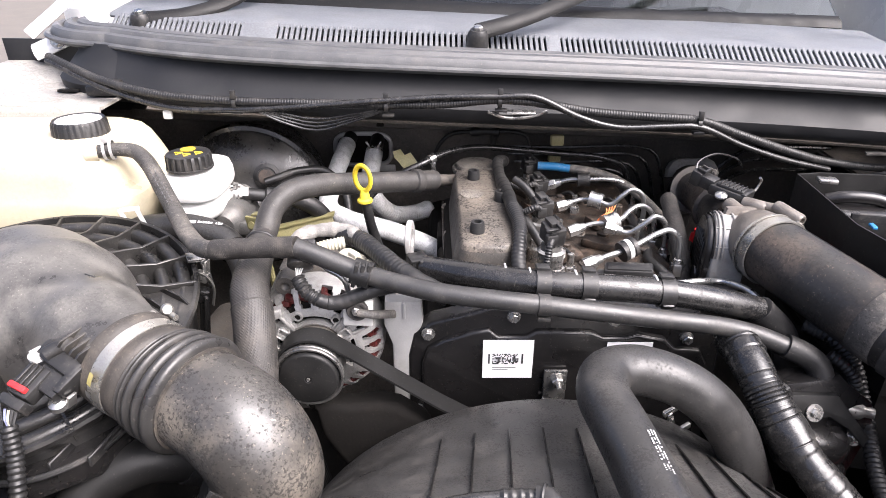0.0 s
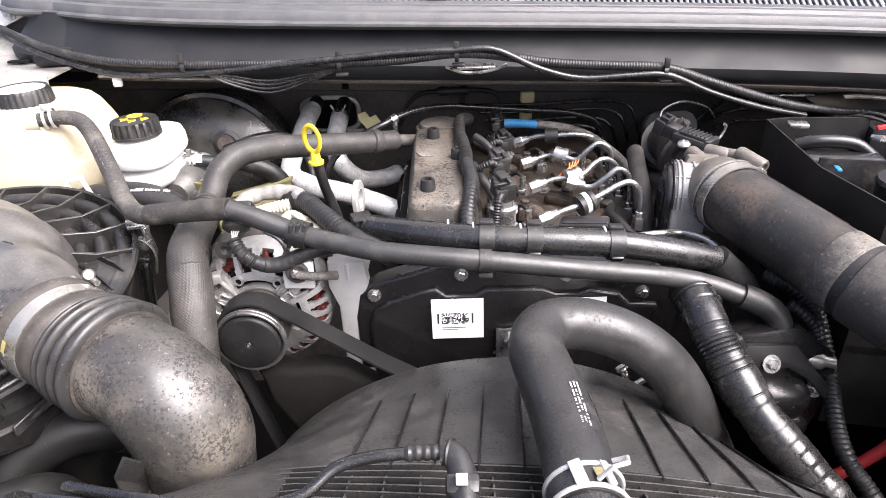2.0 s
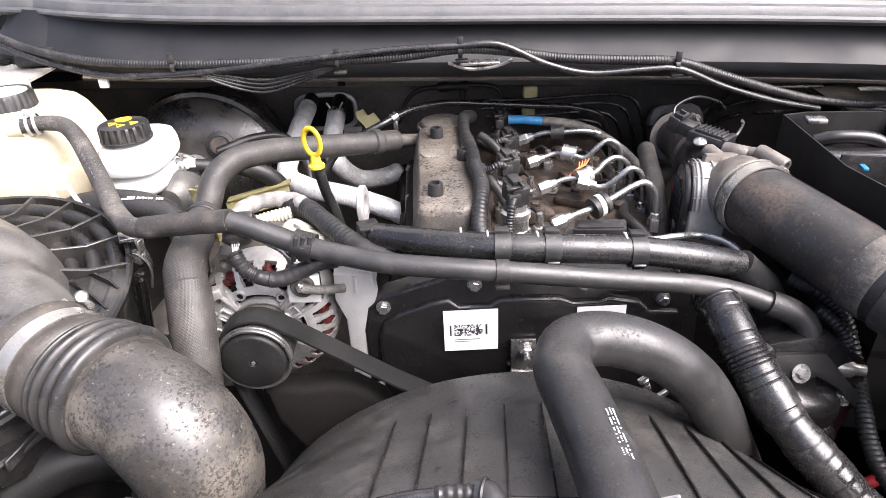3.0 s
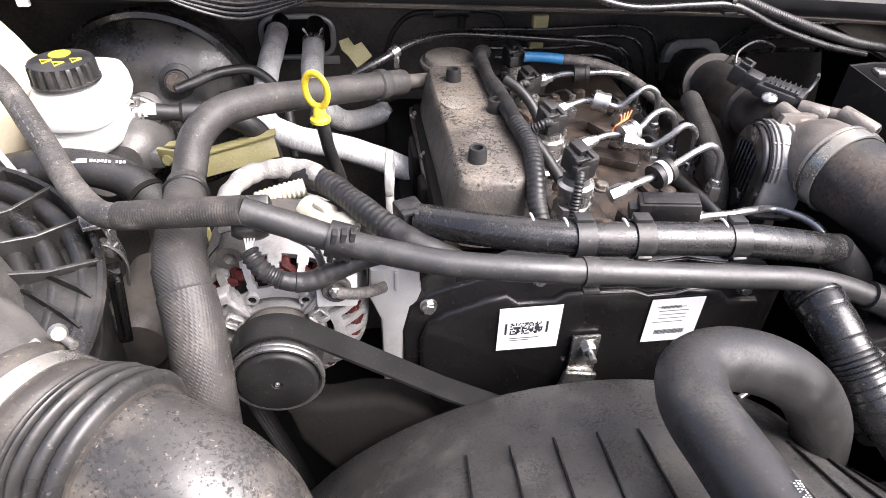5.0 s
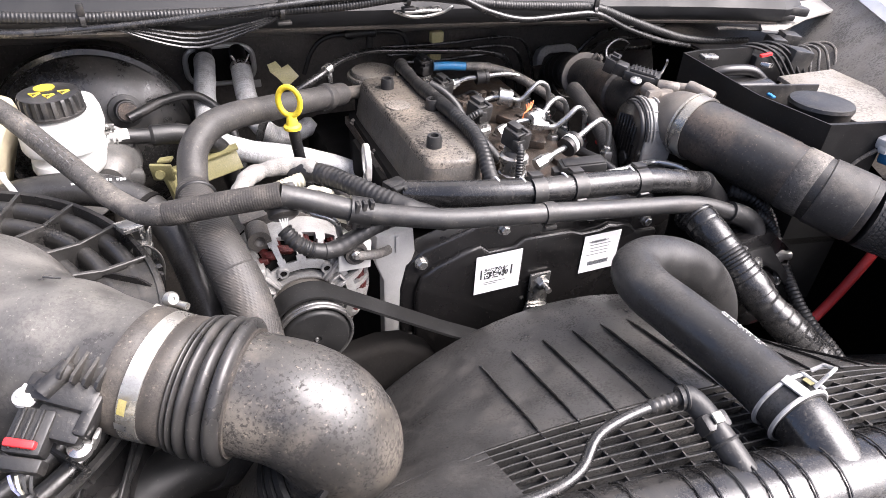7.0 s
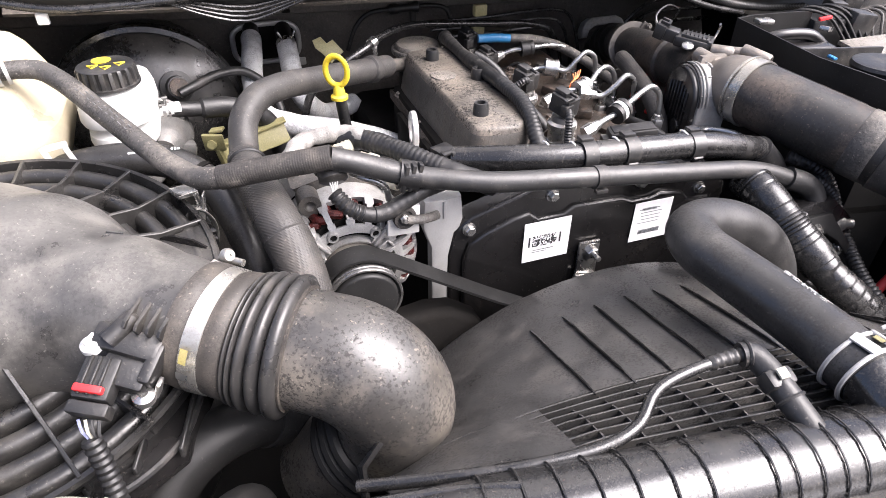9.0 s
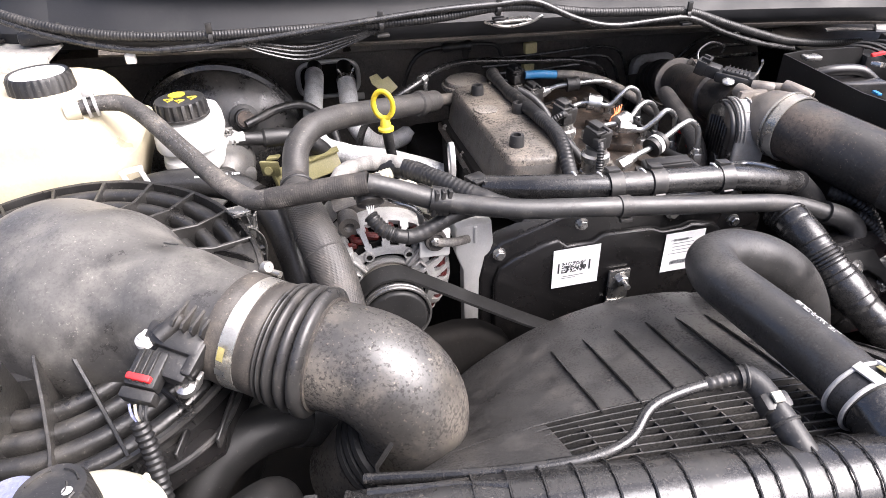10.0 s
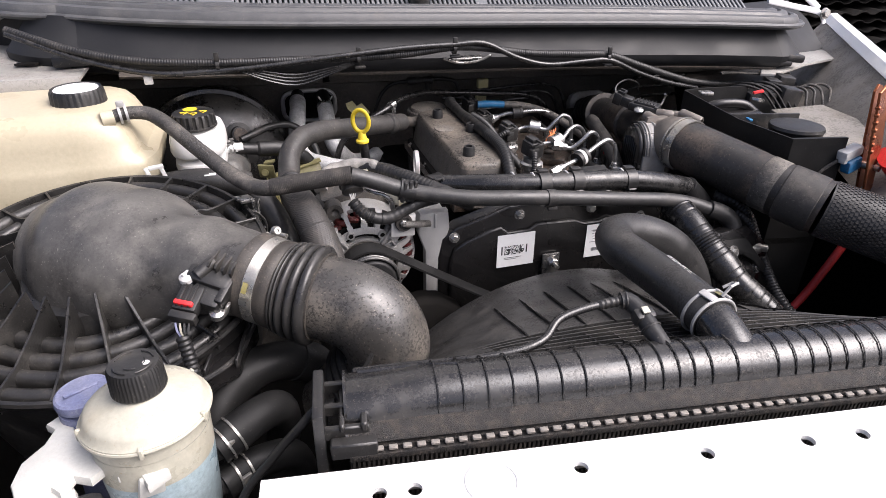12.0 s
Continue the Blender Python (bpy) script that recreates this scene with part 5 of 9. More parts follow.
solo("white_conduit", corrugated([(-0.143, 0.600, 1.112), (-0.125, 0.607, 1.114), (-0.106, 0.612, 1.116)], 0.0076, 0.0038, 0.14), M_BOTTLE, "short white corrugated sleeve", "conduit")
plug = thing("white_connector", (-0.07, 0.555, 1.10), "white plastic wiring connector above the alternator", "connector")
part("connector_body", join(lathe([(0, 0), (0, 0.012), (0.003, 0.0135), (0.022, 0.0135), (0.024, 0.011), (0.030, 0.011), (0.032, 0.0125), (0.046, 0.0125), (0.048, 0.010), (0.048, 0)], (-0.106, 0.594, 1.106), (0.76, -0.64, -0.10), 26), box((-0.092, 0.580, 1.118), (0.012, 0.008, 0.006), (0, 8, -40), 0.002)), M_BOTTLE, plug)

# ---- alternator ----
AC = Vector((-0.1285, 0.527, 1.0360))
HOUSE = [(0.006, 0.0290), (0.000, 0.0300), (-0.0015, 0.0325), (-0.0015, 0.0380), (0.000, 0.0405), (0.0005, 0.0450), (0.002, 0.0485), (0.004, 0.0530), (0.008, 0.0585), (0.013, 0.0632), (0.019, 0.0660), (0.026, 0.0672), (0.034, 0.0675), (0.044, 0.0675), (0.052, 0.0670)]
SLOTS = [(-66, 9), (-52, 9), (-39, 8), (-26, 8), (-12.5, 8), (0.5, 8), (14, 8), (29, 10), (46, 10), (62, 10), (79, 12), (98, 13), (117, 13), (136, 13), (155, 10), (172, 10), (190, 10), (208, 10), (226, 10), (246, 10), (266, 10)]


def vented_bell(profile, slots, thick, n=288):
    """A round cast bell with slots cut through its shoulder and an arched opening over the hub."""
    keep = {}
    for j in range(n):
        a = (360.0 * (j + 0.5) / n + 90) % 360 - 90
        for i in range(len(profile) - 1):
            slot = any(abs((a - c + 180) % 360 - 180) < w / 2 - (0.9 if i in (6, 9) else 0) for c, w in slots) and 6 <= i <= 9
            arch = 2 <= i <= 3 and (58 < a < 124 or -30 < a < 20 or 160 < a < 215)
            keep[i, j] = not (slot or arch)
    vs = []
    for d in (0.0, thick):
        for i, (y, r) in enumerate(profile):
            a, b = Vector(profile[max(i - 1, 0)]), Vector(profile[min(i + 1, len(profile) - 1)])
            t = (b - a).normalized()
            y2, r2 = y + t.y * d, r - t.x * d
            for j in range(n):
                q = 2 * math.pi * j / n
                vs.append(Vector((r2 * math.cos(q), y2, r2 * math.sin(q))))
    off, fs = len(profile) * n, []
    for (i, j), k in keep.items():
        if not k:
            continue
        p, q = i * n + j, i * n + (j + 1) % n
        u, v = p + n, q + n
        fs += [(p, q, v, u), (p + off, u + off, v + off, q + off)]
        for di, dj, e, f in ((-1, 0, p, q), (1, 0, u, v), (0, -1, p, u), (0, 1, q, v)):
            if not keep.get((i + di, (j + dj) % n), False):
                fs.append((e, f, f + off, e + off))
    return vs, fs


alt = thing("alternator", (AC.x, 0.58, 0.98), "cast aluminium alternator with red windings behind its vents", "alternator")
part("stator", lathe([(0.010, 0.02), (0.010, 0.050), (0.016, 0.0555), (0.085, 0.0575), (0.09, 0.03)], AC, (0, 1, 0), 48), M_DARK, alt)
for k in range(30):
    a = 2 * math.pi * k / 30
    c, sn = math.cos(a), math.sin(a)
    c2, s2 = math.cos(a + 0.16), math.sin(a + 0.16)
    part("winding", tube([AC + Vector((0.050 * c, 0.020, 0.050 * sn)), AC + Vector((0.0545 * c, 0.0125, 0.0545 * sn)), AC + Vector((0.0575 * c2, 0.0145, 0.0575 * s2)), AC + Vector((0.0605 * c2, 0.026, 0.0605 * s2)), AC + Vector((0.0605 * c2, 0.045, 0.0605 * s2))], 0.0042, 8, 0.004), M_COPPER, alt, "red copper winding")
part("rear_housing", lathe([(0.055, 0.0672), (0.06, 0.068), (0.10, 0.068), (0.115, 0.055), (0.116, 0)], AC, (0, 1, 0), 40), M_HOUSING, alt)
part("front_housing", moved(vented_bell(HOUSE, SLOTS, 0.0055), Matrix.Translation(AC)), M_HOUSING, alt, "dull cast front housing", 32)
part("bearing_seat", lathe([(0.010, 0.031), (0.004, 0.029), (-0.004, 0.027), (-0.006, 0.022), (-0.006, 0.008)], AC, (0, 1, 0), 40), M_CAST, alt)
for a, r, w, h in ((36, 0.0375, 0.011, 0.010), (146, 0.0385, 0.011, 0.010)):
    m = Matrix.Translation(AC) @ Matrix.Rotation(radians(-a), 4, "Y")
    part("housing_boss", moved(join(box((r, -0.003, -h / 2), (w, 0.006, 0.0022), bevel=0.0007, seg=1), box((r, -0.003, h / 2), (w, 0.006, 0.0022), bevel=0.0007, seg=1), box((r - w / 2, -0.003, 0), (0.0022, 0.006, h), bevel=0.0007, seg=1), box((r + w / 2, -0.003, 0), (0.0022, 0.006, h), bevel=0.0007, seg=1)), m), M_HOUSING, alt)
for a in (30, 52, 128, 150):
    m = Matrix.Translation(AC) @ Matrix.Rotation(radians(-a), 4, "Y")
    part("housing_web", moved(box((0.0455, -0.0025, 0), (0.026, 0.005, 0.0030), bevel=0.0012), m), M_HOUSING, alt)
for q in ((-0.1064, 1.0732), (-0.144, 1.0765)):
    part("housing_hole", lathe([(-0.0024, 0.0030), (-0.0026, 0.0046), (-0.001, 0.0052), (0.002, 0.0052)], (q[0], AC.y, q[1]), (0, 1, 0), 18), M_HOUSING, alt)
    part("hole_shadow", lathe([(-0.0005, 0.0), (-0.0005, 0.0032)], (q[0], AC.y, q[1]), (0, 1, 0), 16), M_DARK, alt)
ear = [(-0.030, 0.052), (-0.052, 0.046), (-0.063, 0.034), (-0.070, 0.016), (-0.068, 0.004), (-0.056, -0.006), (-0.040, -0.004), (-0.034, 0.004), (-0.050, 0.012), (-0.056, 0.022), (-0.048, 0.034), (-0.030, 0.042)]
part("housing_ear", join(slab(ear, 0.010, Matrix.Translation(AC + Vector((0, 0.004, 0))) @ pose(0, 0, 0, 90, 0, 0), 0.0028, 3), lathe([(0, 0.0042), (-0.003, 0.0045), (-0.0035, 0.008), (0.0, 0.0095), (0.012, 0.0095)], AC + Vector((-0.059, -0.006, 0.004)), (0, 1, 0), 24)), M_HOUSING, alt)
# Flat dark disc stands in for the shaded depth of the bore.
part("ear_bore_shade", lathe([(0, 0), (0, 0.0044)], AC + Vector((-0.059, -0.0068, 0.004)), (0, 1, 0), 18), M_DARK, alt)
for a in (200, 262):
    q = AC + Vector((0.069 * math.cos(radians(a)), -0.002, 0.069 * math.sin(radians(a))))
    part("housing_lug", lathe([(0.03, 0.009), (0.002, 0.009), (0.0, 0.0075), (0.0, 0.0)], q, (0, 1, 0), 20), M_HOUSING, alt)
    part("housing_bolt", bolt(q, (0, -1, 0), 0.0045), M_STEEL, alt)
PC = Vector((-0.1285, 0.4815, 1.0360))
pulley = part("pulley", lathe([(0.036, 0), (0.036, 0.031), (0.034, 0.0315), (0.010, 0.0315), (0.008, 0.0330)], PC, (0, 1, 0), 56), M_PULLEY, alt, "grooved steel drive pulley")
part("pulley_rim", lathe([(0.0085, 0.0325), (0.0075, 0.0334), (0.0055, 0.0336), (0.0048, 0.0330), (0.0040, 0.0336), (0.0015, 0.0336), (0.0004, 0.0328), (0.0004, 0.0312), (0.0015, 0.0306), (0.0030, 0.0296), (0.0040, 0.0280)], PC, (0, 1, 0), 64), M_RIM, pulley, "worn bright pulley rim")
part("pulley_cap", lathe([(0.003, 0.0290), (-0.0005, 0.0287), (-0.002, 0.0278), (-0.0028, 0.0262), (-0.0030, 0.004), (-0.002, 0.0035), (-0.002, 0)], PC, (0, 1, 0), 48), M_BELT, pulley, "black dust cap")
part("cap_rivet", lathe([(0, 0), (-0.001, 0.0015), (0.001, 0.002)], PC + Vector((0, -0.0025, 0)), (0, 1, 0), 12), M_STEEL, pulley)
belt_path = []
for k in range(15):
    a = radians(200 - 150 * k / 14)
    belt_path.append((PC.x + 0.0335 * math.cos(a), PC.y + 0.022, PC.z + 0.0335 * math.sin(a)))
line = [(-0.105, PC.y + 0.020, 0.78), (-0.135, PC.y + 0.021, 0.92)] + belt_path + [(-0.005, 0.490, 1.000), (0.10, 0.488, 0.935)]
belt = []
for i, q in enumerate(line):
    a, b = Vector(line[max(i - 1, 0)]), Vector(line[min(i + 1, len(line) - 1)])
    d = (b - a).normalized()
    nrm = Vector((d.z, 0, -d.x))
    q = Vector(q)
    belt.append([q + Vector((0, -0.0115, 0)), q + Vector((0, 0.0115, 0)), q + Vector((0, 0.0115, 0)) - nrm * 0.0022, q + Vector((0, -0.0115, 0)) - nrm * 0.0022, q + Vector((0, -0.0115, 0))])
drive = thing("drive_belt", (PC.x, PC.y + 0.02, PC.z), "black ribbed drive belt round the alternator pulley", "belt")
part("belt_band", sheet(belt), M_BELT, drive)
for k in range(5):
    part("belt_rib", sheet([[r[1] + Vector((0, -0.0022 - 0.0046 * k, 0)), r[1] + (r[1] - r[2]) * 0.45 + Vector((0, -0.0033 - 0.0046 * k, 0)), r[1] + Vector((0, -0.0044 - 0.0046 * k, 0))] for r in belt]), M_BELT, drive)
# Guard plate: shade below the elbow is put into its dark colour.
part("belt_guard", join(slab([(-0.052, 0.004), (-0.046, -0.030), (-0.02, -0.075), (0.060, -0.11), (0.085, -0.06), (0.060, -0.012), (0.034, 0.006), (0.010, 0.010), (-0.016, 0.006), (-0.036, 0.010)], 0.024, Matrix.Translation((-0.078, 0.512, 0.985)) @ pose(0, 0, 0, 84, 0, 0), 0.009, 4)), M_DARK, alt, "grimy guard plate with shade in its colour")
altplug = thing("alternator_plug", (-0.13, 0.53, 1.11), "black wiring plug with bare wires on the alternator", "connector")
part("plug_body", join(lathe([(0, 0), (0, 0.013), (0.016, 0.0125), (0.018, 0.009), (0.018, 0)], (-0.137, 0.543, 1.141), (0.0, -0.75, -0.65), 20), box((-0.137, 0.546, 1.140), (0.028, 0.020, 0.016), (40, 0, 0), 0.003)), M_PLASTIC, altplug)
for k in range(4):
    part("wire", tube([(-0.1415 + 0.0026 * k, 0.531, 1.131), (-0.1405 + 0.0016 * k, 0.527, 1.127), (-0.140 + 0.0007 * k, 0.524, 1.121)], 0.0007, 6), M_TABWHITE, altplug)
part("lead", tube([(-0.139, 0.524, 1.122), (-0.135, 0.519, 1.117), (-0.129, 0.515, 1.111), (-0.119, 0.513, 1.1045), (-0.108, 0.513, 1.101), (-0.098, 0.514, 1.101), (-0.082, 0.517, 1.106), (-0.064, 0.520, 1.112), (-0.040, 0.528, 1.112)], 0.0066, 16, 0.0009, lambda s, t: (1 + 0.10 * math.sin(s * 1600) if s < 0.030 else 1.0 + 0.015 * math.sin(s * 900)) + (0.12 if s > 0.040 else 0.0) - 0.05 * math.exp(-((s - 0.044) / 0.002) ** 2)), M_RUBBER, altplug)
part("terminal_block", box((-0.083, 0.530, 1.084), (0.026, 0.016, 0.026), bevel=0.004), M_DARK, alt)
term = thing("battery_terminal", (-0.083, 0.515, 1.085), "grey rubber boot over the alternator terminal", "terminal")
part("terminal_plate", box((-0.0825, 0.519, 1.0865), (0.029, 0.005, 0.029), (0, 3, 0), 0.0012), M_MILK, term, "white plastic base plate")
part("boot", lathe([(0, 0.0105), (0.004, 0.0105), (0.0055, 0.0095), (0.0055, 0.0075), (0.004, 0.0065), (0.004, 0)], (-0.0825, 0.5165, 1.0915), (0, -1, 0.1), 28), M_SLEEVE, term)
part("terminal_nut", join(hexnut((-0.0835, 0.5125, 1.0925), (0, -1, 0.1), 0.0042, 0.004), lathe([(0, 0.0022), (0.006, 0.002), (0.006, 0)], (-0.0835, 0.511, 1.0925), (0, -1, 0.1), 10)), M_STEEL, term, "bare metal nut")
part("cable", tube([(-0.0815, 0.509, 1.0925), (-0.074, 0.5085, 1.0915), (-0.066, 0.510, 1.0895), (-0.056, 0.516, 1.086), (-0.048, 0.526, 1.080)], 0.0042, 12, 0.003, None, True, True, 0.55), M_FELT, term, "grey cable tail")
solo("steel_loop", tube([(-0.120, 0.545, 1.126), (-0.111, 0.535, 1.125), (-0.101, 0.530, 1.1225), (-0.0945, 0.528, 1.116), (-0.092, 0.528, 1.104)], 0.0030, 10, 0.003), M_STEEL, "bent bright steel loop over the alternator", "pipe")
solo("alternator_bracket", join(slab([(-0.058, 0.090), (-0.022, 0.090), (-0.020, 0.065), (-0.030, 0.035), (-0.035, 0.0), (-0.035, -0.06), (-0.052, -0.06), (-0.052, 0.0), (-0.052, 0.038), (-0.060, 0.062)], 0.012, Matrix.Translation((0, 0.545, 1.0)) @ pose(0, 0, 0, 90, 0, 0), 0.003), slab([(-0.0405, 0.088), (-0.0375, 0.088), (-0.0375, 0.07), (-0.0405, 0.07)], 0.003, Matrix.Translation((0, 0.534, 1.0)) @ pose(0, 0, 0, 90, 0, 0), 0.001), box((-0.040, 0.58, 1.075), (0.036, 0.07, 0.02), bevel=0.004)), M_BRIGHT, "bare cast aluminium alternator bracket", "bracket")
solo("alternator_mount", join(slab([(-0.10, 0.06), (-0.06, 0.07), (0.01, 0.06), (0.03, 0.03), (-0.02, 0.025), (-0.08, 0.03)], 0.03, Matrix.Translation((-0.07, 0.60, 1.045)) @ pose(0, 0, 0, 90, 0, 0), 0.004), lathe([(0, 0.010), (0.02, 0.010), (0.02, 0.005), (0.012, 0)], (-0.158, 0.565, 1.100), (0, -1, 0), 22), box((-0.12, 0.60, 1.09), (0.09, 0.03, 0.02), (0, 6, -8), 0.004)), M_CASTDARK, "dirty aluminium mounting casting behind the alternator", "bracket")


# ---- brake booster, master cylinder and fluid reservoir ----
BC = Vector((-0.306, 0.965, 1.030))
booster = thing("brake_booster", (BC.x, 1.05, 0.92), "large round black brake booster on the bulkhead", "brake booster")
part("booster_shell", lathe([(-0.075, 0.0), (-0.075, 0.030), (-0.068, 0.036), (-0.060, 0.060), (-0.045, 0.090), (-0.030, 0.108), (-0.024, 0.114), (-0.018, 0.114), (-0.016, 0.120), (-0.006, 0.122), (0.0, 0.118), (0.03, 0.112), (0.08, 0.10), (0.085, 0)], BC, (0.02, 1, 0.03), 64), M_BOOSTER, booster)
part("vacuum_port", lathe([(0, 0.020), (0.006, 0.020), (0.008, 0.014), (0.022, 0.013), (0.023, 0.006), (0.020, 0)], BC + Vector((0.040, -0.066, 0.055)), (0.2, -0.9, 0.3), 24), M_RUBBER, booster)
part("port_disc", lathe([(0, 0.0), (0, 0.0115), (0.002, 0.011), (0.0025, 0)], BC + Vector((0.0447, -0.0865, 0.062)), (0.2, -0.9, 0.3), 24), M_BLOCK, booster, "brownish plug face")
solo("vacuum_hose", tube([(-0.262, 0.872, 1.086), (-0.245, 0.880, 1.090), (-0.215, 0.900, 1.094), (-0.18, 0.915, 1.088), (-0.15, 0.90, 1.06), (-0.14, 0.86, 1.0)], 0.0058, 12), M_RUBBER, "thin black vacuum hose to the brake booster", "hose")
master = thing("master_cylinder", (-0.30, 0.82, 1.06), "cast brake master cylinder under its fluid reservoir", "master cylinder")
part("cylinder", lathe([(0, 0), (0, 0.018), (0.01, 0.022), (0.06, 0.022), (0.062, 0.018), (0.17, 0.018)], (-0.305, 0.725, 1.062), (0, 1, -0.03), 28), M_ALU, master)
part("mounting_flange", join(lathe([(0, 0.030), (0.002, 0.036), (0.008, 0.0365), (0.010, 0.034), (0.010, 0.02)], (-0.290, 0.800, 1.078), (0.08, -1, 0.15), 40), box((-0.268, 0.786, 1.098), (0.026, 0.016, 0.012), (10, 18, 0), 0.004)), M_CASTGREY, master)
for dx in (-0.03, 0.035):
    part("flange_nut", bolt((-0.295 + dx, 0.768, 1.072), (0, -1, 0), 0.006), M_STEEL, master)
res = thing("brake_fluid_reservoir", (-0.305, 0.745, 1.085), "milky white brake fluid reservoir with a black cap", "reservoir")
res_rings = [oval(-0.313 + dx, 0.764 + dy, z, rx, ry, 56, 0.66) for z, rx, ry, dx, dy in ((1.090, 0.022, 0.038, 0, 0), (1.0915, 0.028, 0.046, 0, 0), (1.096, 0.0325, 0.0515, 0, 0), (1.103, 0.0340, 0.0535, 0, 0), (1.110, 0.0330, 0.0520, 0, 0), (1.1135, 0.0285, 0.0460, 0, 0), (1.1150, 0.0255, 0.0425, 0, 0), (1.1175, 0.0255, 0.0425, 0, 0), (1.1190, 0.0300, 0.0490, 0, 0), (1.1215, 0.0355, 0.0550, 0, 0), (1.126, 0.0370, 0.0570, 0, 0), (1.138, 0.0362, 0.0560, 0, 0), (1.147, 0.0335, 0.0520, 0, 0), (1.152, 0.0290, 0.0450, 0, -0.004), (1.1545, 0.0240, 0.0330, -0.001, -0.012))]
part("reservoir_body", join(loft(res_rings), lathe([(-0.02, 0.026), (0.006, 0.0235), (0.014, 0.0225), (0.02, 0.021)], (-0.312, 0.740, 1.145), (0, 0, 1), 32)), M_MILK, res)
cap = part("reservoir_cap", join(lathe([(0, 0.0265), (0.0015, 0.0283), (0.0035, 0.0283), (0.004, 0.0276), (0.0175, 0.0272), (0.0195, 0.0258), (0.020, 0.0240), (0.0195, 0.0215), (0.0200, 0.0205), (0.0200, 0)], (-0.312, 0.740, 1.1555), (0, 0, 1), 160, (0, 360), (20, 0.0022, 0.004, 0.0178))[:2]), M_PLASTIC, res, "ribbed black screw cap")
part("cap_print", join(lathe([(0, 0), (0.0004, 0.009), (0, 0.0091)], (-0.316, 0.752, 1.1757), (0, 0, 1), 20), *[tube([(-0.312 + x + 0.0055 * math.cos(a), 0.740 + y + 0.0055 * math.sin(a), 1.1758) for a in (0.5, 2.6, 4.7, 6.8)], 0.0008, 5, smooth_path=False) for x, y in ((-0.011, -0.004), (0.001, -0.010), (0.013, -0.003))]), M_YELLOW, cap, "yellow warning print")
part("outlet", join(lathe([(0, 0.008), (0.03, 0.0075), (0.03, 0.0)], (-0.288, 0.776, 1.107), (1, 0.2, -0.06), 16)), M_MILK, res)
clutch = thing("reservoir_hose", (-0.20, 0.80, 1.07), "black hose clamped to the brake fluid reservoir", "hose")
part("hose", tube([(-0.281, 0.778, 1.107), (-0.262, 0.782, 1.104), (-0.242, 0.786, 1.100), (-0.205, 0.795, 1.093), (-0.17, 0.80, 1.07), (-0.155, 0.82, 1.0)], 0.0082, 16, 0.003, lambda s, t: 1.4 if s > 0.045 else 1.0), M_RUBBER, clutch)
part("spring_clip", join(clip_band((-0.276, 0.779, 1.1062), (1, 0.2, -0.1), 0.0086, 0.003, 0.0012), clip_band((-0.271, 0.780, 1.1055), (1, 0.2, -0.1), 0.0086, 0.002, 0.0012), box((-0.272, 0.776, 1.117), (0.003, 0.005, 0.008), (0, 10, 10), 0.0008), box((-0.276, 0.774, 1.114), (0.008, 0.004, 0.003), (0, 0, 10), 0.0008), box((-0.2715, 0.775, 1.1215), (0.006, 0.004, 0.003), (0, 0, 10), 0.0008)), M_STEEL, clutch, "bright spring clip")

# ---- steering gear deep between the air cleaner and the engine ----
steer = thing("steering_box", (-0.29, 0.66, 0.80), "dust-caked cast steering box deep in the engine bay", "steering box")
part("gear_housing", join(lathe([(-0.075, 0.0), (-0.075, 0.018), (-0.070, 0.024), (-0.030, 0.030), (0.010, 0.034), (0.045, 0.034), (0.055, 0.028), (0.058, 0.012), (0.058, 0)], (-0.288, 0.672, 0.938), (0.10, -1, 0.05), 36), lathe([(-0.08, 0.030), (0.012, 0.030), (0.018, 0.025), (0.019, 0)], (-0.282, 0.650, 0.945), (0.1, -0.2, 1), 32)), M_CAST, steer)
for a in (0.4, 1.97, 3.54, 5.11):
    part("cover_bolt", bolt((-0.280 + 0.022 * math.cos(a), 0.6465 + 0.022 * math.sin(a), 0.960), (0.1, -0.2, 1), 0.0045), M_CASTDARK, steer)
part("input_shaft", tube([(-0.292, 0.72, 0.936), (-0.300, 0.85, 0.925), (-0.310, 1.06, 0.91)], 0.014, 18, 0.02, smooth_path=False), M_CASTDARK, steer)

# ---- coolant expansion tank ----
tank = thing("coolant_tank", (-0.50, 0.73, 1.0), "aged cream plastic coolant expansion tank with a black cap", "coolant tank")
tank_rings = []
for z, x1, y0, y1 in ((1.015, -0.400, 0.680, 0.840), (1.022, -0.394, 0.674, 0.846), (1.060, -0.382, 0.672, 0.852), (1.100, -0.366, 0.672, 0.858), (1.128, -0.358, 0.672, 0.862), (1.136, -0.360, 0.674, 0.862), (1.142, -0.372, 0.676, 0.860), (1.160, -0.380, 0.678, 0.858), (1.178, -0.388, 0.681, 0.852), (1.188, -0.396, 0.688, 0.846), (1.194, -0.408, 0.698, 0.836), (1.196, -0.425, 0.71, 0.82)):
    tank_rings.append(oval((x1 - 0.66) / 2, (y0 + y1) / 2, z, (x1 + 0.66) / 2, (y1 - y0) / 2, 64, 0.34))
part("tank_shell", join(loft(tank_rings), lathe([(-0.02, 0.028), (0.012, 0.027), (0.014, 0.0)], (-0.445, 0.757, 1.185), (0, 0, 1), 32), lathe([(0, 0.0100), (0.014, 0.0098)], (-0.412, 0.6985, 1.1868), (1, 0.25, 0.05), 18)), M_CREAM, tank)
tcap = part("tank_cap", join(lathe([(0, 0.031), (0.002, 0.0325), (0.004, 0.0325), (0.017, 0.0315), (0.021, 0.029), (0.0195, 0.027), (0.0195, 0)], (-0.445, 0.757, 1.192), (0, 0, 1), 112, (0, 360), (28, 0.001, 0.003, 0.018))[:2]), M_PLASTIC, tank, "black screw cap")
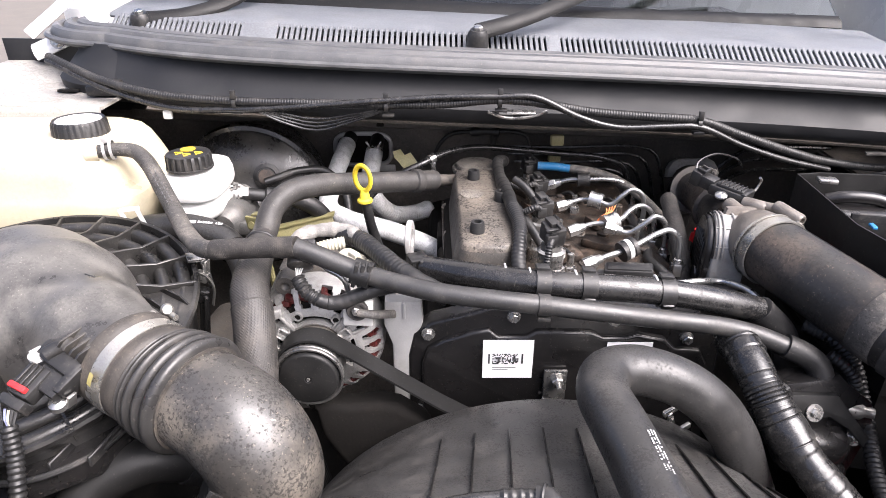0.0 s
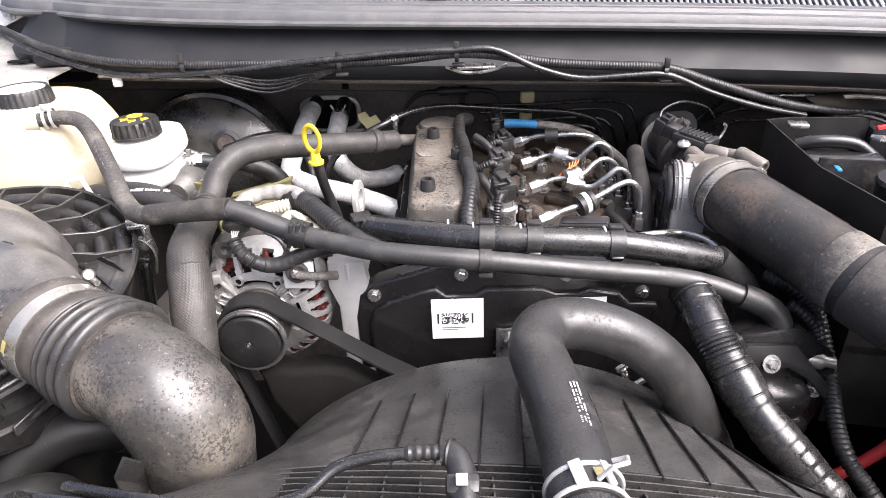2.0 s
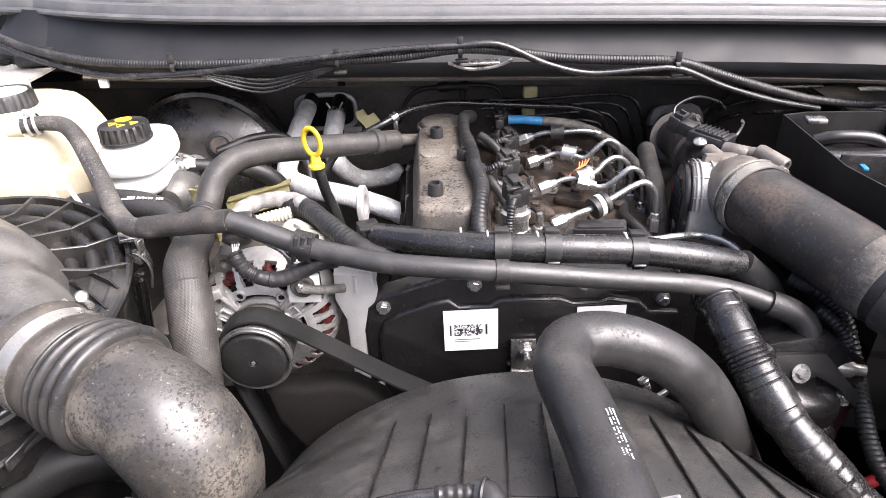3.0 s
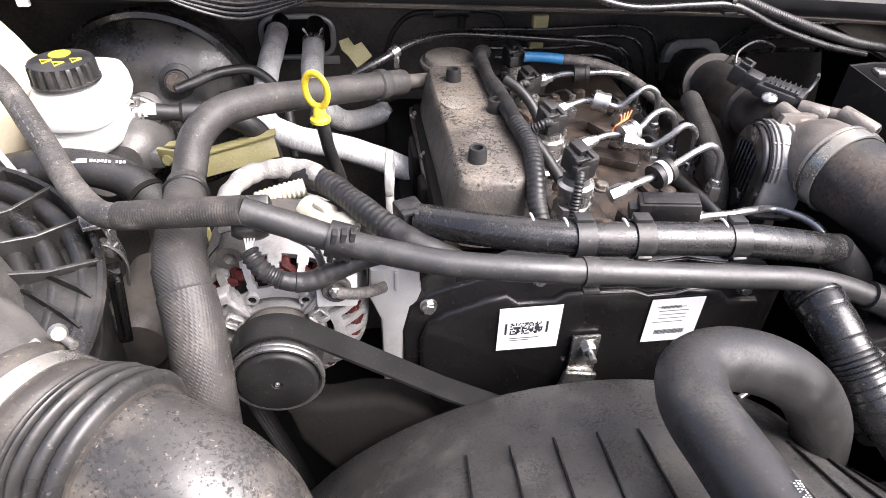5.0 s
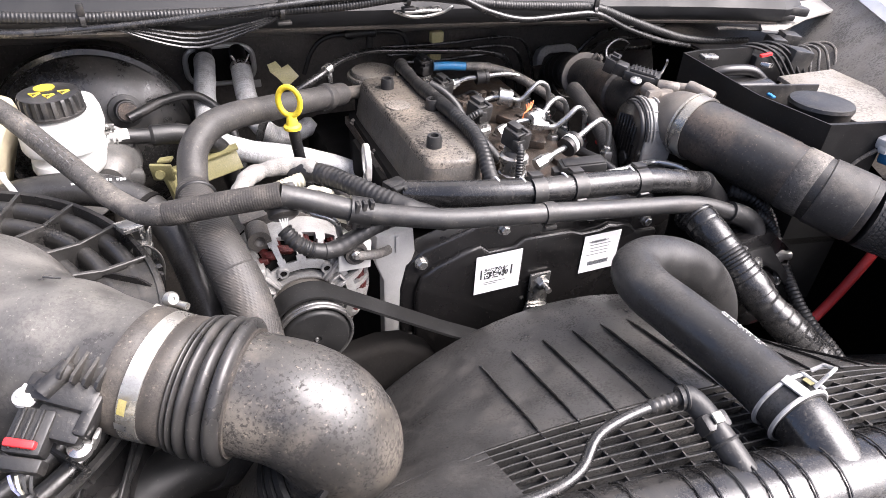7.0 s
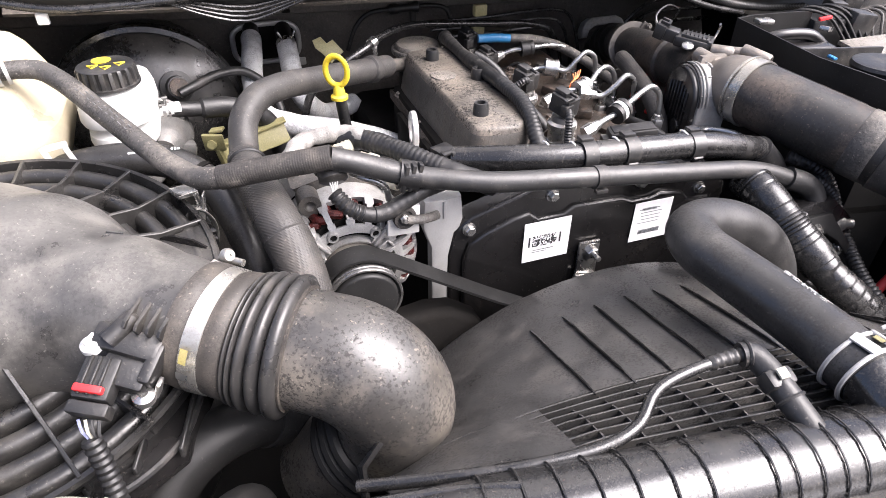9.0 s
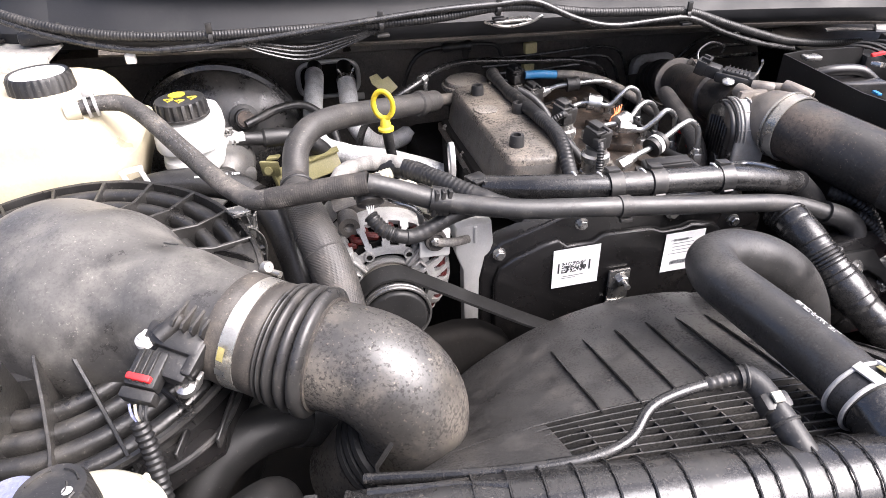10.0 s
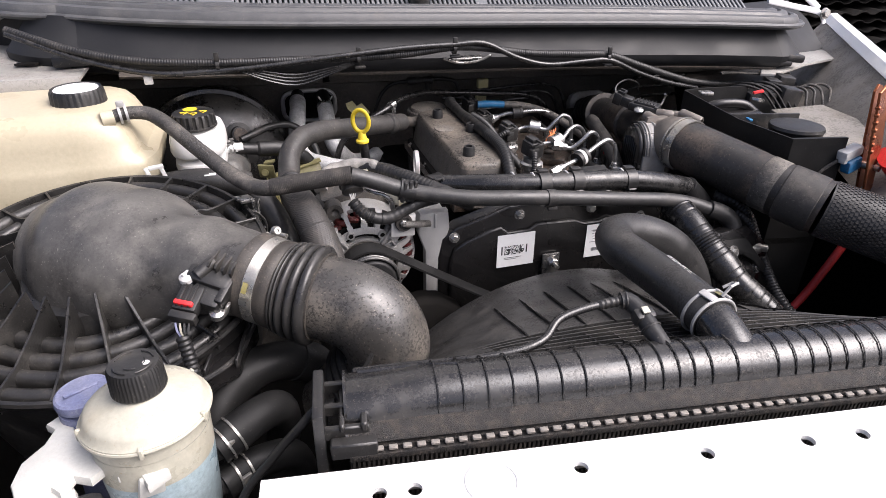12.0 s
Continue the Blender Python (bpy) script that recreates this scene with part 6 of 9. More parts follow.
part("cap_sticker", lathe([(0, 0), (0.0005, 0.0255), (0, 0.026)], (-0.445, 0.757, 1.2117), (0, 0, 1), 32), M_PAPER, tcap, "white cap sticker")
part("wing_clip", join(box((-0.47, 0.893, 1.218), (0.055, 0.03, 0.016), (0, 0, 6), 0.005), box((-0.465, 0.889, 1.228), (0.03, 0.018, 0.006), (0, 0, 6), 0.002)), M_PLASTIC, body, "black plastic wing clip")

# ---- air cleaner, intake duct and elbow ----
LID = Matrix.Translation((-0.405, 0.497, 1.092)) @ pose(0, 0, 0, 11, 0, 0)
cleaner = thing("air_cleaner", (-0.405, 0.497, 0.85), "dusty black round air cleaner with a ribbed lid and outlet dome", "air cleaner")
part("canister", moved(lathe([(-0.24, 0.0), (-0.24, 0.13), (-0.03, 0.158), (-0.012, 0.160), (-0.005, 0.161)], (0, 0, 0), (0, 0, 1), 64), LID), M_PLASTIC, cleaner)
lid_rings = [(-0.008, 0.166), (0.000, 0.1695), (0.003, 0.168), (0.003, 0.1645), (-0.006, 0.1630)]
for r in (0.1535, 0.1345, 0.1155, 0.0965):
    lid_rings += [(-0.016, r + 0.0074), (-0.006, r + 0.0071), (-0.001, r + 0.0054), (0.0012, r + 0.0022), (0.0012, r - 0.0022), (-0.001, r - 0.0054), (-0.006, r - 0.0071), (-0.016, r - 0.0074)]
lid_rings += [(-0.015, 0.078), (0.004, 0.070), (0.006, 0.04), (0.006, 0)]
lid = part("lid", moved(lathe(lid_rings, (0, 0, 0), (0, 0, 1), 84), LID), M_DUSTY, cleaner, "ribbed dusty lid")
for k in range(22):
    a = radians(18.6) + 2 * math.pi * k / 22
    if k in (20, 21):
        continue
    rib = slab([(0, 0), (0.092, 0), (0.092, 0.020), (0.060, 0.0225), (0.030, 0.034), (0, 0.050)], 0.0026, LID @ Matrix.Translation((0.074 * math.cos(a), 0.074 * math.sin(a), -0.016)) @ Matrix.Rotation(a, 4, "Z") @ Matrix.Rotation(math.pi / 2, 4, "X"), 0.0006, 1)
    part("lid_rib", rib, M_DUSTY, lid)
apron_out = [(0.060 * math.cos(radians(q)), 0.060 * math.sin(radians(q))) for q in (17, -5, -26)] + [(0.1655 * math.cos(radians(q)), 0.1655 * math.sin(radians(q))) for q in (-26, -15, -4, 7, 17.3)]
apron = part("outlet_apron", slab(apron_out, 0.010, LID @ Matrix.Translation((0, 0, -0.009)), 0.0012, 2), M_DUSTY, lid)
for x0, y0, x1, y1 in ((0.126, 0.040, 0.160, 0.020), (0.112, 0.030, 0.158, -0.004), (0.110, 0.004, 0.156, -0.030)):
    part("apron_rib", fin([LID @ Vector((x0 + (x1 - x0) * q / 4, y0 + (y1 - y0) * q / 4, 0.0005)) for q in range(5)], 0.006, 0.0022), M_GLOSS, apron)
DR, DL = Vector((-0.2520, 0.4135, 1.1095)), Vector((-0.1960, 0.3935, 1.0885))
AXC, AXD = Vector((0.77, -0.57, -0.18)).normalized(), Vector((0.86, -0.49, -0.12)).normalized()


def swell(marks):
    """A radius that glides between (share of the length, metres) marks."""
    def at(s, total):
        u = s / total
        for (a, ra), (b, rb) in zip(marks, marks[1:]):
            if u <= b:
                t = (u - a) / (b - a)
                t = t * t * (3 - 2 * t)
                return ra + (rb - ra) * t
        return marks[-1][1]
    return at


part("outlet_dome", tube([(-0.482, 0.575, 1.072), (-0.455, 0.560, 1.078), (-0.422, 0.538, 1.084), (-0.385, 0.510, 1.090), (-0.340, 0.476, 1.098), (-0.290, 0.440, 1.110), tuple(DR + AXC * 0.004)], 1.0, 52, 0.006, swell([(0, 0.016), (0.06, 0.044), (0.16, 0.068), (0.34, 0.084), (0.52, 0.079), (0.80, 0.0495), (0.92, 0.0430), (1.0, 0.0408)])), M_DOME, cleaner, "smooth dusty outlet dome", 60)
part("dome_mark", box((-0.290, 0.4515, 1.1655), (0.011, 0.001, 0.001), (0, 5, -20), 0.0003), M_INK, cleaner)
for k, a in enumerate((0.50, 2.4, 4.2)):
    q = LID @ Vector((0.176 * math.cos(a), 0.176 * math.sin(a), -0.024 if k == 0 else -0.012))
    part("lid_clip", join(box(q + Vector((0, 0, 0.012)), (0.006, 0.020, 0.036), (0, -8, math.degrees(a)), 0.002), box(q + Vector((0, 0, 0.030)) - Vector((0.008 * math.cos(a), 0.008 * math.sin(a), 0)), (0.018, 0.018, 0.004), (0, 8, math.degrees(a)), 0.001)), M_STEEL, cleaner, "bright spring clip")
part("lid_clip", moved(join(box((0, 0, 0), (0.014, 0.010, 0.011), (0, 14, 0), 0.0022), box((0.0065, 0.001, 0.010), (0.0016, 0.009, 0.018), (0, 8, 0), 0.0005, 1)), Matrix.Translation((-0.2495, 0.5705, 1.0975)) @ Matrix.Rotation(radians(-14), 4, "Z")), M_BAND, cleaner, "dull steel spring clip")
part("clip_strap", tube([(-0.258, 0.570, 1.094), (-0.252, 0.569, 1.101), (-0.246, 0.568, 1.1005), (-0.240, 0.567, 1.093), (-0.2385, 0.566, 1.083), (-0.2415, 0.565, 1.068)], 0.0060, 12, 0.002, None, True, True, 0.22), M_BAND, cleaner)
part("latch_bracket", join(box((-0.2495, 0.556, 1.054), (0.010, 0.014, 0.074), (4, 8, 20), 0.002), box((-0.2445, 0.548, 1.058), (0.004, 0.012, 0.060), (4, 8, 20), 0.001), box((-0.2445, 0.551, 1.086), (0.012, 0.010, 0.012), (4, 8, 20), 0.001)), M_GLOSS, cleaner, "black plastic latch bracket")
ledge = part("canister_ledge", slab([(-0.10, 0.03), (-0.02, 0.015), (0.026, 0.045), (0.046, 0.10), (0.03, 0.13), (-0.06, 0.12)], 0.02, Matrix.Translation((-0.305, 0.33, 1.022)), 0.003), M_GLOSS, cleaner)
for k in range(5):
    part("ledge_rib", box((-0.385 + 0.028 * k, 0.372 + 0.006 * k, 1.044), (0.003, 0.06, 0.010), (0, 0, -12), 0.0008, 1), M_RUBBER, ledge)
part("ledge_rim", tube([(-0.405, 0.362, 1.043), (-0.325, 0.347, 1.043), (-0.281, 0.376, 1.043), (-0.261, 0.430, 1.043)], 0.0028, 8, 0.004), M_RUBBER, ledge)

sensor = thing("airflow_sensor", (-0.30, 0.37, 1.08), "black airflow sensor with a red-locked plug on the intake", "sensor")
SB = Matrix.Translation((-0.291, 0.386, 1.126)) @ pose(0, 0, 0, 26, 14, -28) @ Matrix.Scale(0.82, 4)
part("sensor_body", moved(join(box((0.000, 0.004, 0.000), (0.050, 0.020, 0.014), bevel=0.004), box((0.006, -0.016, -0.010), (0.034, 0.022, 0.024), bevel=0.003), box((0.022, -0.006, -0.004), (0.010, 0.03, 0.02), bevel=0.003), lathe([(0, 0.0075), (0.024, 0.0068), (0.026, 0.003), (0.026, 0)], (-0.012, 0.000, 0.006), (0.45, 1, 0.1), 18)), SB), M_PLASTIC, sensor)
for k in range(4):
    part("fin", moved(slab([(0, 0), (0.026, 0), (0.026, 0.006), (0.004, 0.013), (0, 0.011)], 0.0022, Matrix.Translation((-0.004 + 0.0085 * k, 0.010, 0.005)) @ pose(0, 0, 0, 90, 0, 90), 0.0004, 1), SB), M_PLASTIC, sensor)
SHRUNK = Matrix.Translation((-0.303, 0.386, 1.121)) @ Matrix.Scale(0.76, 4) @ Matrix.Translation((0.303, -0.386, -1.120))
part("sensor_plug", moved(join(box((-0.309, 0.372, 1.113), (0.028, 0.034, 0.018), (24, 8, -24), 0.003), *[box((-0.316 + 0.006 * k, 0.371 - 0.0025 * k, 1.1235 - 0.0008 * k), (0.0022, 0.030, 0.003), (24, 8, -24), 0.0006, 1) for k in range(3)], box((-0.317, 0.352, 1.104), (0.031, 0.010, 0.016), (24, 8, -24), 0.002)), SHRUNK), M_PLASTIC, sensor)
part("lock_tab", moved(box((-0.3145, 0.3595, 1.1185), (0.022, 0.006, 0.007), (24, 8, -24), 0.0015), SHRUNK), M_RED, sensor, "red locking tab")
part("sensor_screw", join(lathe([(0, 0.0062), (0.004, 0.006), (0.006, 0.004), (0.006, 0)], (-0.309, 0.391, 1.128), (0, -0.3, 1), 18), box((-0.309, 0.391, 1.1345), (0.0025, 0.009, 0.003), (0, 0, -30), 0.0005)), M_MILK, sensor, "pale screw")
part("sensor_screw", join(lathe([(0, 0.0068), (0.005, 0.0065), (0.007, 0.003), (0.004, 0)], (-0.287, 0.367, 1.101), (0.1, -0.3, 1), 18), box((-0.278, 0.369, 1.105), (0.003, 0.008, 0.012), (0, 20, -20), 0.001)), M_STEEL, sensor, "bright screw")
for k, m in enumerate((M_VIOLET, M_BOTTLE, M_INK, M_INK)):
    part("wire", moved(tube([(-0.326 + 0.005 * k, 0.349 - 0.002 * k, 1.101), (-0.325 + 0.004 * k, 0.343 - 0.002 * k, 1.093), (-0.320 + 0.002 * k, 0.339, 1.084)], 0.0013, 6), SHRUNK), m, sensor)
part("lead", corrugated([(-0.316, 0.350, 1.097), (-0.313, 0.342, 1.076), (-0.310, 0.326, 1.045), (-0.312, 0.322, 1.01)], 0.0062, 0.0045, 0.15), M_RUBBER, sensor)

duct = thing("intake_duct", (-0.21, 0.39, 1.0), "dusty rubber intake duct with bellows, clamp and moulded elbow", "intake duct")


def bent_sleeve(marks, n=64):
    """A ringed sleeve that follows the bend from the clamp (0) to the elbow (1); marks are (share, radius)."""
    span, rings = (DL - DR).length, []
    for h, r in marks:
        c = DR + AXC * (h * span) if h < 0 else DL + AXD * ((h - 1) * span) if h > 1 else DR * (2 * h**3 - 3 * h * h + 1) + AXC * (span * (h**3 - 2 * h * h + h)) + DL * (3 * h * h - 2 * h**3) + AXD * (span * (h**3 - h * h))
        a = AXC.lerp(AXD, max(0.0, min(1.0, h))).normalized()
        u = a.cross(Vector((0, 0, 1))).normalized()
        v = u.cross(a)
        rings.append([c + (u * math.cos(2 * math.pi * k / n) + v * math.sin(2 * math.pi * k / n)) * r for k in range(n)])
    return sheet([ring + ring[:1] for ring in rings])


part("cuff", bent_sleeve([(-0.04, 0.0400), (-0.03, 0.0424), (0.11, 0.0430), (0.13, 0.0419), (0.26, 0.0419), (0.37, 0.0420), (0.39, 0.0430), (0.46, 0.0434), (0.51, 0.0436), (0.53, 0.0425)]), M_CUFF, duct, "brown-grey rubber cuff", 50)
part("clamp_band", bent_sleeve([(0.175, 0.0419), (0.175, 0.0429), (0.335, 0.0429), (0.335, 0.0419)]), M_BAND, duct, "tarnished worm clamp band")
cs = Vector((-0.2275, 0.4400, 1.1400))
part("clamp_screw", join(lathe([(0, 0.0050), (0.003, 0.0050), (0.005, 0.0036), (0.005, 0.0014), (0.0035, 0.0012), (0.0035, 0)], cs, (0.5, -0.75, 0.45), 20), tube([cs - Vector((0.004, -0.004, 0.003)), cs + Vector((0.010, -0.008, -0.003))], 0.0026, 10, smooth_path=False)), M_BAND, duct)
part("screw_housing", box(cs + Vector((-0.008, -0.014, -0.001)), (0.012, 0.014, 0.005), (14, 24, -36), 0.0015), M_BAND, duct)
UC = AXC.cross(Vector((0, 0, 1))).normalized()
VC = UC.cross(AXC)
for a0, a1, h0, h1, m in ((0.28, 0.52, 0.21, 0.29, M_YELLOWPAINT), (-0.02, 0.12, 0.19, 0.32, M_PIPE)):
    part("band_mark", sheet([[DR + AXC * (h * 0.063) + (UC * math.cos(a0 + (a1 - a0) * k / 5) + VC * math.sin(a0 + (a1 - a0) * k / 5)) * 0.0431 for k in range(6)] for h in (h0, h1)]), m, duct)
bell = []
for h0, w, top in ((0.535, 0.045, 0.0456), (0.585, 0.050, 0.0466), (0.640, 0.110, 0.0480), (0.755, 0.140, 0.0486)):
    for u, q in ((0.0, 0.0), (0.06, 0.35), (0.20, 0.75), (0.40, 0.97), (0.60, 0.97), (0.80, 0.75), (0.94, 0.35), (1.0, 0.0)):
        bell.append((h0 + w * u, 0.0425 + (top - 0.0425) * q))
part("bellows", bent_sleeve(bell), M_BELLOWS, duct, "black rubber bellows", 60)
part("elbow_lip", bent_sleeve([(0.90, 0.0430), (0.91, 0.0465), (0.93, 0.0490), (0.97, 0.0498), (1.01, 0.0494), (1.035, 0.0478), (1.05, 0.0455), (1.055, 0.0412)]), M_BELLOWS, duct, "", 60)
part("lip_edge", bent_sleeve([(1.050, 0.0412), (1.051, 0.0432), (1.080, 0.0434), (1.085, 0.0412)]), M_CUFF, duct, "dusty tan rubber edge")
e0 = DL + AXD * 0.003
down = Vector((-0.50, 0.34, -0.79)).normalized()
side = (down - AXD * down.dot(AXD)).normalized()
turn = math.acos(AXD.dot(down))
ARC = 0.047
ELB = [e0 + AXD * 0.023 + AXD * (ARC * math.sin(turn * k / 16)) + side * (ARC * (1 - math.cos(turn * k / 16))) for k in range(17)]
ELB = [e0, e0 + AXD * 0.006] + ELB + [ELB[-1] + down * 0.02, ELB[-1] + down * 0.09]
part("elbow", tube(ELB, 0.0412, 56, 0.004, lambda s, t: 1.0 + 0.05 * math.sin(math.pi * min(1.0, max(0.0, (s - 0.017) / 0.10))), smooth_path=False), M_ELBOW, duct, "worn shiny moulded elbow", 75)
EE = ELB[18]
for k in range(3):
    part("lower_bellows", torus(EE + down * (0.004 + 0.011 * k), down, 0.0425, 0.005, 40, 8), M_BELT, duct)

# ---- power steering reservoir and hoses ----
ps = thing("power_steering_reservoir", (-0.335, 0.265, 0.98), "cream power steering reservoir with black cap and blue fluid", "reservoir")
PS = Vector((0.0, 0.0, -1.078))
LEANED = Matrix.Translation((-0.3395, 0.2775, 1.0868)) @ Vector((0.0, 0.035, 1.0)).to_track_quat("Z", "Y").to_matrix().to_4x4() @ Matrix.Diagonal((0.93, 0.93, 1.0, 1.0))
part("reservoir_top", moved(lathe([(1.062, 0.0465), (1.072, 0.0470), (1.074, 0.0500), (1.079, 0.0505), (1.081, 0.0480), (1.085, 0.0466), (1.0885, 0.0430), (1.0912, 0.036), (1.0932, 0.028), (1.0950, 0.0225), (1.098, 0.0190), (1.112, 0.0185)], PS, (0, 0, 1), 56), LEANED), M_BOTTLE, ps)
part("reservoir_base", moved(lathe([(0.965, 0.0), (0.965, 0.036), (0.972, 0.042), (1.030, 0.0455), (1.0575, 0.0464)], PS, (0, 0, 1), 56), LEANED), M_FLUID, ps, "fluid-blue lower half")
part("reservoir_upper_band", moved(lathe([(1.036, 0.0459), (1.062, 0.0467)], PS, (0, 0, 1), 56), LEANED), M_BOTTLE, ps)
part("seam_flange", moved(join(torus(PS + Vector((0, 0, 1.0765)), (0, 0, 1), 0.0500, 0.0018, 56, 8), *[box(PS + Vector((0.0500 * math.cos(a), 0.0500 * math.sin(a), 1.0765)), (0.005, 0.004, 0.010), (0, 0, math.degrees(a)), 0.001, 1) for a in (0.3, 1.6, 2.7, 4.0, 5.2)]), LEANED), M_BOTTLE, ps)
pcap = part("cap", moved(join(lathe([(1.099, 0.0205), (1.1005, 0.0214), (1.1025, 0.0214), (1.1185, 0.0207), (1.1215, 0.0190), (1.122, 0)], PS, (0, 0, 1), 176, (0, 360), (44, 0.0007, 1.1015, 1.119))[:2]), LEANED), M_PLASTIC, ps, "ribbed black cap")
part("cap_mark", moved(lathe([(0, 0), (0.0005, 0.0026), (0, 0.003)], PS + Vector((-0.010, 0.003, 1.1221)), (0, 0, 1), 14), LEANED), M_WHITEINK, pcap)
for r, a0 in ((0.015, 0.3), (0.015, 1.8), (0.015, 3.4), (0.009, 0.9), (0.009, 2.6), (0.015, 4.9)):
    part("cap_relief", moved(tube([PS + Vector((r * math.cos(a0 + t), r * math.sin(a0 + t), 1.1221)) for t in (0, 0.25, 0.5, 0.75, 1.0)], 0.0007, 5), LEANED), M_PLASTIC, pcap)
part("mounting_bracket", join(slab([(-0.432, 0.250), (-0.426, 0.236), (-0.412, 0.230), (-0.404, 0.240), (-0.396, 0.232), (-0.390, 0.246), (-0.378, 0.240), (-0.368, 0.250), (-0.360, 0.238), (-0.348, 0.242), (-0.338, 0.222), (-0.324, 0.232), (-0.330, 0.256), (-0.37, 0.275), (-0.384, 0.288), (-0.398, 0.296), (-0.404, 0.310), (-0.414, 0.316), (-0.422, 0.308), (-0.414, 0.300), (-0.418, 0.286), (-0.430, 0.270)], 0.008, Matrix.Translation((0, 0, 1.056)), 0.003), box((-0.412, 0.245, 1.036), (0.03, 0.04, 0.045), (0, 10, 30), 0.006), box((-0.338, 0.2335, 1.052), (0.020, 0.005, 0.018), (0, 14, 25), 0.002)), M_TABWHITE, ps, "white plastic bracket")
for k in range(2):
    z = 1.02 - 0.035 * k
    part("outlet", lathe([(0, 0.012), (0.04, 0.0110)], (-0.315, 0.286 - 0.006 * k, z), (1, 0.3, 0), 20), M_RUBBER, ps)
hose1 = thing("power_steering_hose", (-0.24, 0.32, 0.98), "black rubber return hose clamped to the reservoir", "hose", "power steering hoses")
part("hose", tube([(-0.300, 0.290, 1.02), (-0.282, 0.300, 1.024), (-0.262, 0.318, 1.022), (-0.248, 0.335, 1.010), (-0.244, 0.347, 0.985), (-0.25, 0.355, 0.94), (-0.26, 0.355, 0.88)], 0.0165, 20), M_BELT, hose1)
part("spring_clamp", join(clip_band((-0.294, 0.2925, 1.0215), (0.8, 0.5, 0.2), 0.0170, 0.002, 0.0010), clip_band((-0.285, 0.2985, 1.0235), (0.8, 0.5, 0.2), 0.0170, 0.002, 0.0010), box((-0.287, 0.282, 1.027), (0.008, 0.004, 0.010), (0, 0, 32), 0.001)), M_BAND, hose1, "bright spring clamp")
hose2 = thing("power_steering_hose", (-0.26, 0.26, 0.94), "black rubber suction hose clamped to the reservoir", "hose", "power steering hoses")
part("hose", tube([(-0.300, 0.280, 0.985), (-0.280, 0.292, 0.986), (-0.262, 0.304, 0.98), (-0.24, 0.325, 0.955), (-0.23, 0.335, 0.90)], 0.0150, 18), M_BELT, hose2)
part("spring_clamp", join(clip_band((-0.290, 0.286, 0.986), (0.85, 0.5, 0.0), 0.0153, 0.002, 0.0010), clip_band((-0.280, 0.292, 0.986), (0.85, 0.5, 0.0), 0.0153, 0.002, 0.0010), box((-0.279, 0.277, 0.990), (0.009, 0.004, 0.009), (0, 0, 32), 0.001)), M_BAND, hose2, "bright spring clamp")
lowh = thing("lower_intake_hose", (-0.26, 0.40, 0.95), "thick matt black hose below the intake duct", "hose")
part("hose", tube([(-0.325, 0.35, 0.92), (-0.312, 0.362, 0.975), (-0.292, 0.385, 1.000), (-0.262, 0.402, 1.008), (-0.232, 0.415, 1.000), (-0.205, 0.43, 0.975), (-0.19, 0.44, 0.91)], 0.0205, 22), M_BELT, lowh)
part("hose_cuff", tube([(-0.228, 0.4165, 0.998), (-0.210, 0.427, 0.981), (-0.200, 0.433, 0.962)], 0.0222, 24, 0.003), M_RUBBER, lowh)
solo("washer_cap", join(lathe([(0, 0.018), (0.002, 0.0215), (0.006, 0.0220), (0.0095, 0.0212), (0.0108, 0.0192), (0.0104, 0.0170), (0.0110, 0.0155), (0.0112, 0.0)], (-0.392, 0.318, 1.072), (-0.05, 0.02, 1), 36), tube([(-0.396, 0.314, 1.070), (-0.40, 0.318, 1.0), (-0.405, 0.32, 0.90)], 0.016, 18), box((-0.374, 0.322, 1.0815), (0.016, 0.012, 0.005), (0, 4, 12), 0.002), box((-0.392, 0.318, 1.0838), (0.028, 0.004, 0.002), (0, 4, 30), 0.0008)), M_VIOLET, "faded blue washer bottle cap", "cap")
solo("bonnet_cable", tube([(-0.62, 0.30, 1.03), (-0.50, 0.24, 1.035), (-0.44, 0.215, 1.02), (-0.36, 0.20, 0.98), (-0.30, 0.225, 0.985), (-0.276, 0.245, 1.013), (-0.259, 0.245, 1.034), (-0.244, 0.245, 1.052), (-0.229, 0.245, 1.068), (-0.215, 0.245, 1.083), (-0.200, 0.243, 1.088)], 0.0036, 10), M_RUBBER, "thin black cable round the radiator corner", "cable")
solo("body_mount_panel", join(box((-0.46, 0.21, 0.985), (0.16, 0.14, 0.05), (0, 6, 10), 0.01)), M_INNER, "grubby pale body panel under the reservoir", "panel", kind="structure")

# ---- radiator with its end tank, core, crimp strip and side bracket ----
RD = Matrix.Translation((-0.196, 0.2065, 1.082)) @ pose(0, 0, 0, 0, 0.6, -6.9)
rad = thing("radiator", (0.15, 0.2, 0.60), "black plastic-tanked radiator with dusty aluminium core", "radiator")
prof = [(0.0, -0.004), (-0.0035, 0.000), (-0.001, 0.0045), (0.0085, 0.0090), (0.0100, 0.0150), (0.0135, 0.0210), (0.0190, 0.0262), (0.0270, 0.0297), (0.0360, 0.0303), (0.0450, 0.0280), (0.0535, 0.0220), (0.060, 0.012), (0.062, -0.004)]
LEN = 0.74
cols = []
for k in range(61):
    x = LEN * k / 60
    e = min(1.0, x / 0.075)
    f = 0.66 + 0.34 * e * e * (3 - 2 * e)
    cols.append([(x, y if z < 0.008 else y, z if z < 0.012 else 0.012 + (z - 0.012) * f) for y, z in prof])
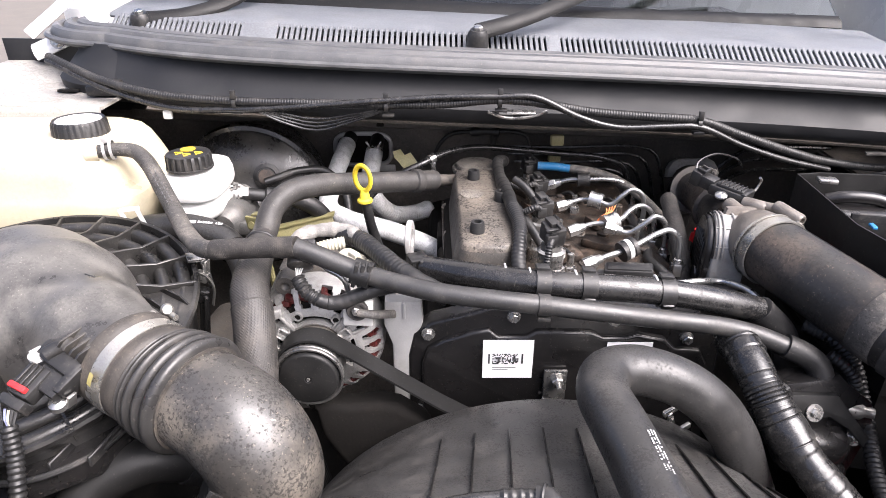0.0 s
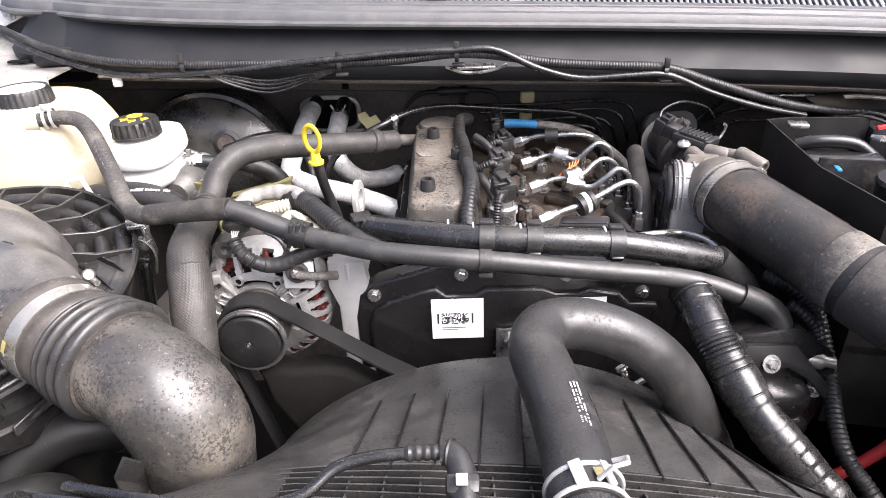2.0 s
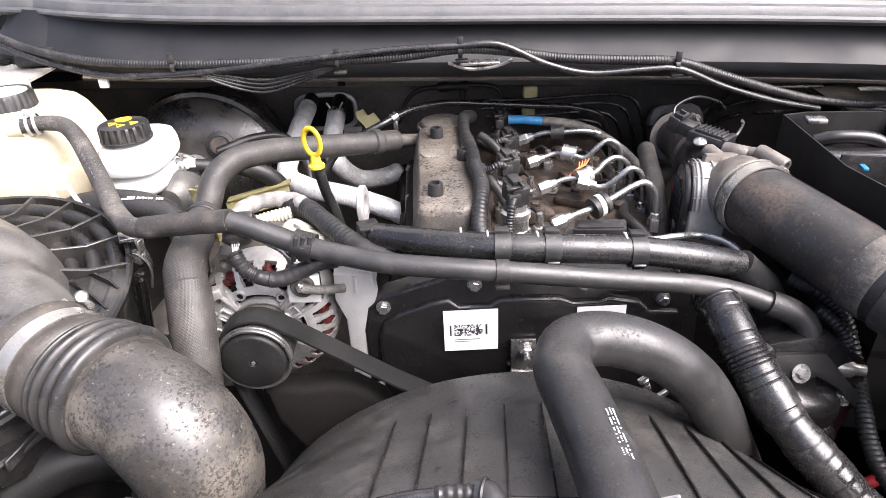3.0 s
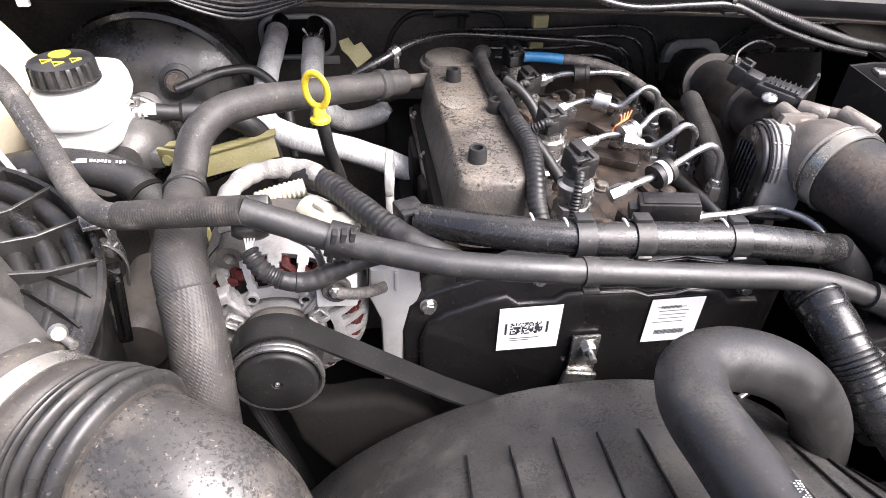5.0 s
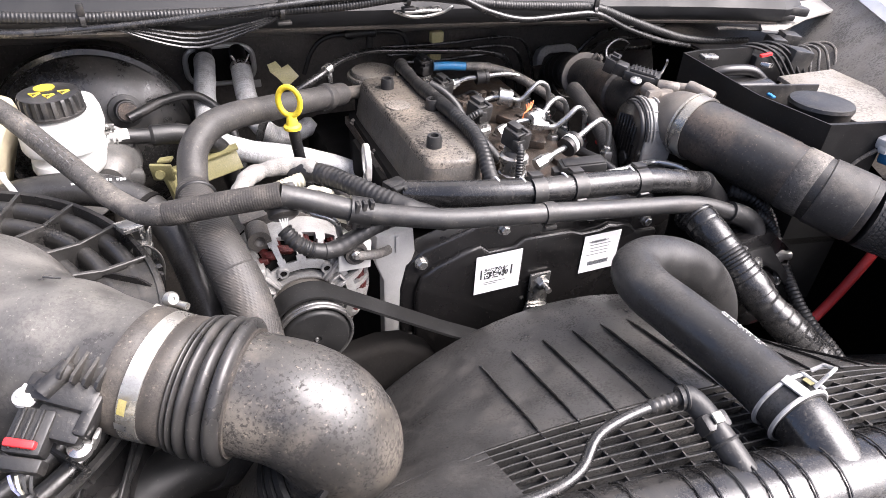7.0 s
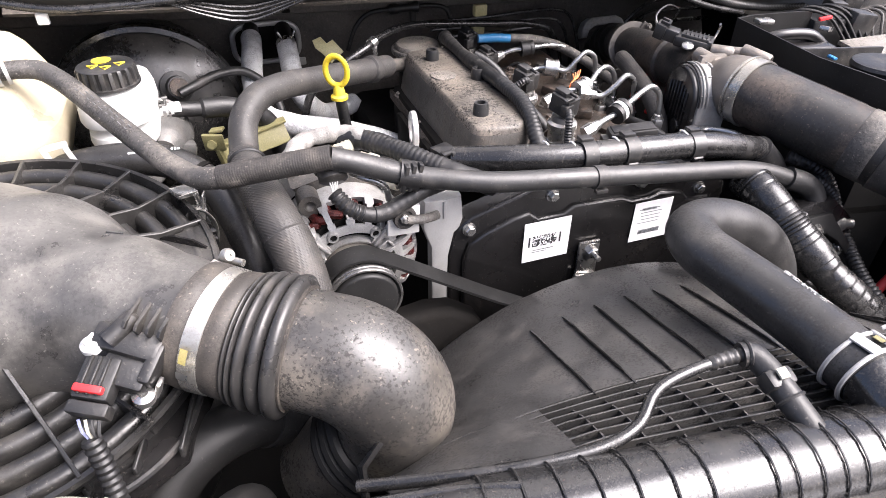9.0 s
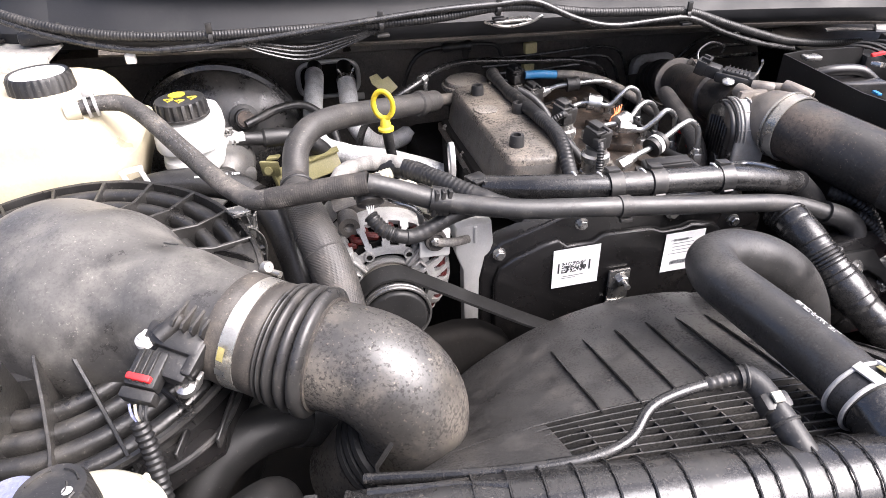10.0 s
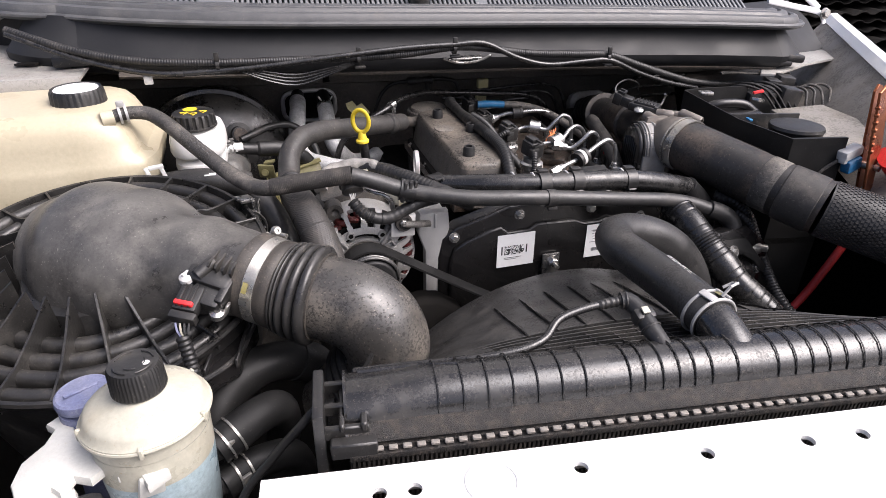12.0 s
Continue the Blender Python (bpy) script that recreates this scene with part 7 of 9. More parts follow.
tk = part("end_tank", moved(join(sheet([c[3:] for c in cols]), slab([(y, z) for y, z in prof], 0.002, Matrix.Translation((-0.002, 0, 0)) @ Matrix(((0, 0, 1, 0), (1, 0, 0, 0), (0, 1, 0, 0), (0, 0, 0, 1))), 0)), RD), M_TANK, rad, "glossy black end tank", 45)
part("tank_slope", moved(sheet([c[:4] for c in cols]), RD), M_SLOPE, tk, "dirt-caked lower slope", 45)
for x in [0.068 + 0.0194 * k for k in range(7)] + [0.2206, 0.2327, 0.248, 0.262, 0.275, 0.290, 0.3126] + [0.348 + 0.0156 * k for k in range(24)]:
    ring = [(x, y + (0.0012 if y > 0.03 else -0.0012) * 0.5, z + 0.0010) for y, z in prof[3:12]]
    part("tank_rib", moved(tube(ring, 0.0007, 6, 0.004), RD), M_TANK, tk)
part("tank_web", moved(join(tube([(0.012, 0.012, 0.014), (0.05, 0.020, 0.019), (0.088, 0.033, 0.028)], 0.0022, 6), tube([(0.010, 0.052, 0.020), (0.05, 0.048, 0.024), (0.088, 0.040, 0.0295)], 0.0022, 6)), RD), M_TANK, tk)
part("crimp_strip", moved(join(box((LEN / 2, 0.022, -0.008), (LEN, 0.052, 0.007), bevel=0.001), box((LEN / 2, -0.006, -0.0095), (LEN, 0.007, 0.006), bevel=0.001)), RD), M_SLOPE, rad, "dull aluminium header")
tab = None
for k in range(70):
    if tab is None:
        tab = part("crimp_tab", box((0, 0, 0), (0.0066, 0.0042, 0.0026), bevel=0.0006, seg=1), M_CRIMP, rad)
        t_ob = tab
    else:
        t_ob = new("crimp_tab", tab.data)
        t_ob.parent = rad
    t_ob.matrix_parent_inverse = Matrix.Translation(-rad.location)
    t_ob.matrix_basis = RD @ Matrix.Translation((0.0111 + 0.01038 * k, -0.0065, -0.0035))
part("core", moved(box((LEN / 2, 0.020, -0.24), (LEN, 0.045, 0.45), bevel=0.002), RD), M_CORE, rad, "dusty finned core")
fins = [box((0.003 + 0.0036 * k, -0.0040, -0.06), (0.0018, 0.005, 0.092), bevel=0) for k in range(204)]
tagged(part("core_fin", moved(join(*fins), RD), M_CORE, rad), kind="stuff")
sb = part("side_bracket", moved(join(box((-0.020, 0.022, -0.02), (0.008, 0.052, 0.10), bevel=0.0015), box((-0.024, 0.0, -0.10), (0.03, 0.04, 0.08), bevel=0.003)), RD), M_PLASTIC, rad, "black moulded side bracket")
for q, sz in (((-0.004, 0.042, 0.016), (0.036, 0.005, 0.010)), ((-0.004, 0.022, 0.012), (0.036, 0.005, 0.010)), ((-0.002, 0.004, 0.006), (0.036, 0.005, 0.012)), ((0.012, 0.022, 0.012), (0.005, 0.044, 0.008)), ((-0.004, 0.022, 0.012), (0.004, 0.044, 0.007)), ((0.004, -0.004, -0.002), (0.034, 0.010, 0.014))):
    part("bracket_rib", moved(box(q, sz, bevel=0.0012, seg=1), RD), M_DUSTY, sb)
part("bracket_plate", moved(slab([(-0.06, -0.01), (-0.012, -0.012), (-0.008, 0.03), (-0.035, 0.026)], 0.004, Matrix.Translation((0, -0.012, -0.066)), 0.001), RD), M_DUSTY, rad)
part("hose_stub", tube([(0.1341, 0.1985, 1.083), (0.1340, 0.206, 1.089), (0.1338, 0.217, 1.096), (0.1335, 0.232, 1.101), (0.1335, 0.244, 1.102)], 0.0195, 36, 0.002, lambda s, t: 1.0 + 0.22 * max(0.0, 1 - s / 0.030) ** 2), M_TANK, rad)
part("bleed_stub", tube([(0.070, 0.205, 1.092), (0.070, 0.212, 1.097)], 0.0086, 16, smooth_path=False), M_TANK, rad)

# ---- fan shroud ----
def shroud_z(x, v):
    """Height of the shroud at a place along the vehicle's width; v runs from the radiator (0) to the rear rim (1)."""
    u = max(-0.262, min(0.262, x - 0.10))
    rim = 1.022 - 0.27 + math.sqrt(0.27**2 - u * u)
    f = 1.083 - 0.02 * max(0.0, (-0.10 - x) / 0.1) ** 2
    w = v * v * (3 - 2 * v) * 0.35 + v * 0.65
    return f * (1 - w) + rim * w


def shroud_pt(x, v, lift=0.0):
    y0 = 0.268 - 0.12 * (x + 0.19)
    y1 = 0.468
    return (x, y0 + (y1 - y0) * v, shroud_z(x, v) + lift)


shroud = thing("fan_shroud", (0.12, 0.36, 0.75), "dusty black moulded fan shroud behind the radiator", "fan shroud")
SX = [-0.160 + 0.02 * k for k in range(35)]
rows = [[shroud_pt(x, v) for x in SX] for v in [k / 14 for k in range(15)]]
rows.append([(x, 0.474, shroud_z(x, 1) - 0.006) for x in SX])
rows.append([(x, 0.475, shroud_z(x, 1) - 0.05) for x in SX])
rows.append([(x, 0.470, shroud_z(x, 1) - 0.16) for x in SX])
upper = [[shroud_pt(x, v) for x in SX] for v in [0.30 + 0.70 * k / 10 for k in range(11)]] + rows[15:]
part("shroud_panel", join(sheet(upper, 0.003), sheet([[shroud_pt(x, v) for x in (-0.160, -0.12, -0.08, -0.05)] for v in (0, 0.1, 0.2, 0.30)], 0.003), sheet([[(-0.160, 0.31 + 0.155 * v, shroud_z(-0.160, v)) for v in (0, 0.25, 0.5, 0.75, 1.0)], [(-0.172, 0.31 + 0.155 * v, shroud_z(-0.160, v) - 0.02) for v in (0, 0.25, 0.5, 0.75, 1.0)], [(-0.172, 0.31 + 0.155 * v, 0.75) for v in (0, 0.25, 0.5, 0.75, 1.0)]], 0.003)), M_SHROUD, shroud)
# Black sheet under the slats: the recess's shade is put into its colour.
part("grille_shade_floor", sheet([[shroud_pt(x, v, -0.007) for x in [-0.05 + 0.02 * k for k in range(30)]] for v in (-0.02, 0.1, 0.2, 0.31)], 0.003), M_RUBBER, shroud, "black floor sheet carrying the shade under the shroud grille")
for k in range(24):
    x = -0.030 + 0.02315 * k
    part("grille_rib", fin([shroud_pt(x, v, -0.006) for v in (0.0, 0.1, 0.2, 0.30)], 0.0055, 0.0015), M_SHROUD, shroud)
for k in range(14):
    x = -0.010 + 0.0293 * k
    pts = [shroud_pt(x + 0.018 * (v - 0.3), v, 0.0005) for v in (0.27, 0.36, 0.45, 0.54, 0.63, 0.71, 0.78)]
    part("shroud_rib", fin(pts, 0.0026, 0.0014), M_GLOSS, shroud)
for j in range(9):
    v = 0.010 + 0.0345 * j
    x0 = -0.045 - 0.0055 * j
    part("cross_slat", fin([shroud_pt(x0 + (0.52 - x0) * t, v, -0.005) for t in [q / 20 for q in range(21)]], 0.0062, 0.0013), M_SHROUD, shroud)

# ---- top radiator hose, its clamp and the thin bleed hose ----
top = thing("radiator_hose", (0.147, 0.26, 1.07), "thick black top radiator hose looping over the fan shroud", "hose")
TH = [(0.1335, 0.237, 1.102), (0.1335, 0.268, 1.103), (0.1315, 0.310, 1.101), (0.127, 0.350, 1.100), (0.124, 0.385, 1.099), (0.134, 0.410, 1.097), (0.160, 0.421, 1.093), (0.197, 0.422, 1.080), (0.230, 0.420, 1.056), (0.255, 0.419, 1.022), (0.275, 0.423, 0.980), (0.30, 0.435, 0.93)]
part("hose", tube(TH, 0.0208, 28, 0.005), M_HOSE, top, "", 60)
ca = Vector((0.1335, 0.268, 1.1025))
cd = Vector((-0.02, 0.99, 0.03)).normalized()
part("spring_clamp", join(torus(ca - cd * 0.029, cd, 0.0219, 0.0015, 40, 8), torus(ca - cd * 0.015, cd, 0.0219, 0.0015, 40, 8), box(ca - cd * 0.022 + Vector((-0.006, 0, 0.0225)), (0.007, 0.016, 0.002), (0, -16, 10), 0.0006), box(ca - cd * 0.022 + Vector((0.010, 0, 0.0215)), (0.005, 0.016, 0.002), (0, 26, 10), 0.0006), tube([(ca.x + 0.004, ca.y - 0.028, 1.1255), (ca.x + 0.011, ca.y - 0.028, 1.1345), (ca.x + 0.019, ca.y - 0.026, 1.1350), (ca.x + 0.021, ca.y - 0.018, 1.1300), (ca.x + 0.014, ca.y - 0.016, 1.1255)], 0.0014, 8, smooth_path=False)), M_BRIGHT, top, "bright steel spring clamp")
part("clamp_mark", box((ca.x + 0.006, ca.y - 0.022, 1.1245), (0.006, 0.006, 0.0006), (0, 10, 10), 0.0002), M_PALE, top, "yellow paint mark")
prt = []
for k in range(26):
    f = k / 25
    cx, cy, cz = 0.1330 - 0.0015 * f, 0.283 + 0.038 * f, 1.1020 - 0.0008 * f
    for j in range(3):
        if rng.random() < 0.72:
            a = radians(14 + 6.5 * j)
            prt.append(box((cx + 0.0210 * math.sin(a), cy, cz + 0.0210 * math.cos(a)), (0.0012, 0.0010 if rng.random() < 0.6 else 0.0005, 0.0004), (0, math.degrees(a), 12), 0))
part("print", join(*prt), M_WHITEINK, top, "white print bars")
bleed = thing("bleed_hose", (-0.02, 0.25, 1.08), "thin black bleed hose with a quick connector", "hose")
part("hose", tube([(0.052, 0.268, 1.118), (0.020, 0.268, 1.116), (-0.005, 0.264, 1.112), (-0.022, 0.252, 1.105), (-0.045, 0.247, 1.102), (-0.09, 0.252, 1.098), (-0.14, 0.265, 1.092), (-0.18, 0.28, 1.083)], 0.0037, 12, 0.005), M_OILY, bleed)
part("hose_end", corrugated([(0.034, 0.2685, 1.1168), (0.046, 0.2682, 1.1178), (0.060, 0.267, 1.1185)], 0.0050, 0.005, 0.18), M_PLASTIC, bleed)
part("quick_connector", join(tube([(0.056, 0.2675, 1.118), (0.062, 0.2655, 1.1185), (0.0655, 0.258, 1.1160), (0.067, 0.245, 1.1120), (0.0685, 0.228, 1.1060), (0.070, 0.212, 1.0995), (0.0705, 0.207, 1.097)], 0.0076, 20, 0.003, lambda s, t: 1.0 + 0.06 * min(1.0, s / 0.03) - 0.75 * max(0.0, (s - t + 0.004) / 0.004)), box((0.0665, 0.247, 1.1135), (0.019, 0.012, 0.013), (18, 0, 0), 0.003), torus((0.0600, 0.2665, 1.1183), (0.9, -0.3, 0.1), 0.0078, 0.0012, 24, 6), torus((0.0680, 0.2355, 1.1085), (0.08, -0.93, -0.35), 0.0082, 0.0012, 24, 6)), M_PLASTIC, bleed)
part("connector_window", box((0.066, 0.245, 1.1218), (0.0066, 0.0066, 0.002), (20, 0, 0), 0.0006), M_BOTTLE, bleed, "white connector window")

# ---- hoses and leads on the far side of the engine front ----
def wrapped(s, t):
    """Tape wound unevenly round a hose."""
    u = s * 150 + 1.5 * math.sin(s * 90)
    return 1.0 + 0.05 * math.sin(s * 70 + 1) + 0.07 * (u % 1.0) * (0.6 + 0.4 * math.sin(s * 210)) - 0.05 * math.exp(-((u % 1.0) / 0.12) ** 2)



ribh = thing("ribbed_hose", (0.30, 0.45, 1.0), "shiny black ribbed hose beside the timing cover", "hose")
part("hose", tube([(0.282, 0.508, 1.068), (0.2844, 0.482, 1.062), (0.289, 0.455, 1.050), (0.298, 0.430, 1.032), (0.308, 0.411, 1.016)], 0.0180, 40, 0.0007, wrapped), M_OILY, ribh, "", 80)
part("wrapped_end", tube([(0.306, 0.414, 1.0185), (0.320, 0.394, 1.002), (0.343, 0.372, 0.979), (0.370, 0.350, 0.950), (0.40, 0.33, 0.91)], 0.0166, 32, 0.0014, lambda s, t: 1.0 + 0.04 * math.sin(s * 160 + 2 * math.sin(s * 60)) + 0.04 * ((s * 90) % 1.0)), M_OILY, ribh, "black tape-wrapped hose end")
part("side_tab", box((0.306, 0.448, 1.044), (0.016, 0.012, 0.020), (0, -30, 20), 0.003), M_PLASTIC, ribh)
part("side_tab", box((0.300, 0.492, 1.062), (0.016, 0.010, 0.014), (0, -20, 30), 0.002), M_PLASTIC, ribh)
solo("side_lead", corrugated([(0.366, 0.535, 1.062), (0.384, 0.518, 1.058), (0.404, 0.507, 1.040), (0.412, 0.486, 1.008), (0.409, 0.456, 0.983), (0.400, 0.420, 0.967), (0.398, 0.395, 0.958), (0.408, 0.374, 0.944), (0.43, 0.35, 0.91)], 0.0078, 0.0048, 0.16), M_RUBBER, "black corrugated lead down the engine side", "cable")
pump = thing("vacuum_pump", (0.36, 0.47, 0.93), "black pump housing with bright bolts beside the engine", "pump")
PM = Matrix.Translation((-0.007, 0.0, 0.015))
part("pump_plate", moved(slab([(-0.045, 0.03), (-0.04, -0.05), (0.03, -0.07), (0.05, -0.02), (0.045, 0.005), (0.01, 0.035)], 0.03, Matrix.Translation((0.37, 0.492, 0.99)) @ pose(0, 0, 0, 78, 0, 4), 0.004), PM), M_GLOSS, pump)
part("pump_housing", moved(join(box((0.366, 0.466, 0.952), (0.066, 0.05, 0.062), (12, 6, 4), 0.022, 5), box((0.372, 0.452, 0.934), (0.05, 0.03, 0.03), (12, 6, 4), 0.012, 4)), PM), M_GLOSS, pump)
part("pump_cover", slab([(-0.035, 0.012), (-0.030, 0.024), (0.016, 0.020), (0.036, -0.006), (0.052, -0.026), (0.046, -0.036), (0.030, -0.016), (0.010, -0.002), (-0.020, -0.002)], 0.006, Matrix.Translation((0.352, 0.4585, 1.012)) @ pose(0, 0, 0, 74, 0, 6), 0.002), M_BELT, pump, "black cover plate")
for q in ((0.3445, 0.4525, 1.0188), (0.3925, 0.456, 0.9858)):
    part("pump_bolt", join(bolt(q, (0.1, -0.9, 0.45), 0.0050), lathe([(0, 0.0085), (0.0014, 0.0085), (0.0014, 0)], q, (0.1, -0.9, 0.45), 22)), M_STEEL, pump)
part("union", lathe([(0, 0.009), (0.018, 0.009), (0.022, 0.006), (0.03, 0.005)], (0.382, 0.474, 1.008), (0.8, -0.3, 0.0), 14), M_BAND, pump)
part("wire_clip", tube([(0.370, 0.482, 1.026), (0.376, 0.478, 1.032), (0.384, 0.476, 1.028), (0.386, 0.474, 1.016), (0.380, 0.472, 1.008), (0.373, 0.474, 1.014), (0.372, 0.480, 1.022), (0.379, 0.476, 1.020)], 0.0015, 6, smooth_path=False), M_BRIGHT, pump, "bright wire clip")
solo("small_elbow_lead", corrugated([(0.376, 0.500, 1.050), (0.386, 0.494, 1.044), (0.398, 0.488, 1.032), (0.402, 0.485, 1.020)], 0.0062, 0.0045, 0.16), M_RUBBER, "short black corrugated lead", "cable")
for q in ((0.225, 0.475, 0.985), (0.238, 0.468, 0.970)):
    solo("loose_bracket", join(box(q, (0.006, 0.004, 0.030), (0, -20, 20), 0.001), box((q[0] - 0.004, q[1], q[2] + 0.016), (0.016, 0.004, 0.006), (0, -20, 20), 0.001)), M_STEEL, "small zinc wiring bracket", "bracket", "small brackets")
solo("jumper_cable", tube([(0.40, 0.43, 0.885), (0.435, 0.43, 0.910), (0.462, 0.43, 0.940), (0.499, 0.43, 1.009), (0.530, 0.438, 1.050), (0.548, 0.446, 1.07)], 0.0056, 12), M_CABLE, "red jumper cable hanging down beside the engine", "cable")

# ---- throttle body, intake duct to the engine ----
thr = thing("throttle_unit", (0.345, 0.64, 1.0), "cast throttle body with a round plastic gear cover", "throttle body")
TP, TA, TB = Vector((0.349, 0.672, 1.107)), Vector((0.345, 0.606, 1.1155)), Vector((0.412, 0.465, 1.092))
TD, TC = (TB - TA).normalized(), (TA - TP).normalized()
part("throttle_casting", lathe([(-0.010, 0.022), (-0.006, 0.024), (0.010, 0.0245), (0.024, 0.026), (0.034, 0.0290), (0.044, 0.0335), (0.060, 0.0350), (0.076, 0.0352), (0.080, 0.033)], TP, TC, 48), M_CAST, thr)
for a, b, r in (((0.330, 0.676, 1.135), (0.3445, 0.640, 1.127), 0.0086), ((0.370, 0.646, 1.144), (0.3850, 0.616, 1.1385), 0.0078), ((0.344, 0.668, 1.139), (0.362, 0.650, 1.139), 0.0080), ((0.357, 0.655, 1.1415), (0.374, 0.641, 1.1425), 0.0052)):
    a, b = Vector(a), Vector(b)
    n = (b - a).length
    part("casting_barrel", lathe([(0, 0), (0, r * 0.9), (0.003, r), (n - 0.002, r), (n, r * 0.85), (n, r * 0.55), (n - 0.003, r * 0.5), (n - 0.003, 0)], a, (b - a), 20), M_CAST, thr)
part("casting_bolt", bolt((0.3445, 0.6385, 1.1265), (0.35, -0.9, -0.2), 0.0046), M_STEEL, thr)
part("casting_flange", slab([(-0.036, -0.018), (-0.030, 0.016), (-0.016, 0.030), (0.014, 0.031), (0.034, 0.022), (0.038, 0.010), (0.034, -0.010), (0.028, -0.030), (-0.030, -0.032)], 0.007, Matrix.Translation(TP + TC * 0.020) @ TC.to_track_quat("Z", "Y").to_matrix().to_4x4() @ Matrix.Rotation(math.pi, 4, "Z"), 0.003, 2), M_CAST, thr)
GA = Vector((-0.975, 0.19, 0.03)).normalized()
GM = Matrix.Translation((0.301, 0.648, 1.089)) @ GA.to_track_quat("Z", "Y").to_matrix().to_4x4()


def gear_outline(r, low):
    return [(r * math.cos(a), 0.008 + r * math.sin(a)) for a in [math.pi * k / 16 for k in range(17)]] + [(-r, -low), (-r + 0.008, -low - 0.008), (r - 0.008, -low - 0.008), (r, -low)]


gear = part("gear_cover", slab(gear_outline(0.0345, 0.040), 0.006, GM, 0.003, 3), M_GLOSS, thr, "black gear cover")
for k in range(7):
    part("cover_rib", moved(box((-0.021 + 0.007 * k, 0.000, 0.0065), (0.0020, 0.052 - 0.004 * abs(k - 3), 0.003), bevel=0.0006, seg=1), GM), M_GLOSS, gear)
part("cover_boss", moved(lathe([(0.005, 0.010), (0.009, 0.009), (0.0095, 0.0)], (0.010, -0.026, 0), (0, 0, 1), 20), GM), M_GLOSS, gear)
rim = part("gear_cover_rim", slab(gear_outline(0.0365, 0.030), 0.036, GM @ Matrix.Translation((0, 0, -0.0365)), 0.004, 3), M_CAST2, thr, "bright cast rim")
for k in range(5):
    a = radians(20 + 140 * k / 4)
    part("rim_rib", moved(box((0.0362 * math.cos(a), 0.008 + 0.0362 * math.sin(a), -0.012), (0.0024, 0.0018, 0.020), (0, 0, math.degrees(a)), 0.0005, 1), GM), M_CAST2, rim)
for dz, r, q in ((-0.001, 0.0372, M_GLOSS), (-0.0055, 0.0376, M_CAST2), (-0.010, 0.0378, M_CAST2), (-0.022, 0.0376, M_CAST2)):
    part("rim_lip", moved(tube([(r * math.cos(a), 0.008 + r * math.sin(a), dz) for a in [math.pi * k / 24 for k in range(25)]] + [(-r, -0.012, dz), (-r, -0.030, dz)], 0.0012, 8, 0.003), GM), q, rim)
part("rim_foot", moved(box((-0.024, -0.036, -0.018), (0.020, 0.018, 0.026), bevel=0.003), GM), M_CAST2, rim)
part("gear_connector", moved(join(box((0.004, -0.046, -0.012), (0.050, 0.026, 0.018), bevel=0.004), box((0.012, -0.060, -0.010), (0.026, 0.016, 0.016), bevel=0.003)), GM), M_PLASTIC, thr, "black plastic connector")
act = thing("throttle_sensor", (0.35, 0.71, 1.12), "black pressure sensor with a plug on the intake pipe", "sensor")
SM = Matrix.Translation((0.338, 0.700, 1.140)) @ Matrix.Rotation(radians(-46), 4, "Z") @ Matrix.Rotation(radians(6), 4, "Y") @ Matrix.Diagonal((0.82, 0.92, 1.0, 1.0))
sbody = part("sensor_body", moved(join(box((0.004, 0.0, 0.0), (0.052, 0.026, 0.013), bevel=0.003), box((0.006, 0.0, 0.0075), (0.040, 0.020, 0.005), bevel=0.0015), box((-0.029, 0.001, 0.003), (0.022, 0.020, 0.015), (0, 5, 0), 0.002), box((0.028, 0.003, 0.001), (0.008, 0.030, 0.015), bevel=0.002)), SM), M_PLASTIC, act)
for k in range(6):
    part("sensor_rib", moved(box((-0.008 + 0.006 * k, 0.0, 0.0105), (0.0016, 0.018, 0.003), bevel=0.0004, seg=1), SM), M_PLASTIC, sbody)
part("plug", moved(join(box((-0.046, 0.001, 0.005), (0.016, 0.023, 0.018), (0, 8, 0), 0.002), box((-0.041, -0.006, 0.016), (0.014, 0.003, 0.004), (0, 8, 0), 0.0006, 1), box((-0.041, 0.008, 0.016), (0.014, 0.003, 0.004), (0, 8, 0), 0.0006, 1), box((-0.036, 0.001, 0.015), (0.004, 0.015, 0.004), (0, 8, 0), 0.0006, 1)), SM), M_RUBBER, act)
part("lead", tube([SM @ Vector((-0.052, 0.004, 0.006)), (0.316, 0.745, 1.160), (0.345, 0.765, 1.165), (0.385, 0.790, 1.150), (0.42, 0.84, 1.12)], 0.0014, 6, 0.005), M_OILY, act)
part("sensor_screw", lathe([(0, 0.0072), (0.002, 0.0072), (0.004, 0.005), (0.0045, 0.002), (0.003, 0)], (0.3275, 0.690, 1.1385), (-0.15, -0.25, 1), 24), M_PIPE, act, "bright screw head")
part("sensor_clip", moved(tube([(0.030, 0.014, 0.004), (0.032, 0.020, 0.012), (0.033, 0.021, 0.020), (0.032, 0.016, 0.024)], 0.0018, 8, 0.003), SM), M_BAND, act)
pipe = thing("intake_pipe", (0.40, 0.85, 1.0), "ribbed black intake pipe to the inlet manifold", "intake pipe")
part("pipe", tube([(0.350, 0.680, 1.106), (0.353, 0.73, 1.101), (0.360, 0.79, 1.092), (0.366, 0.853, 1.082), (0.384, 0.915, 1.066), (0.405, 0.975, 1.042), (0.41, 1.01, 1.00), (0.40, 1.02, 0.94)], 0.0325, 36, 0.003, lambda s, t: 1.0 - 0.16 * min(1.0, s / 0.12) + (0.05 * math.sin(s * 190) if s > 0.185 else 0.0)), M_DUCT, pipe)
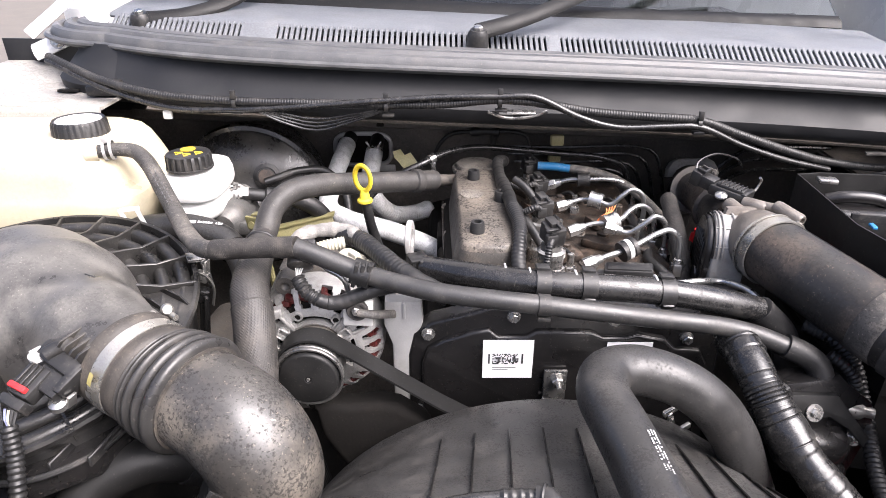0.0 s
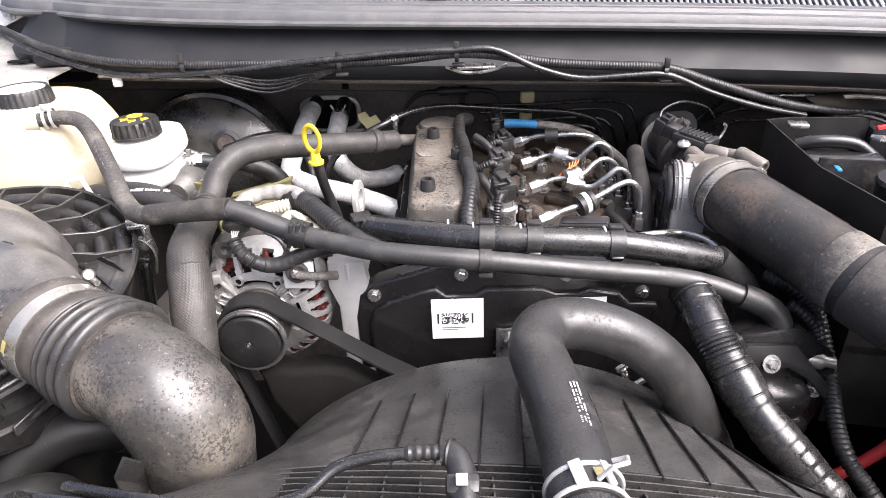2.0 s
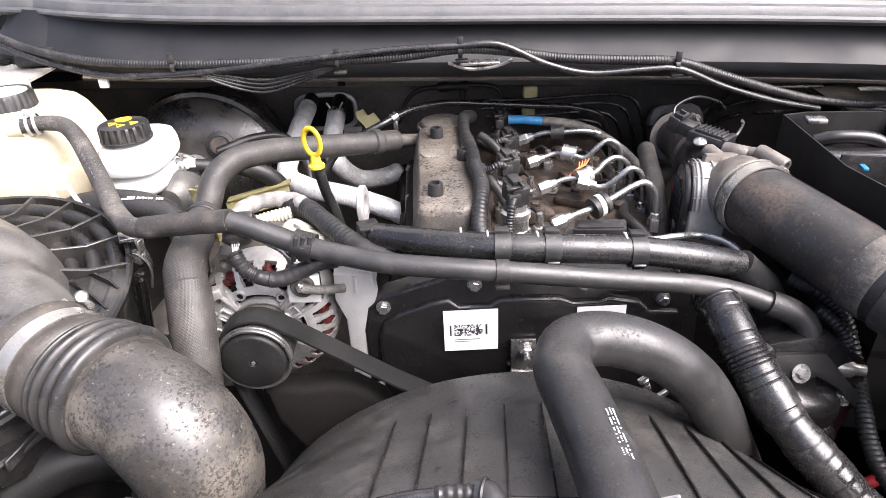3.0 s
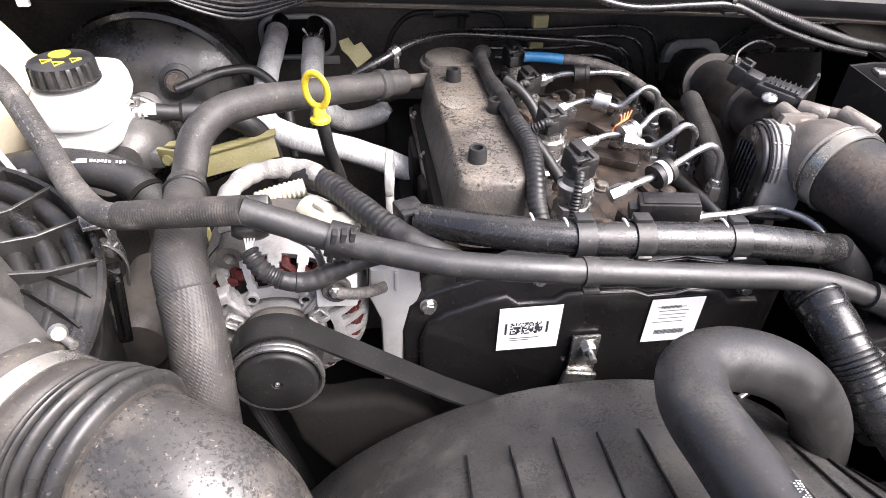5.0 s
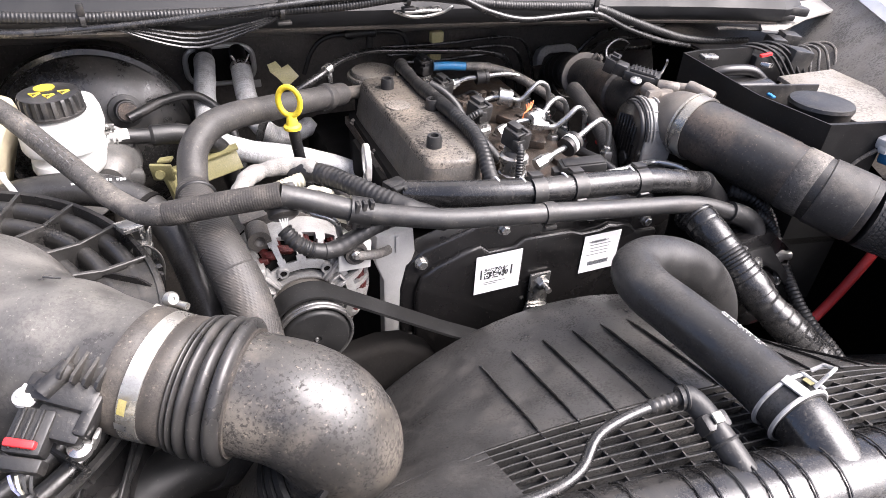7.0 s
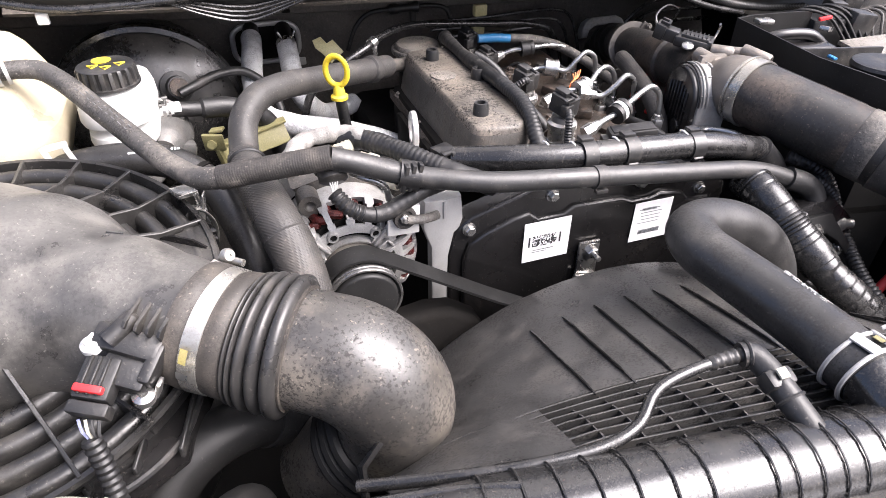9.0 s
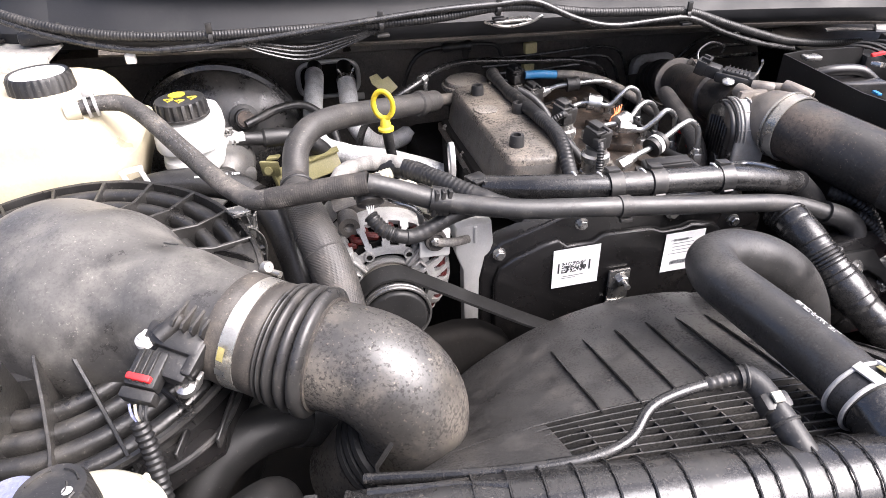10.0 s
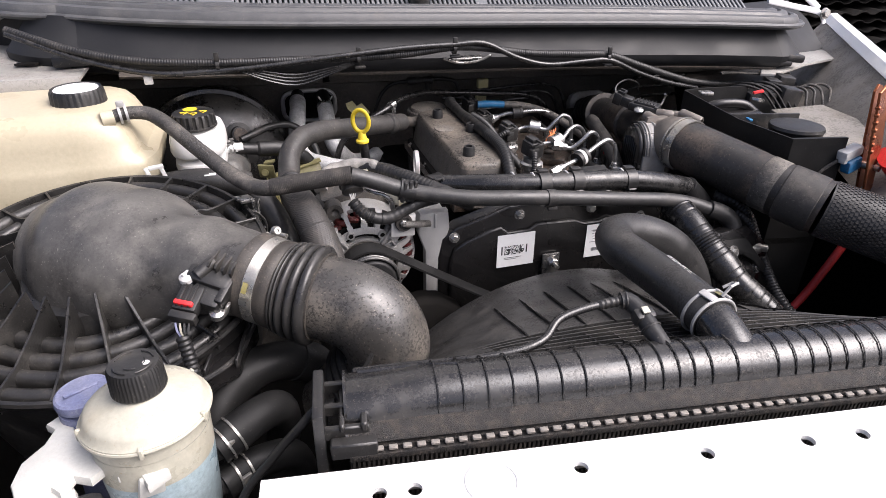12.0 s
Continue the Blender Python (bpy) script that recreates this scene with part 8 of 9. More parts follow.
part("pipe_shoulder", lathe([(0, 0.030), (0.003, 0.0345), (0.012, 0.0345), (0.016, 0.030)], (0.354, 0.735, 1.1005), (0.12, 0.98, -0.13), 40), M_DUCT, pipe)
part("pipe_flange", join(lathe([(0, 0.026), (0, 0.0345), (0.003, 0.035), (0.004, 0.0335), (0.004, 0.026)], (0.3645, 0.849, 1.083), (0.2, 0.95, -0.22), 44), box((0.384, 0.852, 1.108), (0.018, 0.003, 0.012), (12, 34, 10), 0.002), bolt((0.387, 0.848, 1.110), (0.1, -0.95, 0.22), 0.0036)), M_CAST, pipe, "dusty steel flange plate")
part("pipe_clamp", clip_band((0.412, 0.955, 1.036), (0.15, 0.9, -0.35), 0.0290, 0.007, 0.0016, 40), M_CAST, pipe)
FL_OUT = [(-0.044, -0.012), (-0.043, 0.002), (-0.036, 0.014), (-0.024, 0.020), (0.024, 0.020), (0.036, 0.014), (0.043, 0.002), (0.044, -0.012), (0.034, -0.012), (0.028, 0.000), (0.016, 0.006), (-0.016, 0.006), (-0.028, 0.000), (-0.034, -0.012)]
solo("intake_flange", slab(FL_OUT, 0.016, Matrix.Translation((0.428, 1.036, 1.046)) @ pose(0, 0, 0, 70, 0, 0), 0.003), M_INNER, "pale gasket flange on the bulkhead", "flange")
solo("air_hose", tube([(0.302, 0.785, 1.096), (0.298, 0.768, 1.097), (0.294, 0.745, 1.094), (0.290, 0.715, 1.089), (0.286, 0.685, 1.080), (0.284, 0.660, 1.062), (0.285, 0.645, 1.02)], 0.0105, 22, 0.0009, lambda s, t: 1.0 + 0.016 * math.sin(s * 2200) - 0.25 * max(0.0, 1 - s / 0.006)), M_SLEEVE, "dusty fabric-covered air hose under the intake pipe", "hose")
duct2 = thing("charge_air_duct", (0.42, 0.45, 1.0), "long black charge air duct to the throttle body", "duct")
DU = [tuple(TA + TD * 0.004), tuple(TA + TD * 0.06), tuple(TA + TD * 0.12), tuple(TB), (0.438, 0.424, 1.084), (0.474, 0.385, 1.075), (0.518, 0.340, 1.062), (0.570, 0.290, 1.045)]
part("duct_tube", tube(DU[:5], 0.0355, 48, 0.006), M_DUCT, duct2)
WA = Vector(DU[4])
part("woven_duct", tube(DU[4:], 0.0362, 48, 0.004), M_RUBBER, duct2, "black hatched flexible duct")
WAY = [Vector(p) for p in curve(DU[4:], 0.0042)]
tread = []
for i in range(1, len(WAY) - 1):
    d = (WAY[i + 1] - WAY[i - 1]).normalized()
    e = d.cross(Vector((0, 0, 1))).normalized()
    f = e.cross(d)
    for j in range(42):
        a = 2 * math.pi * (j + 0.5 * (i % 2)) / 42
        tread.append(moved(box((0, 0, 0), (0.0034, 0.0030, 0.0016), bevel=0), Matrix.Translation(WAY[i] + (e * math.cos(a) + f * math.sin(a)) * 0.0362) @ Matrix((tuple(d) + (0,), tuple(f * math.cos(a) - e * math.sin(a)) + (0,), tuple(e * math.cos(a) + f * math.sin(a)) + (0,), (0, 0, 0, 1))).transposed()))
tagged(part("duct_weave", join(*tread), M_DUSTHOSE, duct2), kind="stuff")
part("duct_collar", lathe([(0.128, 0.0357), (0.129, 0.0364), (0.151, 0.0364), (0.152, 0.0357)], TA, TD, 48), M_FELT, duct2, "grey duct collar")
part("duct_collar", lathe([(-0.001, 0.0360), (0.0, 0.0370), (0.034, 0.0372), (0.042, 0.0368), (0.043, 0.0358)], TB, (WA - TB), 48), M_DUSTHOSE, duct2, "brown-grey duct collar")
part("duct_seam", tube([TA + TD * (0.02 + 0.02 * k) + Vector((0.0145, 0.004, 0.0322)) for k in range(6)], 0.0009, 6), M_DUCT, duct2)
part("duct_clamp", join(clip_band(TA + TD * 0.009, (TD + TC).normalized(), 0.0358, 0.017, 0.0016, 56), clip_band(TA + TD * 0.003, (TD + TC).normalized(), 0.0372, 0.0025, 0.0010, 56), clip_band(TA + TD * 0.015, (TD + TC).normalized(), 0.0372, 0.0025, 0.0010, 56), box(TA + TD * 0.010 + Vector((0.028, 0.010, 0.024)), (0.010, 0.008, 0.008), (0, 40, 10), 0.002)), M_BAND, duct2)

# ---- battery tray with fuse box ----
fuse = thing("battery_box", (0.50, 0.62, 0.95), "open black plastic battery box with a round-lidded holder", "battery box")
out = [(0.440, 0.740), (0.470, 0.745), (0.575, 0.725), (0.568, 0.60), (0.515, 0.485), (0.440, 0.500), (0.426, 0.590)]


def wall_ring(outline, z0, z1, t):
    """A thick upright wall that follows an open outline."""
    k = len(outline)
    cx, cy = sum(p[0] for p in outline) / k, sum(p[1] for p in outline) / k
    inn = [(cx + (x - cx) * (1 - t), cy + (y - cy) * (1 - t)) for x, y in outline]
    vs = [Vector((x, y, z)) for ring, z in ((outline, z0), (outline, z1), (inn, z1), (inn, z0)) for x, y in ring]
    fs = []
    for a in range(3):
        for i in range(k - 1):
            j = i + 1
            fs.append((a * k + i, a * k + j, (a + 1) * k + j, (a + 1) * k + i))
    return vs, fs


part("box_wall", wall_ring([(0.560, 0.735), (0.470, 0.745), (0.440, 0.740), (0.426, 0.590), (0.440, 0.500), (0.515, 0.485)], 0.90, 1.148, 0.035), M_BELT, fuse)
part("box_floor", slab(out, 0.01, Matrix.Translation((0, 0, 0.99)), 0.001), M_DARK, fuse)
part("inner_block", join(box((0.505, 0.690, 1.105), (0.09, 0.05, 0.04), (0, 0, -12), 0.010, 3), tube([(0.462, 0.705, 1.128), (0.480, 0.698, 1.134), (0.520, 0.690, 1.132), (0.540, 0.684, 1.118)], 0.0075, 14)), M_GLOSS, fuse)
part("inner_panel", box((0.512, 0.635, 1.090), (0.11, 0.004, 0.09), (0, 0, -14), 0.001), M_PLASTIC, fuse)
part("tray_shelf", slab([(0.550, 0.50), (0.68, 0.54), (0.69, 0.70), (0.585, 0.70), (0.565, 0.62)], 0.006, Matrix.Translation((0, 0, 1.110)), 0.002), M_APRON, fuse, "soiled tan tray shelf")
part("round_lid", lathe([(-0.05, 0.034), (0, 0.036), (0.006, 0.038), (0.010, 0.0365), (0.012, 0.030), (0.012, 0)], (0.518, 0.575, 1.126), (0.02, 0.03, 1), 44), M_PLASTIC, fuse, "round black lid")
part("blue_tab", box((0.440, 0.585, 1.148), (0.012, 0.005, 0.003), (0, 0, 80), 0.001), M_BLUE, fuse, "small blue tab")
part("label_tab", box((0.468, 0.722, 1.146), (0.022, 0.016, 0.006), (0, 0, -10), 0.002), M_STEEL, fuse)
solo("panel_end_block", join(box((0.715, 0.822, 1.166), (0.045, 0.030, 0.014), (0, 6, -8), 0.004), box((0.700, 0.818, 1.158), (0.025, 0.02, 0.010), (0, 6, -8), 0.003)), M_PLASTIC, "black rubber stop block at the cowl end", "stop block")
con = thing("wiring_connector", (0.525, 0.48, 1.10), "white and blue wiring connector hanging by the box", "connector")
part("shell", join(box((0.522, 0.482, 1.128), (0.034, 0.016, 0.014), (0, -12, 10), 0.003), box((0.510, 0.478, 1.120), (0.008, 0.010, 0.010), (0, 0, 10), 0.002)), M_MILK, con)
part("blue_insert", box((0.526, 0.478, 1.112), (0.026, 0.014, 0.018), (0, -12, 10), 0.003), M_BLUE, con, "blue plug")
part("wire", tube([(0.505, 0.482, 1.118), (0.49, 0.49, 1.10), (0.475, 0.495, 1.07)], 0.0024, 8), M_FELT, con)
relay = thing("relay_cluster", (0.61, 0.74, 1.10), "dark relay holders with red and grey plugs by the wing", "relays")
part("relay_body", join(box((0.585, 0.735, 1.118), (0.05, 0.035, 0.04), (0, 0, -10), 0.004), box((0.63, 0.72, 1.122), (0.035, 0.03, 0.045), (0, 10, -10), 0.004)), M_PLASTIC, relay)
part("red_plug", box((0.566, 0.716, 1.142), (0.018, 0.006, 0.005), (0, -10, -10), 0.002), M_RED, relay, "red plug")
part("relay_clip", box((0.555, 0.70, 1.134), (0.03, 0.012, 0.006), (0, 14, 30), 0.001), M_STEEL, relay)
for k in range(5):
    part("relay_wire", tube([(0.53 + 0.014 * k, 0.77, 1.125), (0.545 + 0.014 * k, 0.74, 1.148 + 0.003 * (k % 2)), (0.575 + 0.012 * k, 0.72, 1.142), (0.60 + 0.01 * k, 0.70, 1.11)], 0.0020, 8), M_BELT, relay)
for x, y, z, w in ((0.640, 0.772, 1.128, 0.026), (0.672, 0.778, 1.130, 0.030), (0.612, 0.752, 1.122, 0.024), (0.650, 0.742, 1.116, 0.022)):
    unit = thing("relay", (x, y, z - 0.015), "small black relay with a ribbed cap at the inner wing", "relay", "relays at the wing")
    part("relay_case", box((x, y, z), (w, 0.024, 0.034), (4, 8, -14), 0.003), M_PLASTIC, unit)
    part("relay_base", box((x, y, z - 0.018), (w + 0.005, 0.029, 0.010), (4, 8, -14), 0.002), M_GLOSS, unit)
    part("relay_lead", tube([(x, y - 0.012, z - 0.014), (x - 0.012, y - 0.026, z - 0.008), (x - 0.034, y - 0.026, z - 0.014), (x - 0.05, y - 0.016, z - 0.03)], 0.0036, 8), M_RUBBER, unit)
for bx, by, tx, ty in ((0.700, 0.737, 0.716, 0.765), (0.715, 0.735, 0.732, 0.764), (0.724, 0.724, 0.752, 0.772), (0.738, 0.724, 0.772, 0.770)):
    w = thing("looped_wire", (bx, by, 1.085), "thin grey looped wire with a metal end at the inner wing", "wire", "looped wires")
    part("lead", tube([(bx, by, 1.088), (bx + 0.004, by + 0.010, 1.104), (tx - 0.004, ty - 0.004, 1.120), (tx - 0.010, ty + 0.010, 1.124), (tx - 0.026, ty + 0.022, 1.116), (tx - 0.05, ty + 0.030, 1.098)], 0.0023, 8, 0.003), M_FELT, w)
    part("wire_end", lathe([(0, 0), (0, 0.0036), (0.010, 0.0036), (0.012, 0.0024), (0.016, 0.0024)], (bx - 0.001, by - 0.004, 1.078), (0.1, 0.3, 1), 12), M_BAND, w, "tarnished metal end")

# ---- harness and lines on the bulkhead ----
HP = [(-0.545, 0.895, 1.262), (-0.46, 0.862, 1.236), (-0.38, 0.842, 1.222), (-0.276, 0.834, 1.215), (-0.18, 0.832, 1.213), (-0.08, 0.832, 1.211), (0.0, 0.831, 1.212), (0.075, 0.830, 1.218), (0.13, 0.830, 1.213), (0.20, 0.828, 1.202), (0.28, 0.822, 1.197), (0.338, 0.820, 1.193), (0.40, 0.824, 1.172), (0.47, 0.832, 1.148), (0.53, 0.842, 1.130), (0.60, 0.85, 1.118), (0.68, 0.86, 1.11)]
har = thing("bulkhead_harness", (0.0, 0.84, 1.19), "black corrugated wiring harness clipped along the bulkhead", "wiring harness")
part("conduit", corrugated(HP, 0.0060, 0.0036, 0.10), M_RUBBER, har)
part("second_cable", tube([(-0.545, 0.890, 1.258), (-0.45, 0.856, 1.224), (-0.36, 0.836, 1.205), (-0.30, 0.832, 1.204), (-0.22, 0.829, 1.207), (-0.10, 0.826, 1.216), (0.0, 0.826, 1.222), (0.075, 0.825, 1.223), (0.12, 0.824, 1.223), (0.18, 0.822, 1.197), (0.23, 0.820, 1.184), (0.30, 0.816, 1.186), (0.338, 0.814, 1.186), (0.40, 0.818, 1.160), (0.47, 0.826, 1.136), (0.54, 0.838, 1.118)], 0.0042, 10, 0.01), M_OILY, har)
for k in range(4):
    part("thin_wire", tube([(-0.26, 0.832, 1.210), (-0.215, 0.830, 1.200 - 0.004 * k), (-0.17, 0.829, 1.192 - 0.005 * k), (-0.12, 0.830, 1.198 - 0.003 * k), (-0.07, 0.833, 1.206)], 0.0018, 6, 0.012), M_OILY, har)
for x, y, z in ((-0.276, 0.834, 1.215), (-0.075, 0.832, 1.211), (0.075, 0.830, 1.218), (0.338, 0.819, 1.191)):
    part("cable_tie", join(clip_band((x, y, z - 0.002), (1, 0, 0), 0.0072, 0.005, 0.0014, 18), box((x, y - 0.006, z + 0.010), (0.007, 0.004, 0.012), bevel=0.001), box((x + 0.002, y, z - 0.014), (0.016, 0.010, 0.004), bevel=0.001)), M_PLASTIC, har)
solo("steel_clip_plate", join(box((0.10, 0.842, 1.198), (0.05, 0.010, 0.003), (20, 0, 0), 0.001), tube([(0.06, 0.838, 1.200), (0.085, 0.836, 1.192), (0.12, 0.836, 1.194), (0.14, 0.840, 1.200)], 0.0022, 6)), M_STEEL, "pale metal clip plate under the harness", "clip")
solo("edge_clip", box((-0.372, 0.842, 1.195), (0.012, 0.006, 0.012), bevel=0.002), M_MILK, "small white panel clip", "clip")
for k in range(4):
    y, z = 1.026 - 0.006 * k, 1.090 - 0.011 * k
    solo("brake_line", tube([(0.10 + 0.01 * k, y, z + 0.002), (0.20, y, z), (0.335 - 0.018 * k, y, z), (0.36 - 0.018 * k, y, z - 0.012), (0.38 - 0.018 * k, y - 0.01, z - 0.08), (0.385 - 0.018 * k, y - 0.02, z - 0.16)], 0.0028, 8, 0.012), M_OILY, "thin black brake line along the bulkhead", "brake line", "bulkhead brake lines")
for k in range(3):
    y, z = 1.035, 1.085 - 0.020 * k
    solo("brake_line", tube([(0.46 - 0.004 * k, y, z - 0.05), (0.50, y, z - 0.012), (0.53, y, z), (0.66, y, z)], 0.0036, 8, 0.012), M_OILY, "thin black brake line along the bulkhead", "brake line", "bulkhead brake lines")
solo("line_clip", join(box((0.188, 1.008, 1.108), (0.022, 0.012, 0.018), (0, 0, 5), 0.003), box((0.186, 1.010, 1.078), (0.020, 0.012, 0.014), (0, 0, 5), 0.002)), M_CREAMCLIP, "pale yellow plastic line clip", "clip")
solo("hose_clip", slab([(-0.010, -0.016), (0.014, -0.016), (0.014, 0.006), (0.004, 0.008), (0.004, 0.020), (-0.008, 0.024), (-0.012, 0.014), (-0.010, 0.002)], 0.004, Matrix.Translation((-0.060, 0.968, 1.086)) @ pose(0, 0, 0, 60, -34, 12), 0.0012), M_CREAMCLIP, "pale yellow hose clip bracket", "clip")
ac = thing("air_conditioning_line", (0.0, 0.9, 1.1), "black air conditioning line across the rear of the engine", "pipe")
part("line", tube([(-0.12, 0.86, 1.03), (-0.105, 0.86, 1.070), (-0.075, 0.858, 1.096), (-0.028, 0.870, 1.1165), (-0.016, 0.880, 1.120), (0.012, 0.900, 1.125), (0.055, 0.925, 1.1225), (0.107, 0.940, 1.1145), (0.178, 0.950, 1.105), (0.252, 0.955, 1.0955), (0.289, 0.960, 1.079), (0.30, 0.96, 1.05)], 0.0050, 12, 0.01), M_OILY, ac)
part("line_clip", join(clip_band((-0.016, 0.880, 1.120), (0.8, 0.5, 0.3), 0.0054, 0.009, 0.0015, 18), box((-0.014, 0.878, 1.109), (0.006, 0.006, 0.014), bevel=0.001)), M_STEEL, ac)
serv = thing("service_valve_line", (0.05, 1.03, 1.10), "thin black line with a service valve on the bulkhead", "pipe")
part("line", tube([(-0.02, 1.03, 1.06), (-0.005, 1.03, 1.095), (0.015, 1.03, 1.112), (0.06, 1.028, 1.116), (0.115, 1.028, 1.116), (0.14, 1.03, 1.108), (0.15, 1.03, 1.08)], 0.0036, 10), M_RUBBER, serv)
part("valve", join(lathe([(0, 0.005), (0.004, 0.008), (0.014, 0.008), (0.018, 0.006), (0.036, 0.006), (0.040, 0.0085), (0.048, 0.0085), (0.050, 0.005)], (0.045, 1.028, 1.116), (1, 0, 0), 16), lathe([(0, 0.006), (0.02, 0.0055), (0.02, 0)], (0.085, 1.028, 1.112), (0, 0, -1), 14)), M_PLASTIC, serv)
solo("bulkhead_stud", join(lathe([(0, 0.006), (0.012, 0.005), (0.012, 0)], (-0.105, 1.035, 1.128), (0, -0.3, 1), 12), box((-0.105, 1.038, 1.126), (0.014, 0.010, 0.006), bevel=0.002)), M_DARK, "small dark stud on the bulkhead", "stud")
solo("yellow_bracket", join(box((-0.190, 0.780, 1.050), (0.085, 0.004, 0.024), (-30, -13, 4), 0.002), box((-0.190, 0.788, 1.062), (0.085, 0.014, 0.003), (0, -13, 4), 0.001)), M_PALE, "pale olive metal bracket under the breather hose", "bracket")
solo("hose_bracket", join(box((-0.229, 0.696, 1.100), (0.022, 0.004, 0.020), (10, 0, -20), 0.002), box((-0.224, 0.698, 1.112), (0.014, 0.010, 0.003), (0, -10, -20), 0.001), lathe([(0, 0.005), (0.003, 0.0045), (0.003, 0)], (-0.231, 0.694, 1.099), (-0.3, -0.9, 0.2), 12), tube([(-0.226, 0.698, 1.092), (-0.222, 0.70, 1.07), (-0.215, 0.70, 1.0)], 0.004, 8)), M_PALE, "pale olive bracket behind the printed hose", "bracket")
sideh = thing("side_hose", (-0.28, 0.67, 1.0), "thick black printed hose under the brake fluid reservoir", "hose")
part("hose", tube([(-0.40, 0.690, 1.085), (-0.35, 0.690, 1.098), (-0.30, 0.688, 1.098), (-0.262, 0.678, 1.088), (-0.234, 0.650, 1.070), (-0.217, 0.60, 1.043), (-0.208, 0.555, 1.0), (-0.205, 0.535, 0.94)], 0.0160, 22), M_HOSE, sideh)
part("print", join(box((-0.2995, 0.6785, 1.1105), (0.0145, 0.0040, 0.0006), (30, 0, 0), 0), *[box((-0.2885 + 0.0030 * k, 0.6780 - 0.0002 * k, 1.1106 - 0.0002 * k), (0.0022 - 0.0006 * (k % 3 == 1), 0.0030 - 0.0006 * (k % 2), 0.0006), (30, 4, 0), 0) for k in range(10) if k != 6]), M_WHITEINK, sideh, "white print bars")
part("hose_clip", clip_band((-0.248, 0.666, 1.080), (0.65, -0.65, -0.4), 0.0163, 0.005, 0.0014), M_DARK, sideh)
solo("brake_casting", join(lathe([(0, 0.0), (0, 0.016), (0.008, 0.024), (0.02, 0.029), (0.06, 0.030), (0.062, 0)], (-0.284, 0.735, 1.076), (0.05, 1, -0.05), 32), box((-0.262, 0.748, 1.072), (0.024, 0.018, 0.020), (0, 14, 10), 0.006)), M_CASTGREY, "dusty grey casting beside the master cylinder", "brake casting")
solo("tank_clip", join(box((-0.352, 0.672, 1.118), (0.005, 0.004, 0.030), (0, -14, 20), 0.001), box((-0.368, 0.666, 1.118), (0.005, 0.004, 0.030), (0, -14, 20), 0.001), box((-0.360, 0.669, 1.131), (0.018, 0.005, 0.005), (0, 0, 20), 0.001), box((-0.360, 0.669, 1.104), (0.020, 0.006, 0.008), (0, 0, 20), 0.001)), M_MILK, "white plastic clip beside the coolant tank", "clip")
solo("hose_end_clamp", join(box((-0.345, 0.665, 1.100), (0.018, 0.008, 0.022), (0, 0, 30), 0.003), box((-0.352, 0.660, 1.092), (0.02, 0.010, 0.006), (0, 20, 30), 0.001)), M_PIPE, "bright steel clamp on a hose end", "clamp")

# ---- jumper clamp on the battery, and roofing sheets beside the vehicle ----
jump = thing("jumper_clamp", (0.545, 0.45, 1.06), "red-handled jumper cable clamp with bright copper jaws on the battery", "battery clamp")
JM = Matrix.Translation((0.551, 0.460, 1.100)) @ Matrix.Rotation(radians(-15), 4, "Y") @ Matrix.Rotation(radians(20), 4, "Z")
part("jaw", moved(slab([(-0.016, -0.03), (0.006, -0.03), (0.018, 0.04), (0.018, 0.115), (0.010, 0.124), (-0.006, 0.120), (-0.012, 0.05)], 0.003, Matrix.Translation((0, 0.006, 0)) @ pose(0, 0, 0, 90, 0, 0), 0.0006, 1), JM), M_JAW, jump, "copper-coloured jaw")
